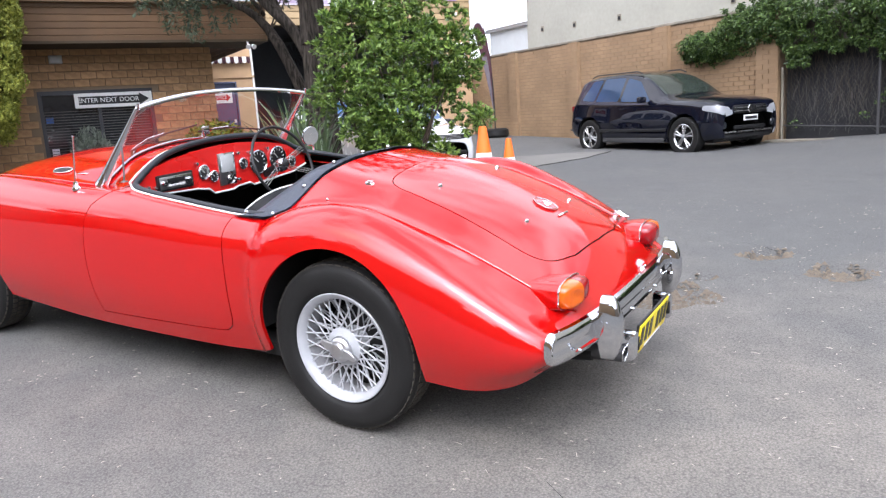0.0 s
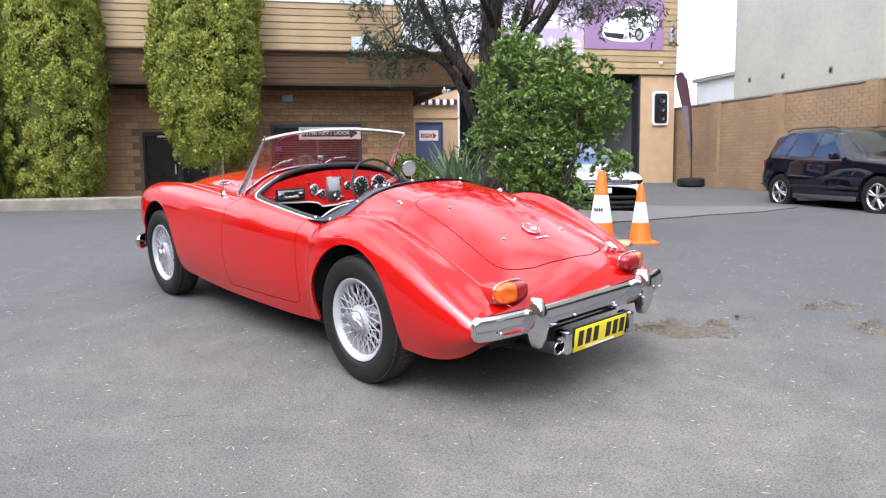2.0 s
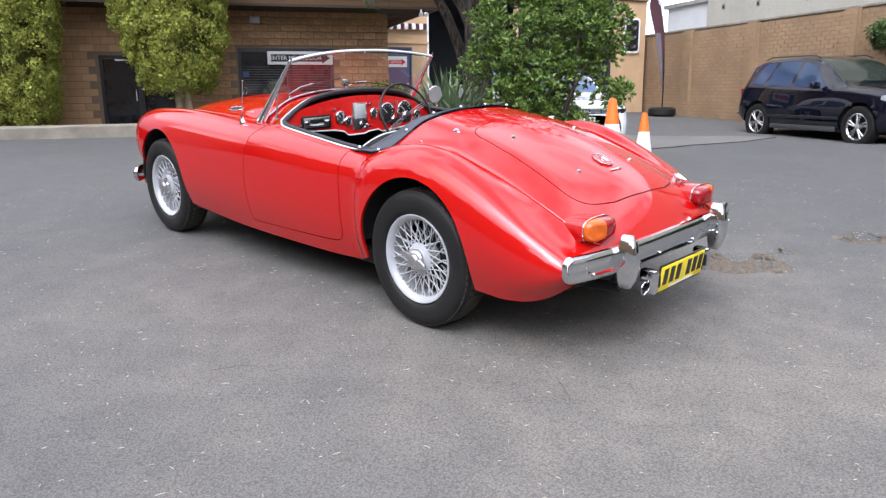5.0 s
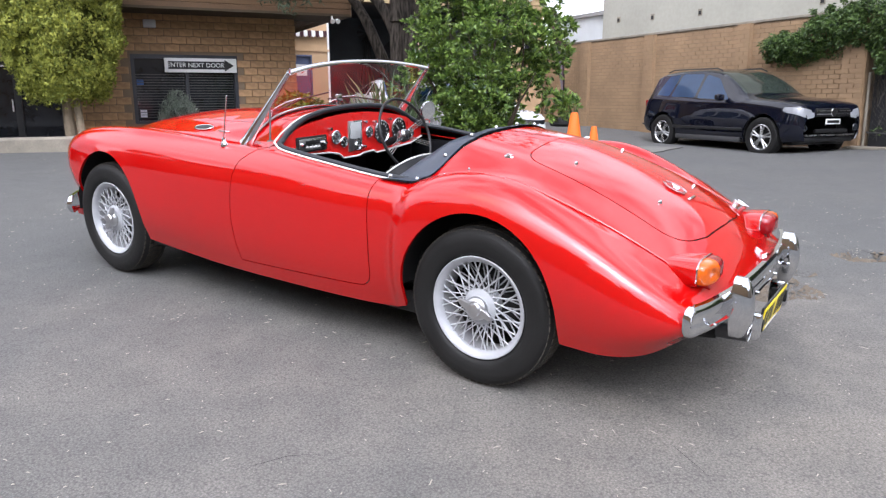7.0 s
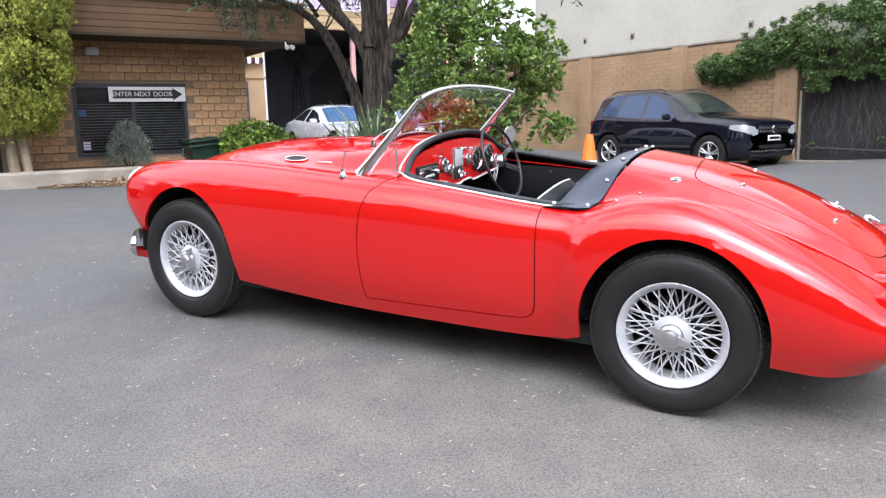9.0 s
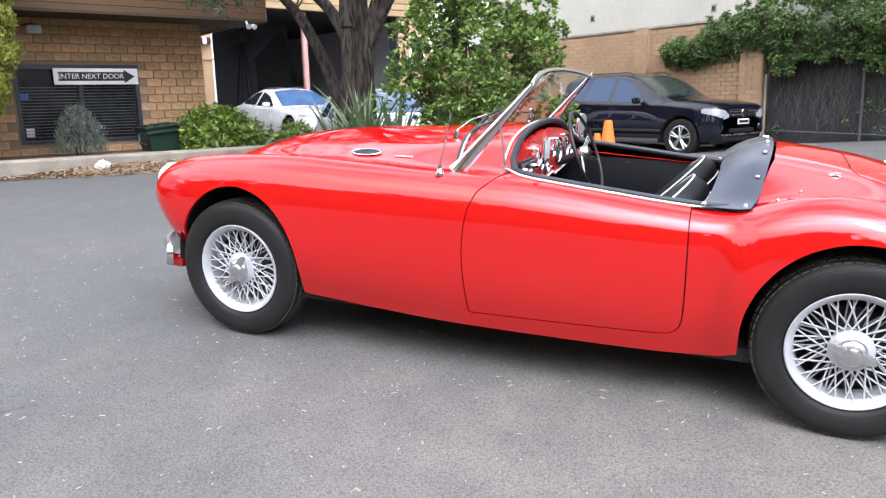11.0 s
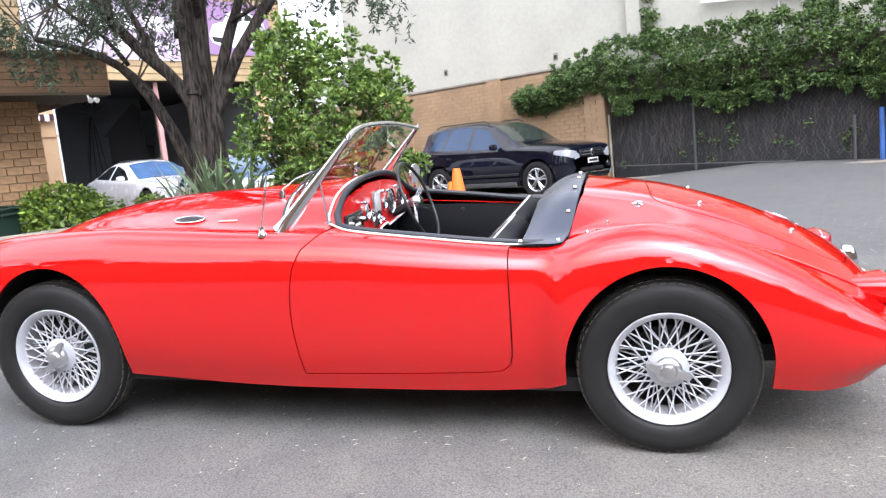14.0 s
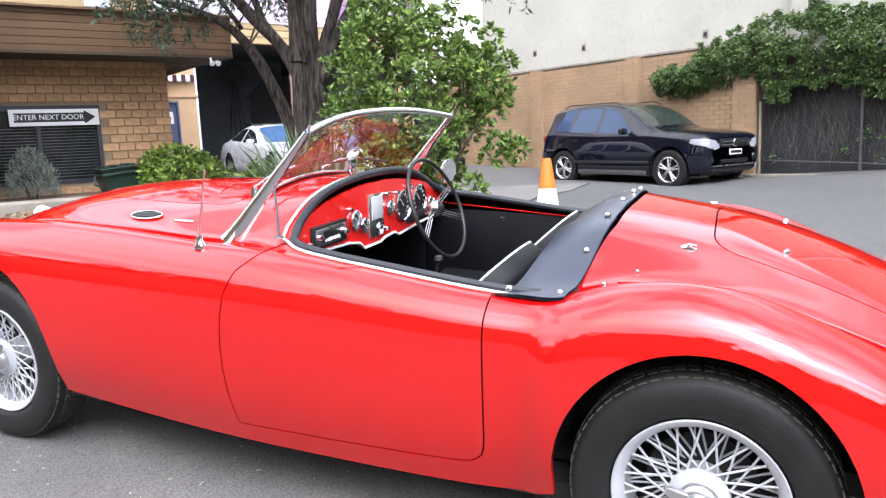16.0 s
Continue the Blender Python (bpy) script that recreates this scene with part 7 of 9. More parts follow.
    u.box((T["x"][1] - T["x"][0] - 0.5, 1.3, 0.12), ((T["x"][1] + T["x"][0]) / 2, 0, 0.30))
    for a in axles:
        for sg in (-1, 1):
            pr = [(a + (wheel_r + 0.08) * math.cos(q), wheel_r + (wheel_r + 0.08) * math.sin(q)) for q in np.linspace(0, math.pi, 11)]
            u.loft([[(x, sg * 0.86, z) for x, z in pr], [(x, sg * 0.55, z) for x, z in pr]])
            u.add([(x, sg * 0.55, z) for x, z in pr], [tuple(range(11))])
    part("underside", u, DARK, car)
    for a in axles:
        for sg in (-1, 1):
            h = Shape()
            h.lathe([(0.0, -0.10), (0.035, -0.10), (0.05, -0.09), (0.05, 0.0), (0.0, 0.0)], seg=18)
            w = part("wheel", h, STEEL, car)
            w.matrix_local = pose(a, sg * track, wheel_r, 0, 11 * a, 0 if sg < 0 else 180)
            ty = Shape()
            R = wheel_r
            ty.lathe([(R * 0.62, 0.09), (R * 0.8, 0.11), (R * 0.96, 0.10), (R, 0.07), (R, -0.07), (R * 0.96, -0.10), (R * 0.8, -0.115), (R * 0.66, -0.10), (R * 0.64, -0.08)], seg=40)
            part("tyre", ty, TYRE, w)
            rm = Shape()
            rm.lathe([(R * 0.63, -0.085), (R * 0.66, -0.095), (R * 0.62, -0.10), (R * 0.57, -0.08), (R * 0.55, 0.06), (R * 0.63, 0.08)], seg=40)
            for k in range(5):
                for off in (-0.16, 0.16):
                    b = 2 * math.pi * k / 5 + off
                    p0, p1 = Vector((0.045 * math.cos(b), -0.088, 0.045 * math.sin(b))), Vector((R * 0.6 * math.cos(b), -0.075, R * 0.6 * math.sin(b)))
                    rm.tube([p0, p1], [0.016, 0.020], seg=6)
            part("rim", rm, CHROME_DULL, w)
            dk = Shape()
            dk.lathe([(0.0, -0.02), (R * 0.56, -0.02), (R * 0.56, 0.02)], seg=24)
            part("brake_disc", dk, DARK, w)
    if detail:
        detail(car)
    return car


SUV_T = {
    "x": (-2.12, 2.25),
    "roof_z": ((-2.12, 0.74), (-2.10, 0.90), (-2.05, 0.96), (-1.95, 1.005), (-1.75, 1.04), (-1.4, 1.075), (-1.08, 1.10), (-0.92, 1.135), (-0.5, 1.40), (-0.15, 1.57), (0.15, 1.635), (0.5, 1.66), (1.0, 1.655), (1.6, 1.62), (1.88, 1.56), (2.02, 1.32), (2.12, 1.08), (2.21, 0.85), (2.25, 0.62)),
    "roof_w": ((-2.12, 0.58), (-2.08, 0.66), (-2.0, 0.70), (-1.3, 0.73), (-0.9, 0.73), (-0.3, 0.66), (0.2, 0.60), (1.0, 0.60), (1.8, 0.57), (2.0, 0.62), (2.15, 0.70), (2.25, 0.66)),
    "belt_z": ((-2.12, 0.66), (-2.08, 0.84), (-2.0, 0.91), (-1.7, 0.955), (-1.3, 0.985), (-0.8, 1.02), (0, 1.03), (1.0, 1.06), (1.7, 1.09), (2.1, 1.0), (2.25, 0.56)),
    "belt_w": ((-2.12, 0.66), (-2.06, 0.74), (-1.95, 0.80), (-1.7, 0.84), (-1.3, 0.86), (-0.8, 0.865), (1.0, 0.865), (1.9, 0.83), (2.15, 0.78), (2.25, 0.72)),
    "side_w": ((-2.12, 0.70), (-2.06, 0.79), (-1.95, 0.855), (-1.75, 0.90), (-1.3, 0.905), (1.3, 0.905), (1.9, 0.885), (2.15, 0.83), (2.25, 0.76)),
    "sill_z": ((-2.12, 0.34), (-1.75, 0.29), (-1.0, 0.27), (1.0, 0.27), (1.7, 0.33), (2.25, 0.42)),
}
for k, row in SUV_T.items():
    if k != "x":
        SUV_T[k] = tuple((1.3 + (x - 1.3) * 0.80 if x > 1.3 else x, v) for x, v in row)
SUV_T["x"] = (-2.12, 2.06)
SUV_WIN = [rounded([(-0.50, 1.06), (-0.10, 1.46), (0.28, 1.555), (0.35, 1.09)], 0.04), rounded([(0.43, 1.10), (0.37, 1.565), (0.98, 1.575), (1.12, 1.12)], 0.04), rounded([(1.19, 1.13), (1.06, 1.57), (1.40, 1.545), (1.60, 1.16)], 0.05)]
NAVY = plain("black_blue_paint", (0.003, 0.004, 0.010), rough=0.4, spec=0.05, coat=1.0, vary=0.1, scale=2)
# dark window glass; its blue stands in for mirrored sky
SKY_TINT = plain("sky_toned_window", (0.012, 0.036, 0.085), rough=0.03, spec=0.5, vary=0.1)
# windscreen whose blue is the reflected sky put into the base colour
SKY_SCREEN = plain("painted_sky_windscreen", (0.055, 0.11, 0.21), rough=0.05, spec=0.7, vary=0.35, scale=3)
WSCREEN = plain("greenish_windscreen", (0.026, 0.034, 0.029), rough=0.03, spec=0.7, vary=0.15)


def suv_detail(car):
    for sg in (-1, 1):
        s = Shape()
        s.box((0.10, 0.20, 0.13), (-0.42, sg * 1.0, 1.10), 0.04)
        part("door_mirror", s, NAVY, car)
        s = Shape()
        s.tube([(-0.05, sg * 0.60, 1.62), (0.1, sg * 0.585, 1.675), (1.35, sg * 0.575, 1.68), (1.52, sg * 0.57, 1.63)], 0.014, seg=8)
        part("roof_rail", s, BLACK, car)
        s = Shape()
        s.box((0.10, 0.10, 0.15), (1.93, sg * 0.77, 0.98), 0.03)
        part("tail_lamp", s, RUBY, car)
        for x in (0.36, 1.05):
            s = Shape()
            s.box((0.17, 0.02, 0.03), (x - 0.10, sg * 0.885, 0.93), 0.008)
            part("door_handle", s, NAVY, car)
        s = Shape()
        s.box((1.9, 0.03, 0.06), (0.0, sg * 0.905, 0.50), 0.012)
        part("side_moulding", s, BLACK, car)
        s = Shape()
        s.box((1.75, 0.04, 0.10), (0.0, sg * 0.875, 0.30), 0.02)
        part("sill_cladding", s, plain("grey_cladding", (0.05, 0.05, 0.052), rough=0.6), car)
        s = Shape()
        s.lathe([(0.0, -0.02), (0.06, -0.015), (0.07, 0.0)], seg=18, axis="x", at=(-2.09, sg * 0.64, 0.55))
        part("fog_lamp", s, PANE_DARK, car)
    s = Shape()
    s.box((0.06, 0.86, 0.15), (-2.105, 0, 0.825), 0.03)
    grille = part("grille", s, BLACK, car)
    for z in (0.795, 0.855):
        s = Shape()
        s.box((0.03, 0.84, 0.016), (-2.13, 0, z), 0.004)
        part("grille_bar", s, CHROME_DULL, grille)
    s = Shape()
    s.lathe([(0.0, -0.012), (0.07, -0.012), (0.075, 0.0)], seg=24, axis="x", at=(-2.14, 0, 0.83))
    part("round_emblem", s, CHROME, grille)
    s = Shape()
    s.box((0.012, 0.37, 0.10), (-2.135, 0, 0.665), 0.003)
    pl = part("number_plate", s, WHITE, car)
    s = Shape()
    s.box((0.006, 0.30, 0.05), (-2.143, 0, 0.665), 0.0)
    part("plate_bar", s, BLACK, pl)
    s = Shape()
    s.box((0.05, 1.22, 0.03), (-2.09, 0, 0.425), 0.012)
    part("bumper_strip", s, CHROME_DULL, car)
    s = Shape()
    s.box((0.06, 0.80, 0.07), (-2.10, 0, 0.50), 0.02)
    part("lower_grille", s, BLACK, car)
    s = Shape()
    s.box((0.05, 1.24, 0.10), (-2.06, 0, 0.35), 0.03)
    part("bumper_skirt", s, BLACK, car)


heading = Matrix.Rotation(radians(-31.6 + 180), 4, "Z")
make_vehicle("parked_suv", "black-blue compact off-roader parked by the brick wall", Matrix.Translation((-2.25, 12.18, 0.0)) @ heading @ Matrix.Diagonal((0.97, 0.93, 0.935, 1)), SUV_T, NAVY, SKY_TINT, 0.368, (-1.375, 1.302), 0.79, "", SUV_WIN, rounded([(-0.80, -0.72), (0.0, -0.58), (0.06, 0), (0.0, 0.58), (-0.80, 0.72), (-0.88, 0)], [0.05, 0.04, 0, 0.04, 0.05, 0]), rounded([(1.78, -0.5), (1.91, -0.58), (1.93, 0), (1.91, 0.58), (1.78, 0.5)], 0.02), 0, suv_detail, [("headlamp", rounded([(0.44, 0.755), (0.68, 0.745), (0.86, 0.83), (0.85, 0.925), (0.66, 0.90), (0.46, 0.855)], 0.03), CLEAR_LENS)])

WHITE_CAR = plain("white_car_paint", (0.74, 0.75, 0.77), rough=0.25, coat=1.0, vary=0.03)
EV_WIN = [[(x, z - 0.03) for x, z in w] for w in SUV_WIN]


def evoque_detail(car):
    s = Shape()
    s.box((0.06, 1.15, 0.10), (-2.10, 0, 0.84), 0.02)
    gr_ = part("grille", s, BLACK, car)
    for z in (0.815, 0.84, 0.865):
        q = Shape()
        q.box((0.02, 1.1, 0.008), (-2.135, 0, z), 0.002)
        part("grille_bar", q, CHROME_DULL, gr_)
    for sg in (-1, 1):
        s = Shape()
        s.box((0.10, 0.20, 0.13), (-0.42, sg * 0.94, 1.10), 0.04)
        part("door_mirror", s, BLACK, car)
    for z, h in ((0.55, 0.06), (0.44, 0.07), (0.35, 0.04)):
        s = Shape()
        s.box((0.06, 1.30, h), (-2.10, 0, z), 0.015)
        part("bumper_grille", s, BLACK, car)
    s = Shape()
    s.box((0.012, 0.40, 0.10), (-2.15, 0, 0.68), 0.002)
    part("number_plate", s, WHITE, car)


SCREEN = rounded([(-0.80, -0.72), (0.0, -0.58), (0.06, 0), (0.0, 0.58), (-0.80, 0.72), (-0.88, 0)], [0.05, 0.04, 0, 0.04, 0.05, 0])
make_vehicle("parked_white_suv", "white compact off-roader parked nose out behind the bush", Matrix.Translation((-6.64, 9.27, ground_z(-6.32, 9.58) - 0.13)) @ Matrix.Rotation(radians(141), 4, "Z") @ Matrix.Diagonal((0.98, 0.98, 0.90, 1)), SUV_T, WHITE_CAR, SKY_TINT, 0.345, (-1.302, 1.302), 0.79, "", EV_WIN, SCREEN, (), 0, evoque_detail, [("headlamp", rounded([(0.50, 0.80), (0.74, 0.80), (0.85, 0.88), (0.54, 0.87)], 0.02), PANE_DARK)], SKY_SCREEN)

COUPE_T = {
    "x": (-2.2, 2.3),
    "roof_z": ((-2.2, 0.50), (-2.15, 0.62), (-1.9, 0.72), (-1.3, 0.82), (-0.9, 0.87), (-0.75, 0.90), (-0.1, 1.22), (0.2, 1.31), (0.6, 1.34), (1.0, 1.29), (1.5, 1.10), (1.8, 0.99), (2.2, 0.93), (2.27, 0.75), (2.3, 0.55)),
    "roof_w": ((-2.2, 0.55), (-2.0, 0.66), (-1.3, 0.72), (-0.8, 0.72), (-0.1, 0.60), (0.5, 0.56), (1.0, 0.56), (1.6, 0.64), (2.2, 0.66), (2.3, 0.6)),
    "belt_z": ((-2.2, 0.46), (-2.0, 0.66), (-1.3, 0.78), (-0.8, 0.84), (0.5, 0.90), (1.5, 0.93), (2.1, 0.86), (2.3, 0.5)),
    "belt_w": ((-2.2, 0.60), (-2.0, 0.76), (-1.3, 0.82), (1.0, 0.83), (1.9, 0.80), (2.3, 0.66)),
    "side_w": ((-2.2, 0.66), (-2.0, 0.80), (-1.4, 0.885), (1.4, 0.895), (2.0, 0.86), (2.3, 0.72)),
    "sill_z": ((-2.2, 0.28), (-1.7, 0.20), (1.7, 0.22), (2.3, 0.34)),
}
COUPE_WIN = [rounded([(-0.45, 0.90), (0.0, 1.15), (0.42, 1.26), (0.50, 0.94)], 0.04), rounded([(0.58, 0.95), (0.50, 1.265), (0.95, 1.23), (1.38, 1.0)], 0.05)]
COUPE_SCREEN = rounded([(-0.72, -0.68), (0.02, -0.54), (0.07, 0), (0.02, 0.54), (-0.72, 0.68), (-0.80, 0)], [0.05, 0.04, 0, 0.04, 0.05, 0])


def coupe_detail(car):
    for sg in (-1, 1):
        s = Shape()
        s.box((0.12, 0.18, 0.11), (-0.40, sg * 0.96, 0.95), 0.04)
        part("door_mirror", s, WHITE_CAR, car)
    s = Shape()
    s.box((0.05, 0.6, 0.14), (-2.17, 0, 0.52), 0.03)
    part("grille", s, BLACK, car)
    s = Shape()
    s.box((0.8, 0.9, 0.02), (0.7, 0, 1.365), 0.008)
    part("sunroof", s, PANE_DARK, car)


def vehicle_on_garage(x, y, deg):
    p = GARAGE @ Vector((x, y, 0))
    return Matrix.Translation((p.x, p.y, ground_z(p.x, p.y))) @ Matrix.Rotation(radians(deg + 180), 4, "Z")


make_vehicle("parked_coupe", "white coupe standing at the garage opening", Matrix.Translation((0, 0, -0.16)) @ vehicle_on_garage(1.72, 0.75, -30), COUPE_T, WHITE_CAR, PANE_DARK, 0.32, (-1.35, 1.35), 0.77, "", COUPE_WIN, COUPE_SCREEN, (), 0, coupe_detail, [("headlamp", rounded([(0.46, 0.60), (0.70, 0.60), (0.82, 0.70), (0.50, 0.67)], 0.02), CLEAR_LENS)], SKY_SCREEN)
truck = thing("box_truck", "pale grey box truck with dark panel seams, parked beyond the conifers", "truck", Matrix.Translation((-10.66, -0.18, 0.37)) @ Matrix.Rotation(radians(77), 4, "Z"))
BOX_GREY = plain("truck_panel", (0.50, 0.54, 0.60), rough=0.35, vary=0.06, scale=2)
part("cargo_box", slab(-5.0, 0.0, 0.0, 2.2, 0.93, 3.7, 0.03), BOX_GREY, truck)
for x in (-0.33, -0.78, -2.2, -3.6):
    part("panel_seam", slab(x - 0.025, x + 0.025, -0.008, 0.012, 0.98, 3.65), DARK, truck)
for z in (0.85, 3.64):
    part("edge_rail", slab(-5.02, 0.02, -0.02, 2.22, z, z + 0.09, 0.01), STEEL, truck)
part("chassis", slab(-5.0, -0.1, 0.25, 1.95, 0.55, 0.84), DARK, truck)
part("mudguard", slab(-1.02, -0.22, 0.02, 0.40, 0.70, 0.80, 0.03), DARK, truck)
part("mudflap", slab(-0.14, -0.03, 0.05, 0.42, 0.45, 0.84, 0.01), BOX_GREY, truck)
for x in (-0.62, -4.0):
    for y, sg in ((0.22, 1), (2.0, -1)):
        s = Shape()
        s.lathe([(0.20, -0.11), (0.24, -0.12), (0.31, -0.12), (0.345, -0.09), (0.345, 0.09), (0.31, 0.12), (0.0, 0.12)], seg=32)
        w = part("wheel", s, TYRE, truck)
        w.matrix_local = pose(x, y, 0.345, 0, 0, 0 if sg > 0 else 180)
        s = Shape()
        s.lathe([(0.0, -0.12), (0.05, -0.12), (0.07, -0.08), (0.17, -0.07), (0.20, -0.11), (0.21, -0.10)], seg=24)
        part("rim", s, STEEL, w)

# bin
b = thing("wheelie_bin", "dark green wheelie bin standing low behind the hedge", "bin", SHOP @ Matrix.Translation((-1.06, 0.75, 0.40)) @ Matrix.Rotation(radians(-5), 4, "Y"))
s = Shape()
s.loft([[(x * k, y * k, z) for x, y in ((-0.25, -0.3), (0.25, -0.3), (0.25, 0.3), (-0.25, 0.3))] for z, k in ((0.0, 0.8), (0.42, 1.0))], closed=True, caps=True)
GREEN_BIN = plain("green_plastic", (0.007, 0.026, 0.017), rough=0.5, vary=0.15)
part("body", s, GREEN_BIN, b)
lid = part("lid", slab(-0.28, 0.28, -0.33, 0.34, 0.425, 0.455, 0.012), GREEN_BIN, b)
for x in (-0.17, 0.0, 0.17):
    part("lid_rib", slab(x - 0.05, x + 0.05, -0.28, 0.28, 0.452, 0.478, 0.011), GREEN_BIN, lid)
part("rim", slab(-0.275, 0.275, 0.30, 0.325, 0.34, 0.38, 0.008), GREEN_BIN, b)
s = Shape()
s.tube([(-0.27, 0.22, 0.37), (-0.36, 0.26, 0.36), (-0.39, 0.30, 0.24), (-0.30, 0.30, 0.20)], 0.016, seg=8)
part("handle", s, GREEN_BIN, b)


# ---- plants ----
def leaves(points, size, aspect, droop=0.0, seed=1, fold=0.25, up=None):
    """Many small folded leaves, each of two triangles."""
    r = np.random.default_rng(seed)
    n = len(points)
    d = r.normal(size=(n, 3))
    d[:, 2] = d[:, 2] * 0.6 - droop
    if up is not None:
        d = d * 0.45 + up
    d /= np.linalg.norm(d, axis=1, keepdims=True)
    q = np.cross(d, r.normal(size=(n, 3)))
    q /= np.linalg.norm(q, axis=1, keepdims=True)
    nn = np.cross(d, q)
    L = size * r.uniform(0.65, 1.35, (n, 1))
    W = L * aspect
    p = np.asarray(points, float)
    v = np.stack([p, p + d * L * 0.5 + q * W + nn * W * fold, p + d * L, p + d * L * 0.5 - q * W + nn * W * fold], 1).reshape(-1, 3)
    me_f = np.arange(4 * n).reshape(n, 4)
    s = Shape()
    s.v, s.f = v.tolist(), me_f.tolist()
    return s


def clumps(centres, radii, per, seed, squash=1.0):
    """Points gathered near the skins of small balls."""
    r = np.random.default_rng(seed)
    out = []
    for c, rad in zip(centres, radii):
        d = r.normal(size=(per, 3))
        d /= np.linalg.norm(d, axis=1, keepdims=True)
        d[:, 2] *= squash
        out.append(np.asarray(c) + d * rad * r.uniform(0.35, 1.0, (per, 1)) ** 0.5)
    return np.concatenate(out)


def branch(s, a, b, r0, r1, bend, n=6, seed=0):
    rr_ = random.Random(seed)
    a, b = Vector(a), Vector(b)
    pts_ = []
    side = Vector((rr_.uniform(-1, 1), rr_.uniform(-1, 1), rr_.uniform(-0.3, 0.3)))
    for k in range(n + 1):
        t = k / n
        pts_.append(a.lerp(b, t) + side * bend * math.sin(math.pi * t) + Vector((rr_.uniform(-1, 1), rr_.uniform(-1, 1), 0)) * bend * 0.15)
    s.tube(pts_, [r0 + (r1 - r0) * k / n for k in range(n + 1)], seg=10)
    return pts_


# broad-leaved bush
BX, BY = -3.02, 4.12
bz = ground_z(BX, BY)
bush = thing("bush", "dense glossy green broad-leaved bush", "bush", Matrix.Translation((BX, BY, bz)))
rb = random.Random(11)
cents, rads = [], []
for k in range(15):
    a = 2.4 * k
    rr_ = rb.uniform(0.25, 1.0)
    tip = Vector((0.80 * rr_ * math.cos(a), 0.78 * rr_ * math.sin(a), rb.uniform(0.9, 2.2) * (1.12 - 0.45 * rr_ * rr_)))
    s = Shape()
    branch(s, (rb.uniform(-0.12, 0.12), rb.uniform(-0.12, 0.12), 0), tip, 0.024, 0.006, 0.14, seed=k)
    part("stem", s, TWIG, bush)
# masses of foliage: the main crown, a bough reaching to one side, a thin skirt and a few upright shoots
for n, (mx, my, mz), (rx, ry, rz), rad in ((120, (-0.10, -0.06, 1.32), (0.70, 0.68, 1.02), (0.10, 0.20)), (32, (0.52, 0.36, 1.42), (0.30, 0.28, 0.55), (0.08, 0.14)), (26, (0.0, 0.0, 0.42), (0.55, 0.5, 0.40), (0.07, 0.13)), (7, (0.76, 0.34, 0.78), (0.18, 0.15, 0.16), (0.07, 0.11))):
    for k in range(n):
        d = Vector((rb.gauss(0, 1), rb.gauss(0, 1), rb.gauss(0, 1))).normalized() * rb.uniform(0.35, 1.0) ** 0.5
        lump = 1 + 0.16 * math.sin(4 * math.atan2(d.y, d.x) + 3 * d.z) + 0.10 * math.sin(7 * d.z + 2 * d.x)
        cents.append((mx + rx * d.x * lump, my + ry * d.y * lump, max(mz + rz * d.z * lump, 0.12)))
        rads.append(rb.uniform(*rad))
for k in range(16):
    a = rb.uniform(0, 2 * math.pi)
    cents.append((0.5 * math.cos(a) - 0.05, 0.5 * math.sin(a), rb.uniform(1.95, 2.2)))
    rads.append(0.07)
r_ = np.random.default_rng(3)
rosette_at, rosette_up = [], []
for c, rad in zip(cents, rads):
    for _ in range(int(8 + 125 * rad)):
        d = r_.normal(size=3) + np.array([0, 0, 0.35])
        d /= np.linalg.norm(d)
        p = np.asarray(c) + d * rad * r_.uniform(0.6, 1.05)
        for _ in range(10):
            rosette_at.append(p + d * r_.uniform(-0.02, 0.012))
            rosette_up.append(d * 0.75)
BUSH_SPRAYS = leaves(np.array(rosette_at), 0.056, 0.20, 0.0, 4, up=np.array(rosette_up))
tagged(part("foliage", BUSH_SPRAYS, BUSH_LEAF, bush, smooth=0, fix=False), kind="stuff")

# the tree with the dark forked trunk
TREE_Z = ground_z(-5.06, 5.30)
tree = thing("forked_tree", "old many-stemmed tree with rough grey-brown bark and drooping foliage", "tree", Matrix.Translation((-5.06, 5.30, TREE_Z)))


def limb(pts, r0, r1, seed, depth=0.0):
    """A tapering limb through points, given by offset and height above the yard's datum."""
    r_ = random.Random(seed)
    d = dense([(x, y + depth * k / (len(pts) - 1), z - TREE_Z) for k, (x, y, z) in enumerate(pts)], 14)
    for _ in range(3):
        d[1:-1] = (d[:-2] + d[1:-1] * 2 + d[2:]) / 4
    s = Shape()
    s.tube([(x + r_.gauss(0, 0.006), y + r_.gauss(0, 0.006), z) for x, y, z in d], [(r0 + (r1 - r0) * k / 13) * r_.uniform(0.93, 1.08) for k in range(14)], seg=14)
    part("limb", s, BARK, tree, smooth=60)
    return [Vector(p) for p in d]


for pts, r0, r1, sd in (([(-0.15, 0.02, TREE_Z - 0.05), (-0.11, 0, 0.85), (-0.12, 0, 1.61), (-0.11, 0, 2.2), (-0.13, -0.01, 2.7)], 0.20, 0.085, 1), ([(0.13, 0, TREE_Z - 0.05), (0.09, 0, 0.85), (0.09, 0.02, 1.61), (0.06, 0.02, 2.16), (0.07, 0.01, 2.75)], 0.18, 0.08, 2)):
    r_ = random.Random(sd)
    d = dense([(x, y, z - TREE_Z) for x, y, z in pts], 16)
    s = Shape()
    s.tube([tuple(p) for p in d], [r0 + (r1 - r0) * (k / 15) ** 0.6 + r_.uniform(-0.006, 0.006) for k in range(16)], seg=18)
    part("trunk", s, BARK, tree, smooth=60)
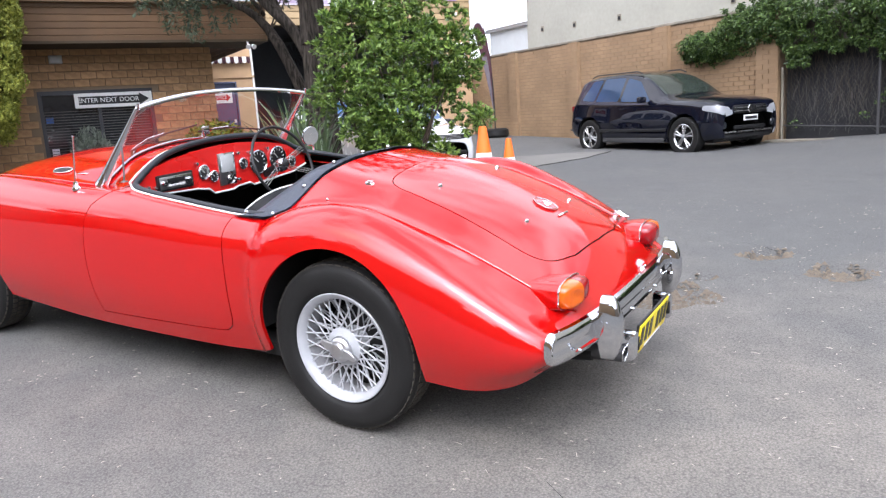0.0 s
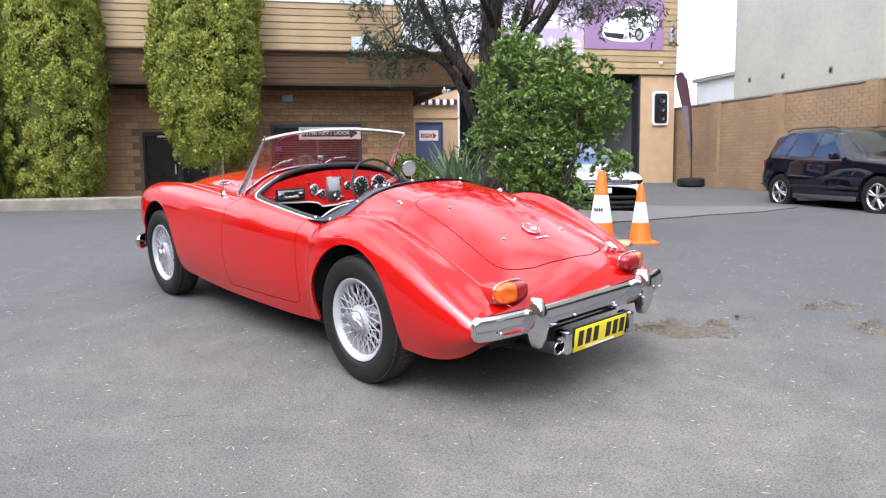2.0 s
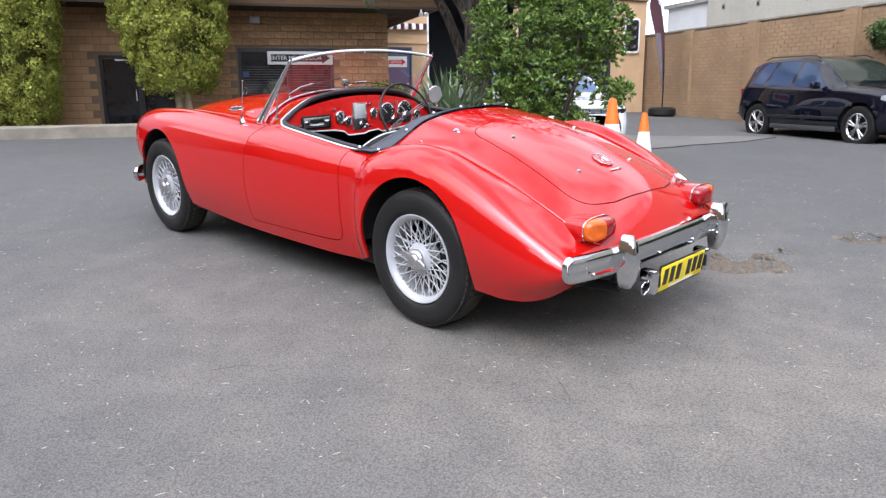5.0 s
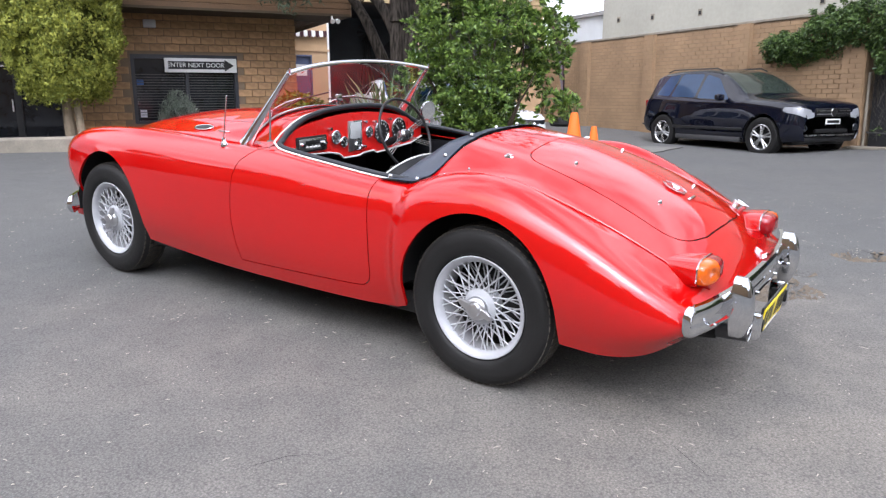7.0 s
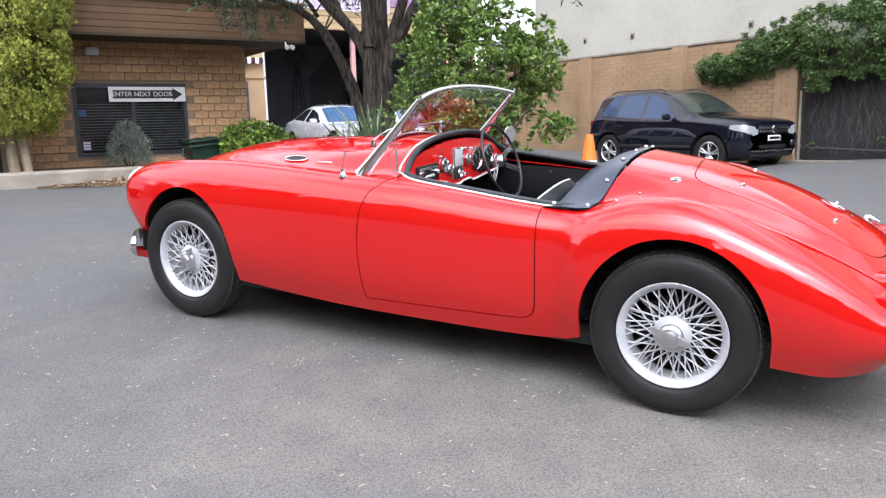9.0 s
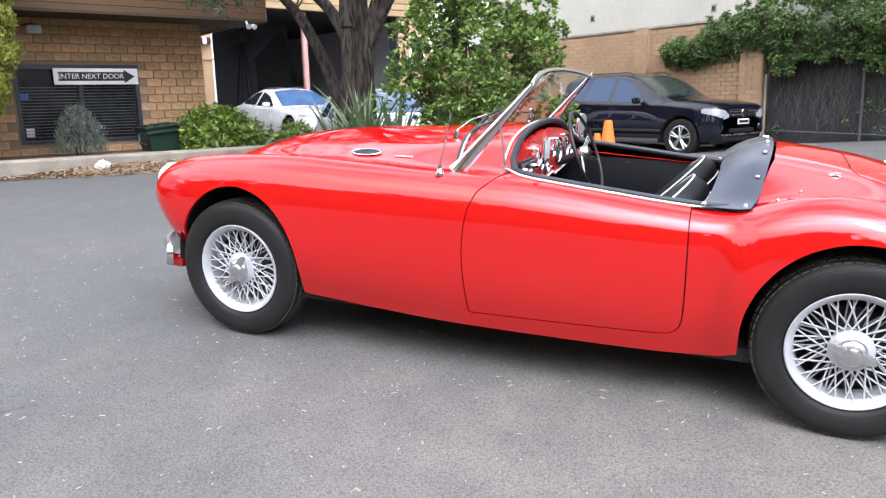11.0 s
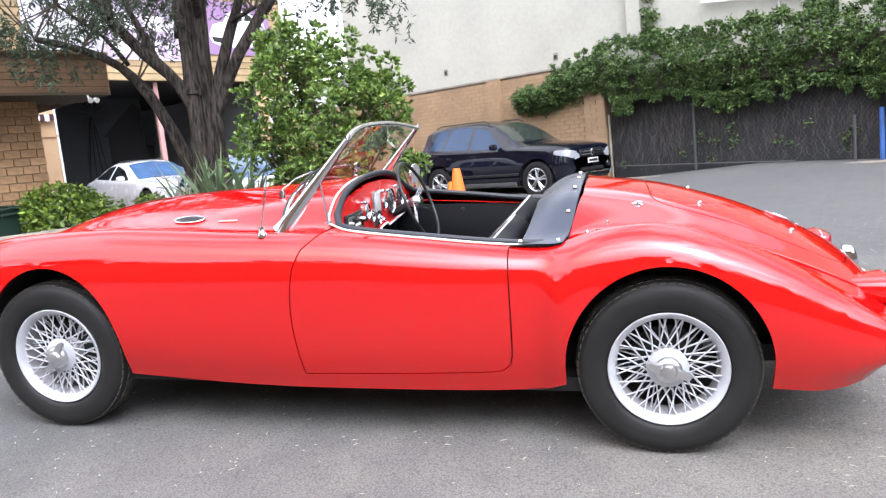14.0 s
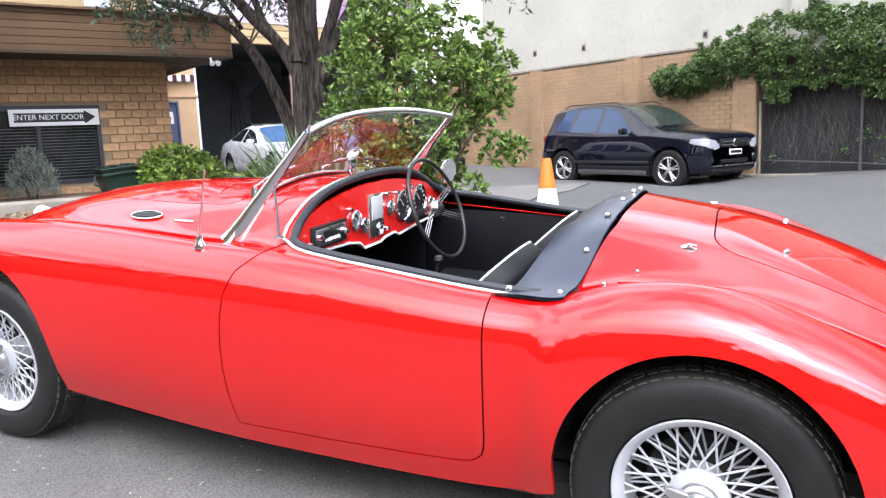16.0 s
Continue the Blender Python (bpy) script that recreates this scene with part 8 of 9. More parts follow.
BOUGHS = [
    limb([(-0.46, 0.52, TREE_Z - 0.05), (-0.58, 0.58, 0.9), (-0.61, 0.38, 1.4), (-0.72, 0.26, 1.8), (-0.94, 0.28, 2.2), (-1.26, 0.40, 2.6), (-1.75, 0.30, 2.86), (-2.4, 0.1, 3.05)], 0.105, 0.04, 3, 0.0),
    limb([(-0.13, -0.02, 1.89), (-0.24, -0.04, 2.18), (-0.43, -0.09, 2.44), (-0.71, -0.15, 2.70), (-1.07, -0.23, 3.19), (-1.25, -0.33, 3.79)], 0.085, 0.05, 4, -0.1),
    limb([(-0.49, -0.1, 2.51), (-0.74, -0.15, 3.10), (-0.93, -0.22, 3.79)], 0.045, 0.025, 5),
    limb([(-0.11, -0.01, 2.05), (-0.13, -0.02, 2.69), (-0.17, 0, 3.36), (-0.33, 0.11, 4.56)], 0.125, 0.07, 6, 0.2),
    limb([(0.03, 0.02, 2.05), (0.07, 0.01, 2.80), (0.15, 0.03, 3.27), (0.22, 0.22, 4.67)], 0.11, 0.06, 7, -0.1),
    limb([(0.12, 0.02, 2.00), (0.31, 0.07, 2.51), (0.47, 0.1, 2.93), (0.58, 0.12, 3.24), (0.87, 0.33, 4.23)], 0.075, 0.045, 8, 0.1),
    limb([(0.14, 0.03, 1.83), (0.31, 0.07, 2.21), (0.46, 0.1, 2.45), (0.77, 0.16, 2.87), (1, 0.21, 3.16), (1.64, 0.33, 3.90)], 0.085, 0.05, 9, 0.0),
    limb([(-1.26, 0.40, 2.6), (-1.4, 0.2, 2.95), (-1.75, -0.2, 3.35)], 0.033, 0.016, 10),
    limb([(0.46, 0.1, 2.90), (0.68, 0.11, 2.99), (0.82, 0.11, 3.03)], 0.03, 0.02, 11),
    limb([(-0.22, 0, 2.81), (-0.55, 0.55, 3.36), (-0.98, 1.31, 3.90)], 0.05, 0.02, 12),
    limb([(0.11, 0, 2.92), (0.33, -0.65, 3.47), (0.65, -1.2, 3.79)], 0.05, 0.02, 13),
]
s = Shape()
rt = random.Random(8)
tips = []
for k in range(78):
    b = BOUGHS[rt.randrange(len(BOUGHS))]
    p = b[rt.randrange(8, 14)]
    q = p + Vector((rt.uniform(-1.3, 1.3), rt.uniform(-1.2, 1.2), rt.uniform(0.5, 1.4)))
    branch(s, p, q, 0.014, 0.005, 0.12, 4, 100 + k)
    tips.append(q)
    if rt.random() < 0.7:
        q2 = q + Vector((rt.uniform(-0.5, 0.5), rt.uniform(-0.5, 0.5), rt.uniform(-0.4, 0.0)))
        branch(s, q, q2, 0.006, 0.003, 0.08, 3, 300 + k)
        tips.append(q2)
# low sprays that hang in front of the boards and over the yard
for k, (x, y, z) in enumerate(((-1.6, -0.35, 2.52), (-1.75, -0.45, 2.9), (-1.4, -0.3, 3.0), (-1.1, -0.3, 3.2), (-2.1, -0.5, 2.7), (-2.3, -0.6, 3.0), (2.0, 0.42, 2.95), (2.35, 0.5, 2.9), (1.6, 0.35, 3.1), (-1.9, -0.9, 2.9), (-0.6, -0.9, 3.0))):
    b = min((p for l_ in BOUGHS for p in l_), key=lambda p: (p - Vector((x, y, z - TREE_Z + 0.3))).length)
    q = Vector((x, y, z - TREE_Z))
    branch(s, b, q, 0.012, 0.004, 0.12, 5, 700 + k)
    tips += [q, b.lerp(q, 0.75)]
# the upper crown
for k in range(26):
    a, u = rt.uniform(0, 2 * math.pi), rt.random() ** 0.5
    q = Vector((2.7 * u * math.cos(a), 2.5 * u * math.sin(a), rt.uniform(3.35, 4.7 - 0.9 * u)))
    q.z += 0.9 if q.x > 0.3 else 0.0
    b = min((p for l_ in BOUGHS for p in l_), key=lambda p: (p - q + Vector((0, 0, 0.6))).length)
    branch(s, b, q, 0.014, 0.005, 0.12, 4, 900 + k)
    tips += [q, b.lerp(q, 0.7)] if b.z + (q.z - b.z) * 0.7 > 3.1 else [q]
tagged(part("twig", s, TWIG, tree, smooth=0, fix=False), kind="stuff")
pts_ = []
for q in tips:
    for _ in range(6):
        c = q + Vector((rt.uniform(-0.28, 0.28), rt.uniform(-0.28, 0.28), rt.uniform(-0.12, 0.2)))
        n_ = rt.randrange(20, 34)
        dr = Vector((rt.uniform(-0.16, 0.16), rt.uniform(-0.16, 0.16), rt.uniform(-0.34, -0.14)))
        for k in range(n_):
            pts_.append(c + dr * (k / n_) + Vector((rt.gauss(0, 0.018), rt.gauss(0, 0.018), rt.gauss(0, 0.018))))
tagged(part("crown", leaves([tuple(p) for p in pts_], 0.085, 0.12, 0.75, 9), TREE_LEAF, tree, smooth=0, fix=False), kind="stuff")


# conifers with upright plumes
def scales(points, normals, size, aspect, seed, jitter):
    """Small leaves that lie like scales over rounded plumes, tips upwards."""
    r = np.random.default_rng(seed)
    p, n = np.asarray(points, float), np.asarray(normals, float)
    n = n + r.normal(size=n.shape) * jitter
    n /= np.linalg.norm(n, axis=1, keepdims=True)
    d = np.array([0, 0, 1.0]) + r.normal(size=n.shape) * 0.6
    d -= n * (d * n).sum(1, keepdims=True)
    d /= np.linalg.norm(d, axis=1, keepdims=True) + 1e-9
    q = np.cross(n, d)
    L = size * r.uniform(0.6, 1.4, (len(p), 1))
    W = L * aspect
    v = np.stack([p, p + d * L * 0.5 + q * W, p + d * L + n * L * 0.3, p + d * L * 0.5 - q * W], 1).reshape(-1, 3)
    s = Shape()
    s.v, s.f = v.tolist(), np.arange(4 * len(p)).reshape(-1, 4).tolist()
    return s


def make_conifer(at, r, z0, z1, label, seed, foot):
    c = thing("conifer", label, "conifer", at, group="conifers by the shop")
    s = Shape()
    branch(s, (0, 0, 0), (0.03, 0.02, z0 + 0.6), 0.085, 0.06, 0.03, 5, seed)
    branch(s, (0.22, 0.05, 0), (0.05, 0.1, z0 + 0.5), 0.06, 0.045, 0.02, 5, seed + 1)
    part("trunk", s, plain("pale_bark", (0.30, 0.24, 0.17), rough=0.95, vary=0.3, scale=10, bump=0.6, bump_scale=40), c)
    r_ = random.Random(seed)
    pts_, ups = [], []
    core = Shape()
    for k in range(1150):
        a = r_.uniform(0, 2 * math.pi)
        t = r_.random()
        z = z0 + (z1 - z0) * t
        pr = r * (math.sin(math.pi * min(1, foot + t * (1 - foot)) ** 0.85) ** 0.55) * (0.93 + 0.10 * math.sin(3 * a + 5 * t) + 0.06 * math.sin(7 * a - 9 * t))
        rr_ = pr * r_.uniform(0.82, 0.95)
        o = Vector((rr_ * math.cos(a), rr_ * math.sin(a), z))
        ball = r_.uniform(0.075, 0.165)
        for _ in range(int(60 + 520 * ball)):
            d = Vector((r_.gauss(0, 1) + 0.9 * math.cos(a), r_.gauss(0, 1) + 0.9 * math.sin(a), r_.gauss(0, 1) + 0.6)).normalized()
            pts_.append(tuple(o + Vector((d.x * ball, d.y * ball, d.z * ball * 1.35)) * r_.uniform(0.86, 1.04)))
            ups.append(tuple(d))
    tagged(part("foliage", scales(pts_, ups, 0.046, 0.36, seed, 0.42), CONIFER_LEAF, c, smooth=0, fix=False), kind="stuff")
    # added dark core: shade between the plumes as a coloured body
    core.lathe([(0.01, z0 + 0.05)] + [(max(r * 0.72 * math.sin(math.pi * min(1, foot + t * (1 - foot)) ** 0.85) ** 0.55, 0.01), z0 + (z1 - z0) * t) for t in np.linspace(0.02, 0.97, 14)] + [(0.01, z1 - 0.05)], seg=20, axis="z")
    part("inner_shade", core, plain("conifer_shade", (0.075, 0.085, 0.018), rough=0.95, vary=0.3), c)


def shop_at(x, y, z):
    return Matrix.Translation(SHOP @ Vector((x, y, z)))


make_conifer(shop_at(-3.85, 1.5, 0.44), 0.98, 0.62, 5.4, "tall yellow-green conifer clipped above two bare pale trunks", 31, 0.05)
make_conifer(shop_at(-6.42, 1.3, 0.38), 0.88, 0.10, 5.6, "tall yellow-green conifer bushy to the ground", 47, 0.12)


def mound(name, label, at, rx, ry, h, n, leaf, size, aspect, seed, category="shrub", up=0.0):
    m_ = thing(name, label, category, at)
    r_ = np.random.default_rng(seed)
    a, u, t = r_.uniform(0, 2 * math.pi, n), r_.uniform(0.45, 1, n) ** 0.5, r_.uniform(0, 1, n)
    bumpy = 1 + 0.16 * np.sin(4 * a + 3 * t) + 0.1 * np.sin(9 * a)
    pr = np.sqrt(np.clip(1 - t**2.2, 0, 1)) * u * bumpy
    p = np.stack([rx * pr * np.cos(a), ry * pr * np.sin(a), 0.03 + h * t * (0.9 + 0.2 * np.sin(5 * a))], 1)
    upv = np.tile([[0, 0, up]], (n, 1)) if up else None
    tagged(part("foliage", leaves(p, size, aspect, 0.0, seed, up=upv), leaf, m_, smooth=0, fix=False), kind="stuff")
    s = Shape()
    for k in range(8):
        b = 2 * math.pi * k / 8
        s.tube([(0.04 * math.cos(b), 0.04 * math.sin(b), 0), (0.5 * rx * math.cos(b), 0.5 * ry * math.sin(b), 0.6 * h)], [0.012, 0.005], seg=5)
    part("stems", s, TWIG, m_)


mound("low_hedge", "low rounded green hedge shrub in the bed", shop_at(-0.36, 1.28, 0.45), 0.88, 0.5, 0.60, 3600, HEDGE_LEAF, 0.085, 0.26, 5)
mound("low_shrub", "small green shrub beside the garage drive", shop_at(1.05, 1.2, 0.35), 0.45, 0.35, 0.42, 1200, HEDGE_LEAF, 0.080, 0.26, 6)
mound("rosemary", "grey-green spiky herb bush under the window", shop_at(-2.24, 0.8, 0.45), 0.42, 0.32, 0.62, 2600, ROSEMARY_LEAF, 0.075, 0.07, 7, up=0.9)
mound("grass_clump", "dark green strappy clump beside the conifer", shop_at(-7.5, 1.2, 0.38), 0.55, 0.45, 0.8, 1500, HEDGE_LEAF, 0.30, 0.03, 8, up=1.2)

# strappy flax round the tree
for k, (x, y, n, h) in enumerate(((-4.15, 3.75, 60, 1.15), (-3.72, 3.62, 44, 1.0), (-4.6, 3.9, 36, 1.0))):
    fl = thing("flax", "clump of long arching grey-green flax blades", "flax", Matrix.Translation((x, y, ground_z(x, y))), group="flax round the tree")
    rf = random.Random(60 + k)
    for j in range(n):
        s = Shape()
        a, ln, lean = rf.uniform(0, 2 * math.pi), h * rf.uniform(0.6, 1.15), rf.uniform(0.15, 0.75)
        w = rf.uniform(0.016, 0.03)
        c, q = math.cos(a), math.sin(a)
        rows = []
        for t in np.linspace(0, 1, 6):
            out_ = lean * ln * t**1.6
            z = ln * t * (1 - 0.25 * lean * t * t)
            ww = w * (1 - t**3) + 0.001
            rows.append([(c * out_ - q * ww, q * out_ + c * ww, z), (c * out_, q * out_, z - 0.3 * ww), (c * out_ + q * ww, q * out_ - c * ww, z)])
        s.loft(rows)
        part("blade", s, FLAX_LEAF, fl, smooth=0, fix=False)

# creeper over the fence
cr = thing("creeper", "thick green creeper hanging over the fence top", "creeper", FAR)
rc = random.Random(71)
cents, rads = [], []
for k in range(1500):
    x = rc.uniform(-2.15, 14.0)
    grow = min(max((x + 2.2) / 2.2, 0), 1) ** 0.7
    topz = 1.97 + 0.90 * grow - 0.03 * max(x - 3, 0) + 0.08 * math.sin(2.3 * x) + 0.05 * math.sin(5.1 * x)
    low = 1.74 - 0.05 * math.sin(3 * x) - 0.05 * max(x - 1.5, 0) + 0.06 * math.sin(1.7 * x + 1)
    low += 0.05 if x < 0.3 else 0.0
    z = rc.uniform(low, topz)
    y = 0.05 + 0.34 * math.sin(math.pi * min(max((z - low) / max(topz - low, 0.1), 0), 1)) * rc.uniform(0.5, 1.0)
    cents.append((x, y - 0.05, z))
    rads.append(rc.uniform(0.06, 0.14))
for k in range(260):
    x = rc.uniform(0.2, 13.5)
    low = 1.74 - 0.05 * math.sin(3 * x) - 0.05 * max(x - 1.5, 0) + 0.06 * math.sin(1.7 * x + 1)
    ln = 0.34 * rc.random() ** 1.8
    for q in range(int(ln / 0.09) + 1):
        cents.append((x + 0.03 * math.sin(q), 0.10 + 0.08 * rc.random(), low - 0.09 * q))
        rads.append(0.06)
for k in range(80):
    x = rc.uniform(-1.2, 13.5)
    grow = min(max((x + 2.2) / 2.2, 0), 1) ** 0.7
    cents.append((x, rc.uniform(0.0, 0.2), 1.98 + 0.78 * grow - 0.03 * max(x - 3, 0) + rc.uniform(0.0, 0.16)))
    rads.append(0.05)
tagged(part("foliage", leaves(clumps(cents, rads, 84, 13), 0.062, 0.22, 0.7, 14), IVY_LEAF, cr, smooth=0, fix=False), kind="stuff")
# plain dark slab added within the leaves as their inner shade
part("dark_filler", slab(0.3, 15, -0.15, 0.10, 1.75, 2.25, 0.05), DEAD_VINE, cr)
cents = [(0.85 + 0.12 * rc.uniform(-1, 1), -0.36, rc.uniform(2.6, 6.5)) for _ in range(70)] + [(4.12 + 0.10 * rc.uniform(-1, 1), -0.30, rc.uniform(2.4, 3.9)) for _ in range(26)]
tagged(part("wall_strand", leaves(clumps(cents, [0.12] * len(cents), 40, 15), 0.07, 0.28, 0.5, 16), IVY_LEAF, cr, smooth=0, fix=False), kind="stuff")
cents = [(rc.uniform(0.3, 9), -0.02, rc.uniform(0.4, 1.1)) for _ in range(26)]
tagged(part("low_leaves", leaves(clumps(cents, [0.09] * len(cents), 22, 17), 0.06, 0.28, 0.2, 18), IVY_LEAF, cr, smooth=0, fix=False), kind="stuff")

# trees far behind the wall
far_tree = thing("far_trees", "soft green treetops beyond the wall", "trees", FAR @ Matrix.Translation((-13.5, -30, 0)), kind="stuff")
rr_ = random.Random(3)
cents = [(rr_.uniform(-9, 9), rr_.uniform(-3, 3), rr_.uniform(3.0, 7.6)) for _ in range(90)]
part("foliage", leaves(clumps(cents, [0.9] * 90, 70, 19), 0.40, 0.3, 0.0, 20), IVY_LEAF, far_tree, smooth=0, fix=False)

# treetops behind the added rear wall, which the paintwork mirrors
rear_tree = thing("rear_trees", "dark green treetops behind the added rear wall", "trees", Matrix.Translation((0, -19, 0)), kind="stuff")
cents, rads = [], []
for k in range(330):
    x = rr_.uniform(-30, 28)
    top = 8.3 + 1.5 * math.sin(0.55 * x) + 0.9 * math.sin(1.7 * x + 1)
    cents.append((x, rr_.uniform(-1.5, 1.5), rr_.uniform(4.4, top)))
    rads.append(rr_.uniform(0.5, 1.0))
part("foliage", leaves(clumps(cents, rads, 60, 23), 0.55, 0.3, 0.0, 24), IVY_LEAF, rear_tree, smooth=0, fix=False)

# ---- pieces: boards and bricks ----
def piece_mesh(name, size, material, bevel=0.004):
    x, y, z = (v / 2 for v in size)
    b = bevel
    v = [(-x, -y, -z), (x, -y, -z), (x, -y, z), (-x, -y, z), (-x, y - b, -z), (x, y - b, -z), (x, y - b, z), (-x, y - b, z), (-x + b, y, -z + b), (x - b, y, -z + b), (x - b, y, z - b), (-x + b, y, z - b)]
    f = [(8, 9, 10, 11)[::-1], (4, 5, 9, 8)[::-1], (5, 6, 10, 9)[::-1], (6, 7, 11, 10)[::-1], (7, 4, 8, 11)[::-1], (0, 1, 5, 4)[::-1], (1, 2, 6, 5)[::-1], (2, 3, 7, 6)[::-1], (3, 0, 4, 7)[::-1]]
    me = bpy.data.meshes.new(name)
    me.from_pydata(v, [], f)
    me.materials.append(material)
    me.update()
    return me


def put(name, me, parent, local):
    ob = new(name, me)
    ob.parent = parent
    ob.matrix_local = local
    return ob


# boarding of the shop eaves: an upper upright band and a lower sloping one, its shade in the colour
bm_up, bm_low = piece_mesh("board", (13.0, 0.03, 0.117), BOARD_TAN, 0.008), piece_mesh("board", (13.0, 0.03, 0.100), BOARD_SHADED, 0.008)
for k in range(7):
    put("board", bm_up, eave, pose(-5.68, 0.985, 3.16 + 0.1225 * k, 4, 0, 0))
for k in range(6):
    t = (k + 0.5) / 6
    put("board", bm_low, eave, pose(-5.68, 0.84 + 0.06 * t, 2.49 + 0.62 * t, -6, 0, 0))
part("drip_edge", slab(-12, 0.82, 0.90, 1.0, 3.08, 3.10), BOARD_SHADED, eave)
end_up, end_low = piece_mesh("board", (7.0, 0.03, 0.117), BOARD_TAN, 0.008), piece_mesh("board", (7.0, 0.03, 0.098), BOARD_SHADED, 0.008)
for k in range(7):
    put("board", end_up, eave, Matrix.Translation((0.805, -2.5, 3.16 + 0.1225 * k)) @ Matrix.Rotation(radians(-90), 4, "Z"))
for k in range(6):
    put("board", end_low, eave, Matrix.Translation((0.80, -2.6, 2.54 + 0.103 * k)) @ Matrix.Rotation(radians(-90), 4, "Z"))
# boarding of the garage front
bm_g = piece_mesh("board", (9.95, 0.03, 0.168), BOARD_TAN, 0.010)
for k in range(14):
    put("board", bm_g, gb, pose(1.775, 0.067, 3.60 + 0.174 * k, 5, 0, 0))

# bricks of the shop wall
COURSE, LONG = 0.129, 0.242
bfull = piece_mesh("brick", (0.232, 0.03, 0.118), BRICK)
bhalf = piece_mesh("brick", (0.111, 0.03, 0.118), BRICK)
rest = Shape()
count = 0
rbk = random.Random(2)
for row in range(21):
    z = -0.02 + COURSE * row
    if z > 2.47 or z < 0.2:
        continue
    x = -0.121 - (0.121 if row % 2 else 0.0)
    while x > -8.2:
        w = LONG
        inside = any(h[0] - 0.11 < x < h[1] + 0.11 and h[2] - 0.055 < z < h[3] + 0.055 for h in (WIN, ENT))
        if not inside:
            if x > -4.0 and count < 300:
                put("brick", bfull, wall_shop, pose(x, 0.002 + rbk.uniform(0, 0.004), z, 0, 0, 0))
                count += 1
            else:
                rest.add([(x + a * 0.116, b, z + c * 0.059) for a, b, c in ((-1, 0.015, -1), (1, 0.015, -1), (1, 0.015, 1), (-1, 0.015, 1), (-1, -0.01, -1), (1, -0.01, -1), (1, -0.01, 1), (-1, -0.01, 1))], [(0, 3, 2, 1), (0, 1, 5, 4), (1, 2, 6, 5), (2, 3, 7, 6), (3, 0, 4, 7)])
        x -= LONG
    if row % 2:
        put("brick", bhalf, wall_shop, pose(-0.0605, 0.004, z))
for row in range(20):
    z = -0.02 + COURSE * row
    y = -0.13 - (0.121 if row % 2 else 0.0)
    while y > -5.4:
        rest.add([(b, y + a * 0.116, z + c * 0.059) for a, b, c in ((-1, 0.015, -1), (1, 0.015, -1), (1, 0.015, 1), (-1, 0.015, 1), (-1, -0.01, -1), (1, -0.01, -1), (1, -0.01, 1), (-1, -0.01, 1))], [(0, 3, 2, 1), (0, 1, 5, 4), (1, 2, 6, 5), (2, 3, 7, 6), (3, 0, 4, 7)])
        y -= LONG


def brick_rest(name, shape, material, parent):
    ob = part(name, shape, material, parent, smooth=0, fix=True)
    return tagged(ob, kind="stuff")


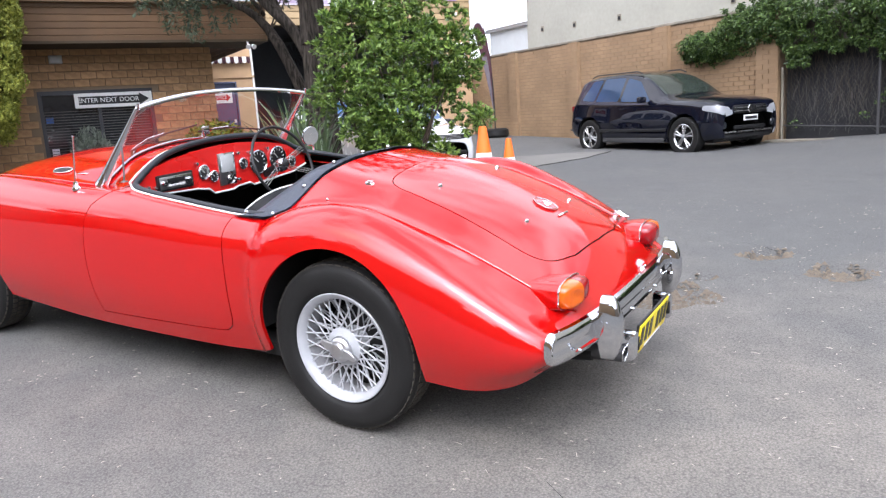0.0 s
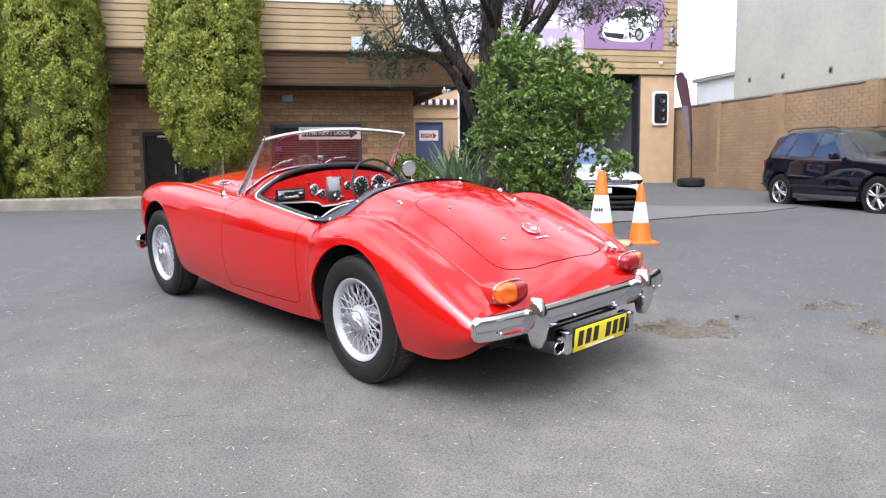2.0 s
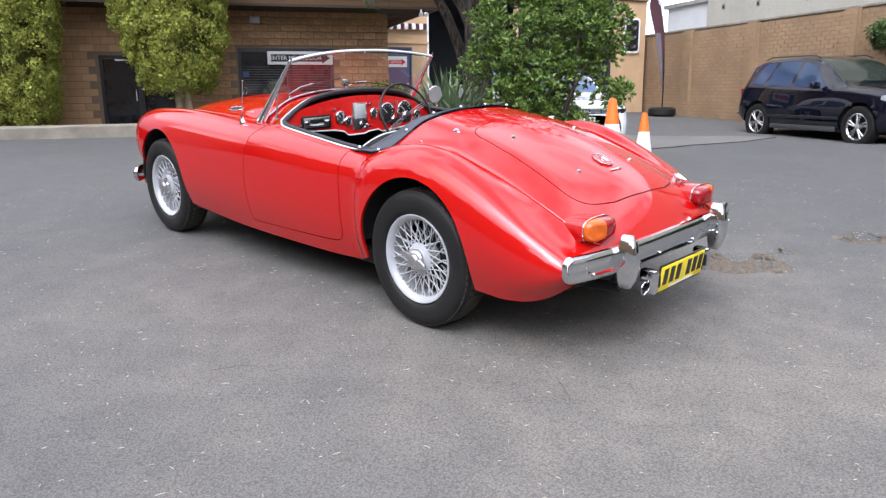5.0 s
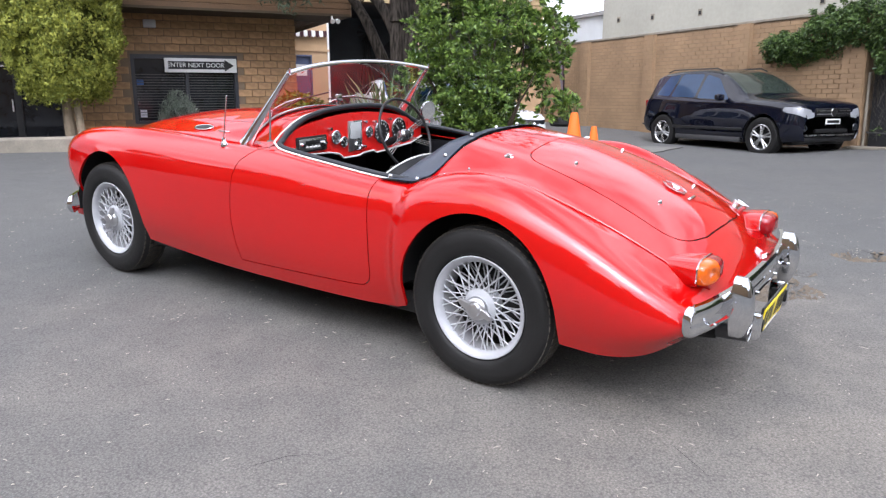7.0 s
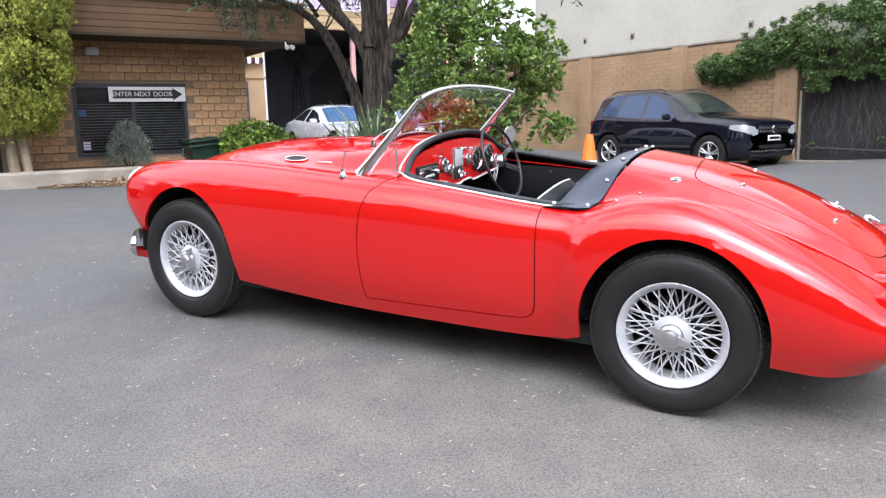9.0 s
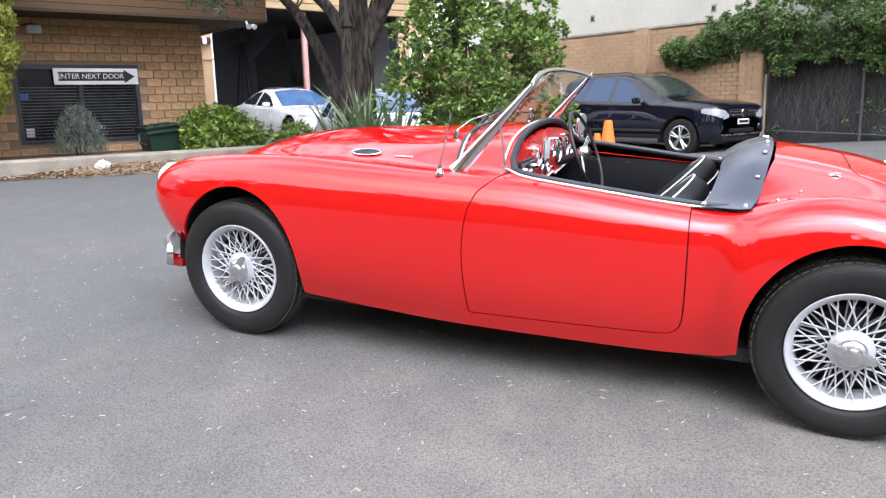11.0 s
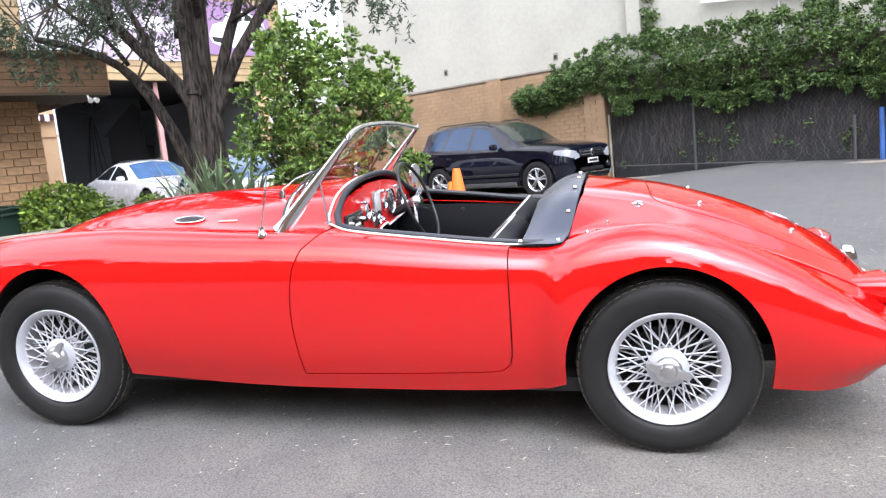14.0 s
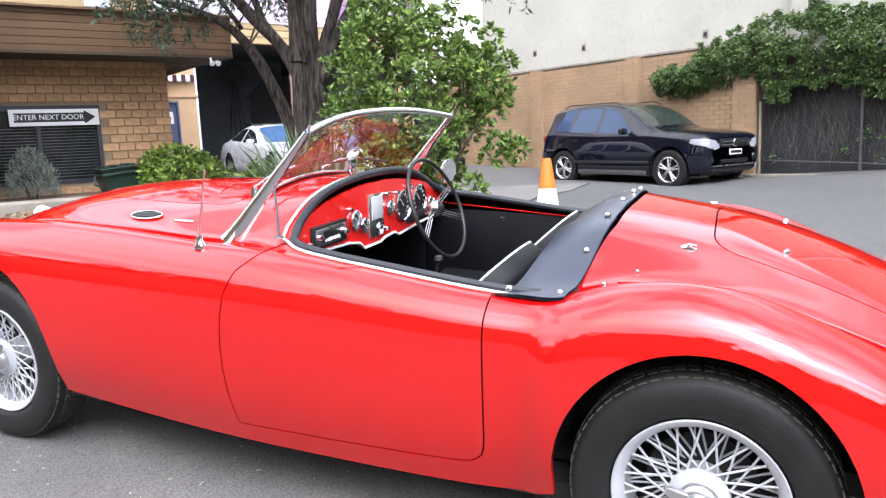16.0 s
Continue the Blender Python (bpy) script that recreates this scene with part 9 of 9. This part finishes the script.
def island_brick(name, color, spread):
    m, t, b = nodes_of(name)
    geo = t.nodes.new("ShaderNodeNewGeometry")
    co = t.nodes.new("ShaderNodeTexCoord")
    nz = t.nodes.new("ShaderNodeTexNoise")
    nz.inputs["Scale"].default_value, nz.inputs["Detail"].default_value = 1.1, 6
    t.links.new(co.outputs["Object"], nz.inputs["Vector"])
    r1 = t.nodes.new("ShaderNodeMapRange")
    r1.inputs["To Min"].default_value, r1.inputs["To Max"].default_value = 1 - spread, 1 + spread
    t.links.new(geo.outputs["Random Per Island"], r1.inputs["Value"])
    r2 = t.nodes.new("ShaderNodeMapRange")
    r2.inputs["From Min"].default_value, r2.inputs["From Max"].default_value = 0.3, 0.7
    r2.inputs["To Min"].default_value, r2.inputs["To Max"].default_value = 0.82, 1.15
    t.links.new(nz.outputs["Fac"], r2.inputs["Value"])
    mu = t.nodes.new("ShaderNodeMath")
    mu.operation = "MULTIPLY"
    t.links.new(r1.outputs["Result"], mu.inputs[0])
    t.links.new(r2.outputs["Result"], mu.inputs[1])
    sc = t.nodes.new("ShaderNodeVectorMath")
    sc.operation = "SCALE"
    sc.inputs[0].default_value = color
    t.links.new(mu.outputs[0], sc.inputs["Scale"])
    t.links.new(sc.outputs[0], b.inputs["Base Color"])
    b.inputs["Roughness"].default_value = 0.87
    n3 = t.nodes.new("ShaderNodeTexNoise")
    n3.inputs["Scale"].default_value = 70
    t.links.new(co.outputs["Object"], n3.inputs["Vector"])
    bp = t.nodes.new("ShaderNodeBump")
    bp.inputs["Strength"].default_value, bp.inputs["Distance"].default_value = 0.3, 0.008
    t.links.new(n3.outputs["Fac"], bp.inputs["Height"])
    t.links.new(bp.outputs["Normal"], b.inputs["Normal"])
    return m


brick_rest("brick_rest", rest, island_brick("tan_brick_rest", (0.455, 0.275, 0.145), 0.17), wall_shop)
far_b = Shape()
FAR_FACE = ((-1, 0.010, -1), (1, 0.010, -1), (1, 0.010, 1), (-1, 0.010, 1), (-1, -0.01, -1), (1, -0.01, -1), (1, -0.01, 1), (-1, -0.01, 1))
FAR_SIDES = [(0, 3, 2, 1), (0, 1, 5, 4), (1, 2, 6, 5), (2, 3, 7, 6), (3, 0, 4, 7)]
far_piece = piece_mesh("brick", (0.23, 0.02, 0.078), plain("sandy_brick_piece", (0.300, 0.198, 0.115), rough=0.87, vary=0.16, scale=3, bump=0.3, bump_scale=70, random=0.06), 0.003)
laid = 0
for row in range(29):
    z = -0.05 + 0.0875 * row + 0.044
    x = -12.16 + (0.12 if row % 2 else 0)
    while x < -0.12:
        if x > -4.6 and z > 0.3 and laid < 300:
            put("brick", far_piece, wall_far, pose(x, 0.0, z))
            laid += 1
        else:
            far_b.add([(x + a * 0.115, b, z + c * 0.039) for a, b, c in FAR_FACE], FAR_SIDES)
        x += 0.24
    for px, wide, out in ((-8.55, 0.33, 0.10), (-5.9, 0.33, 0.10), (-2.95, 0.33, 0.10), (-0.42, 0.42, 0.08)):
        if out < 0.09 and z > 1.98:
            continue
        cut = px - 0.02 + (0.35 if row % 2 else 0.65) * wide
        for x0, x1 in ((px - 0.02, cut - 0.004), (cut + 0.004, px + wide)):
            far_b.add([((x0 + x1) / 2 + a * (x1 - x0) / 2, b + out, z + c * 0.039) for a, b, c in FAR_FACE], FAR_SIDES)
brick_rest("brick_rest", far_b, island_brick("sandy_brick_courses", (0.300, 0.198, 0.115), 0.06), wall_far)
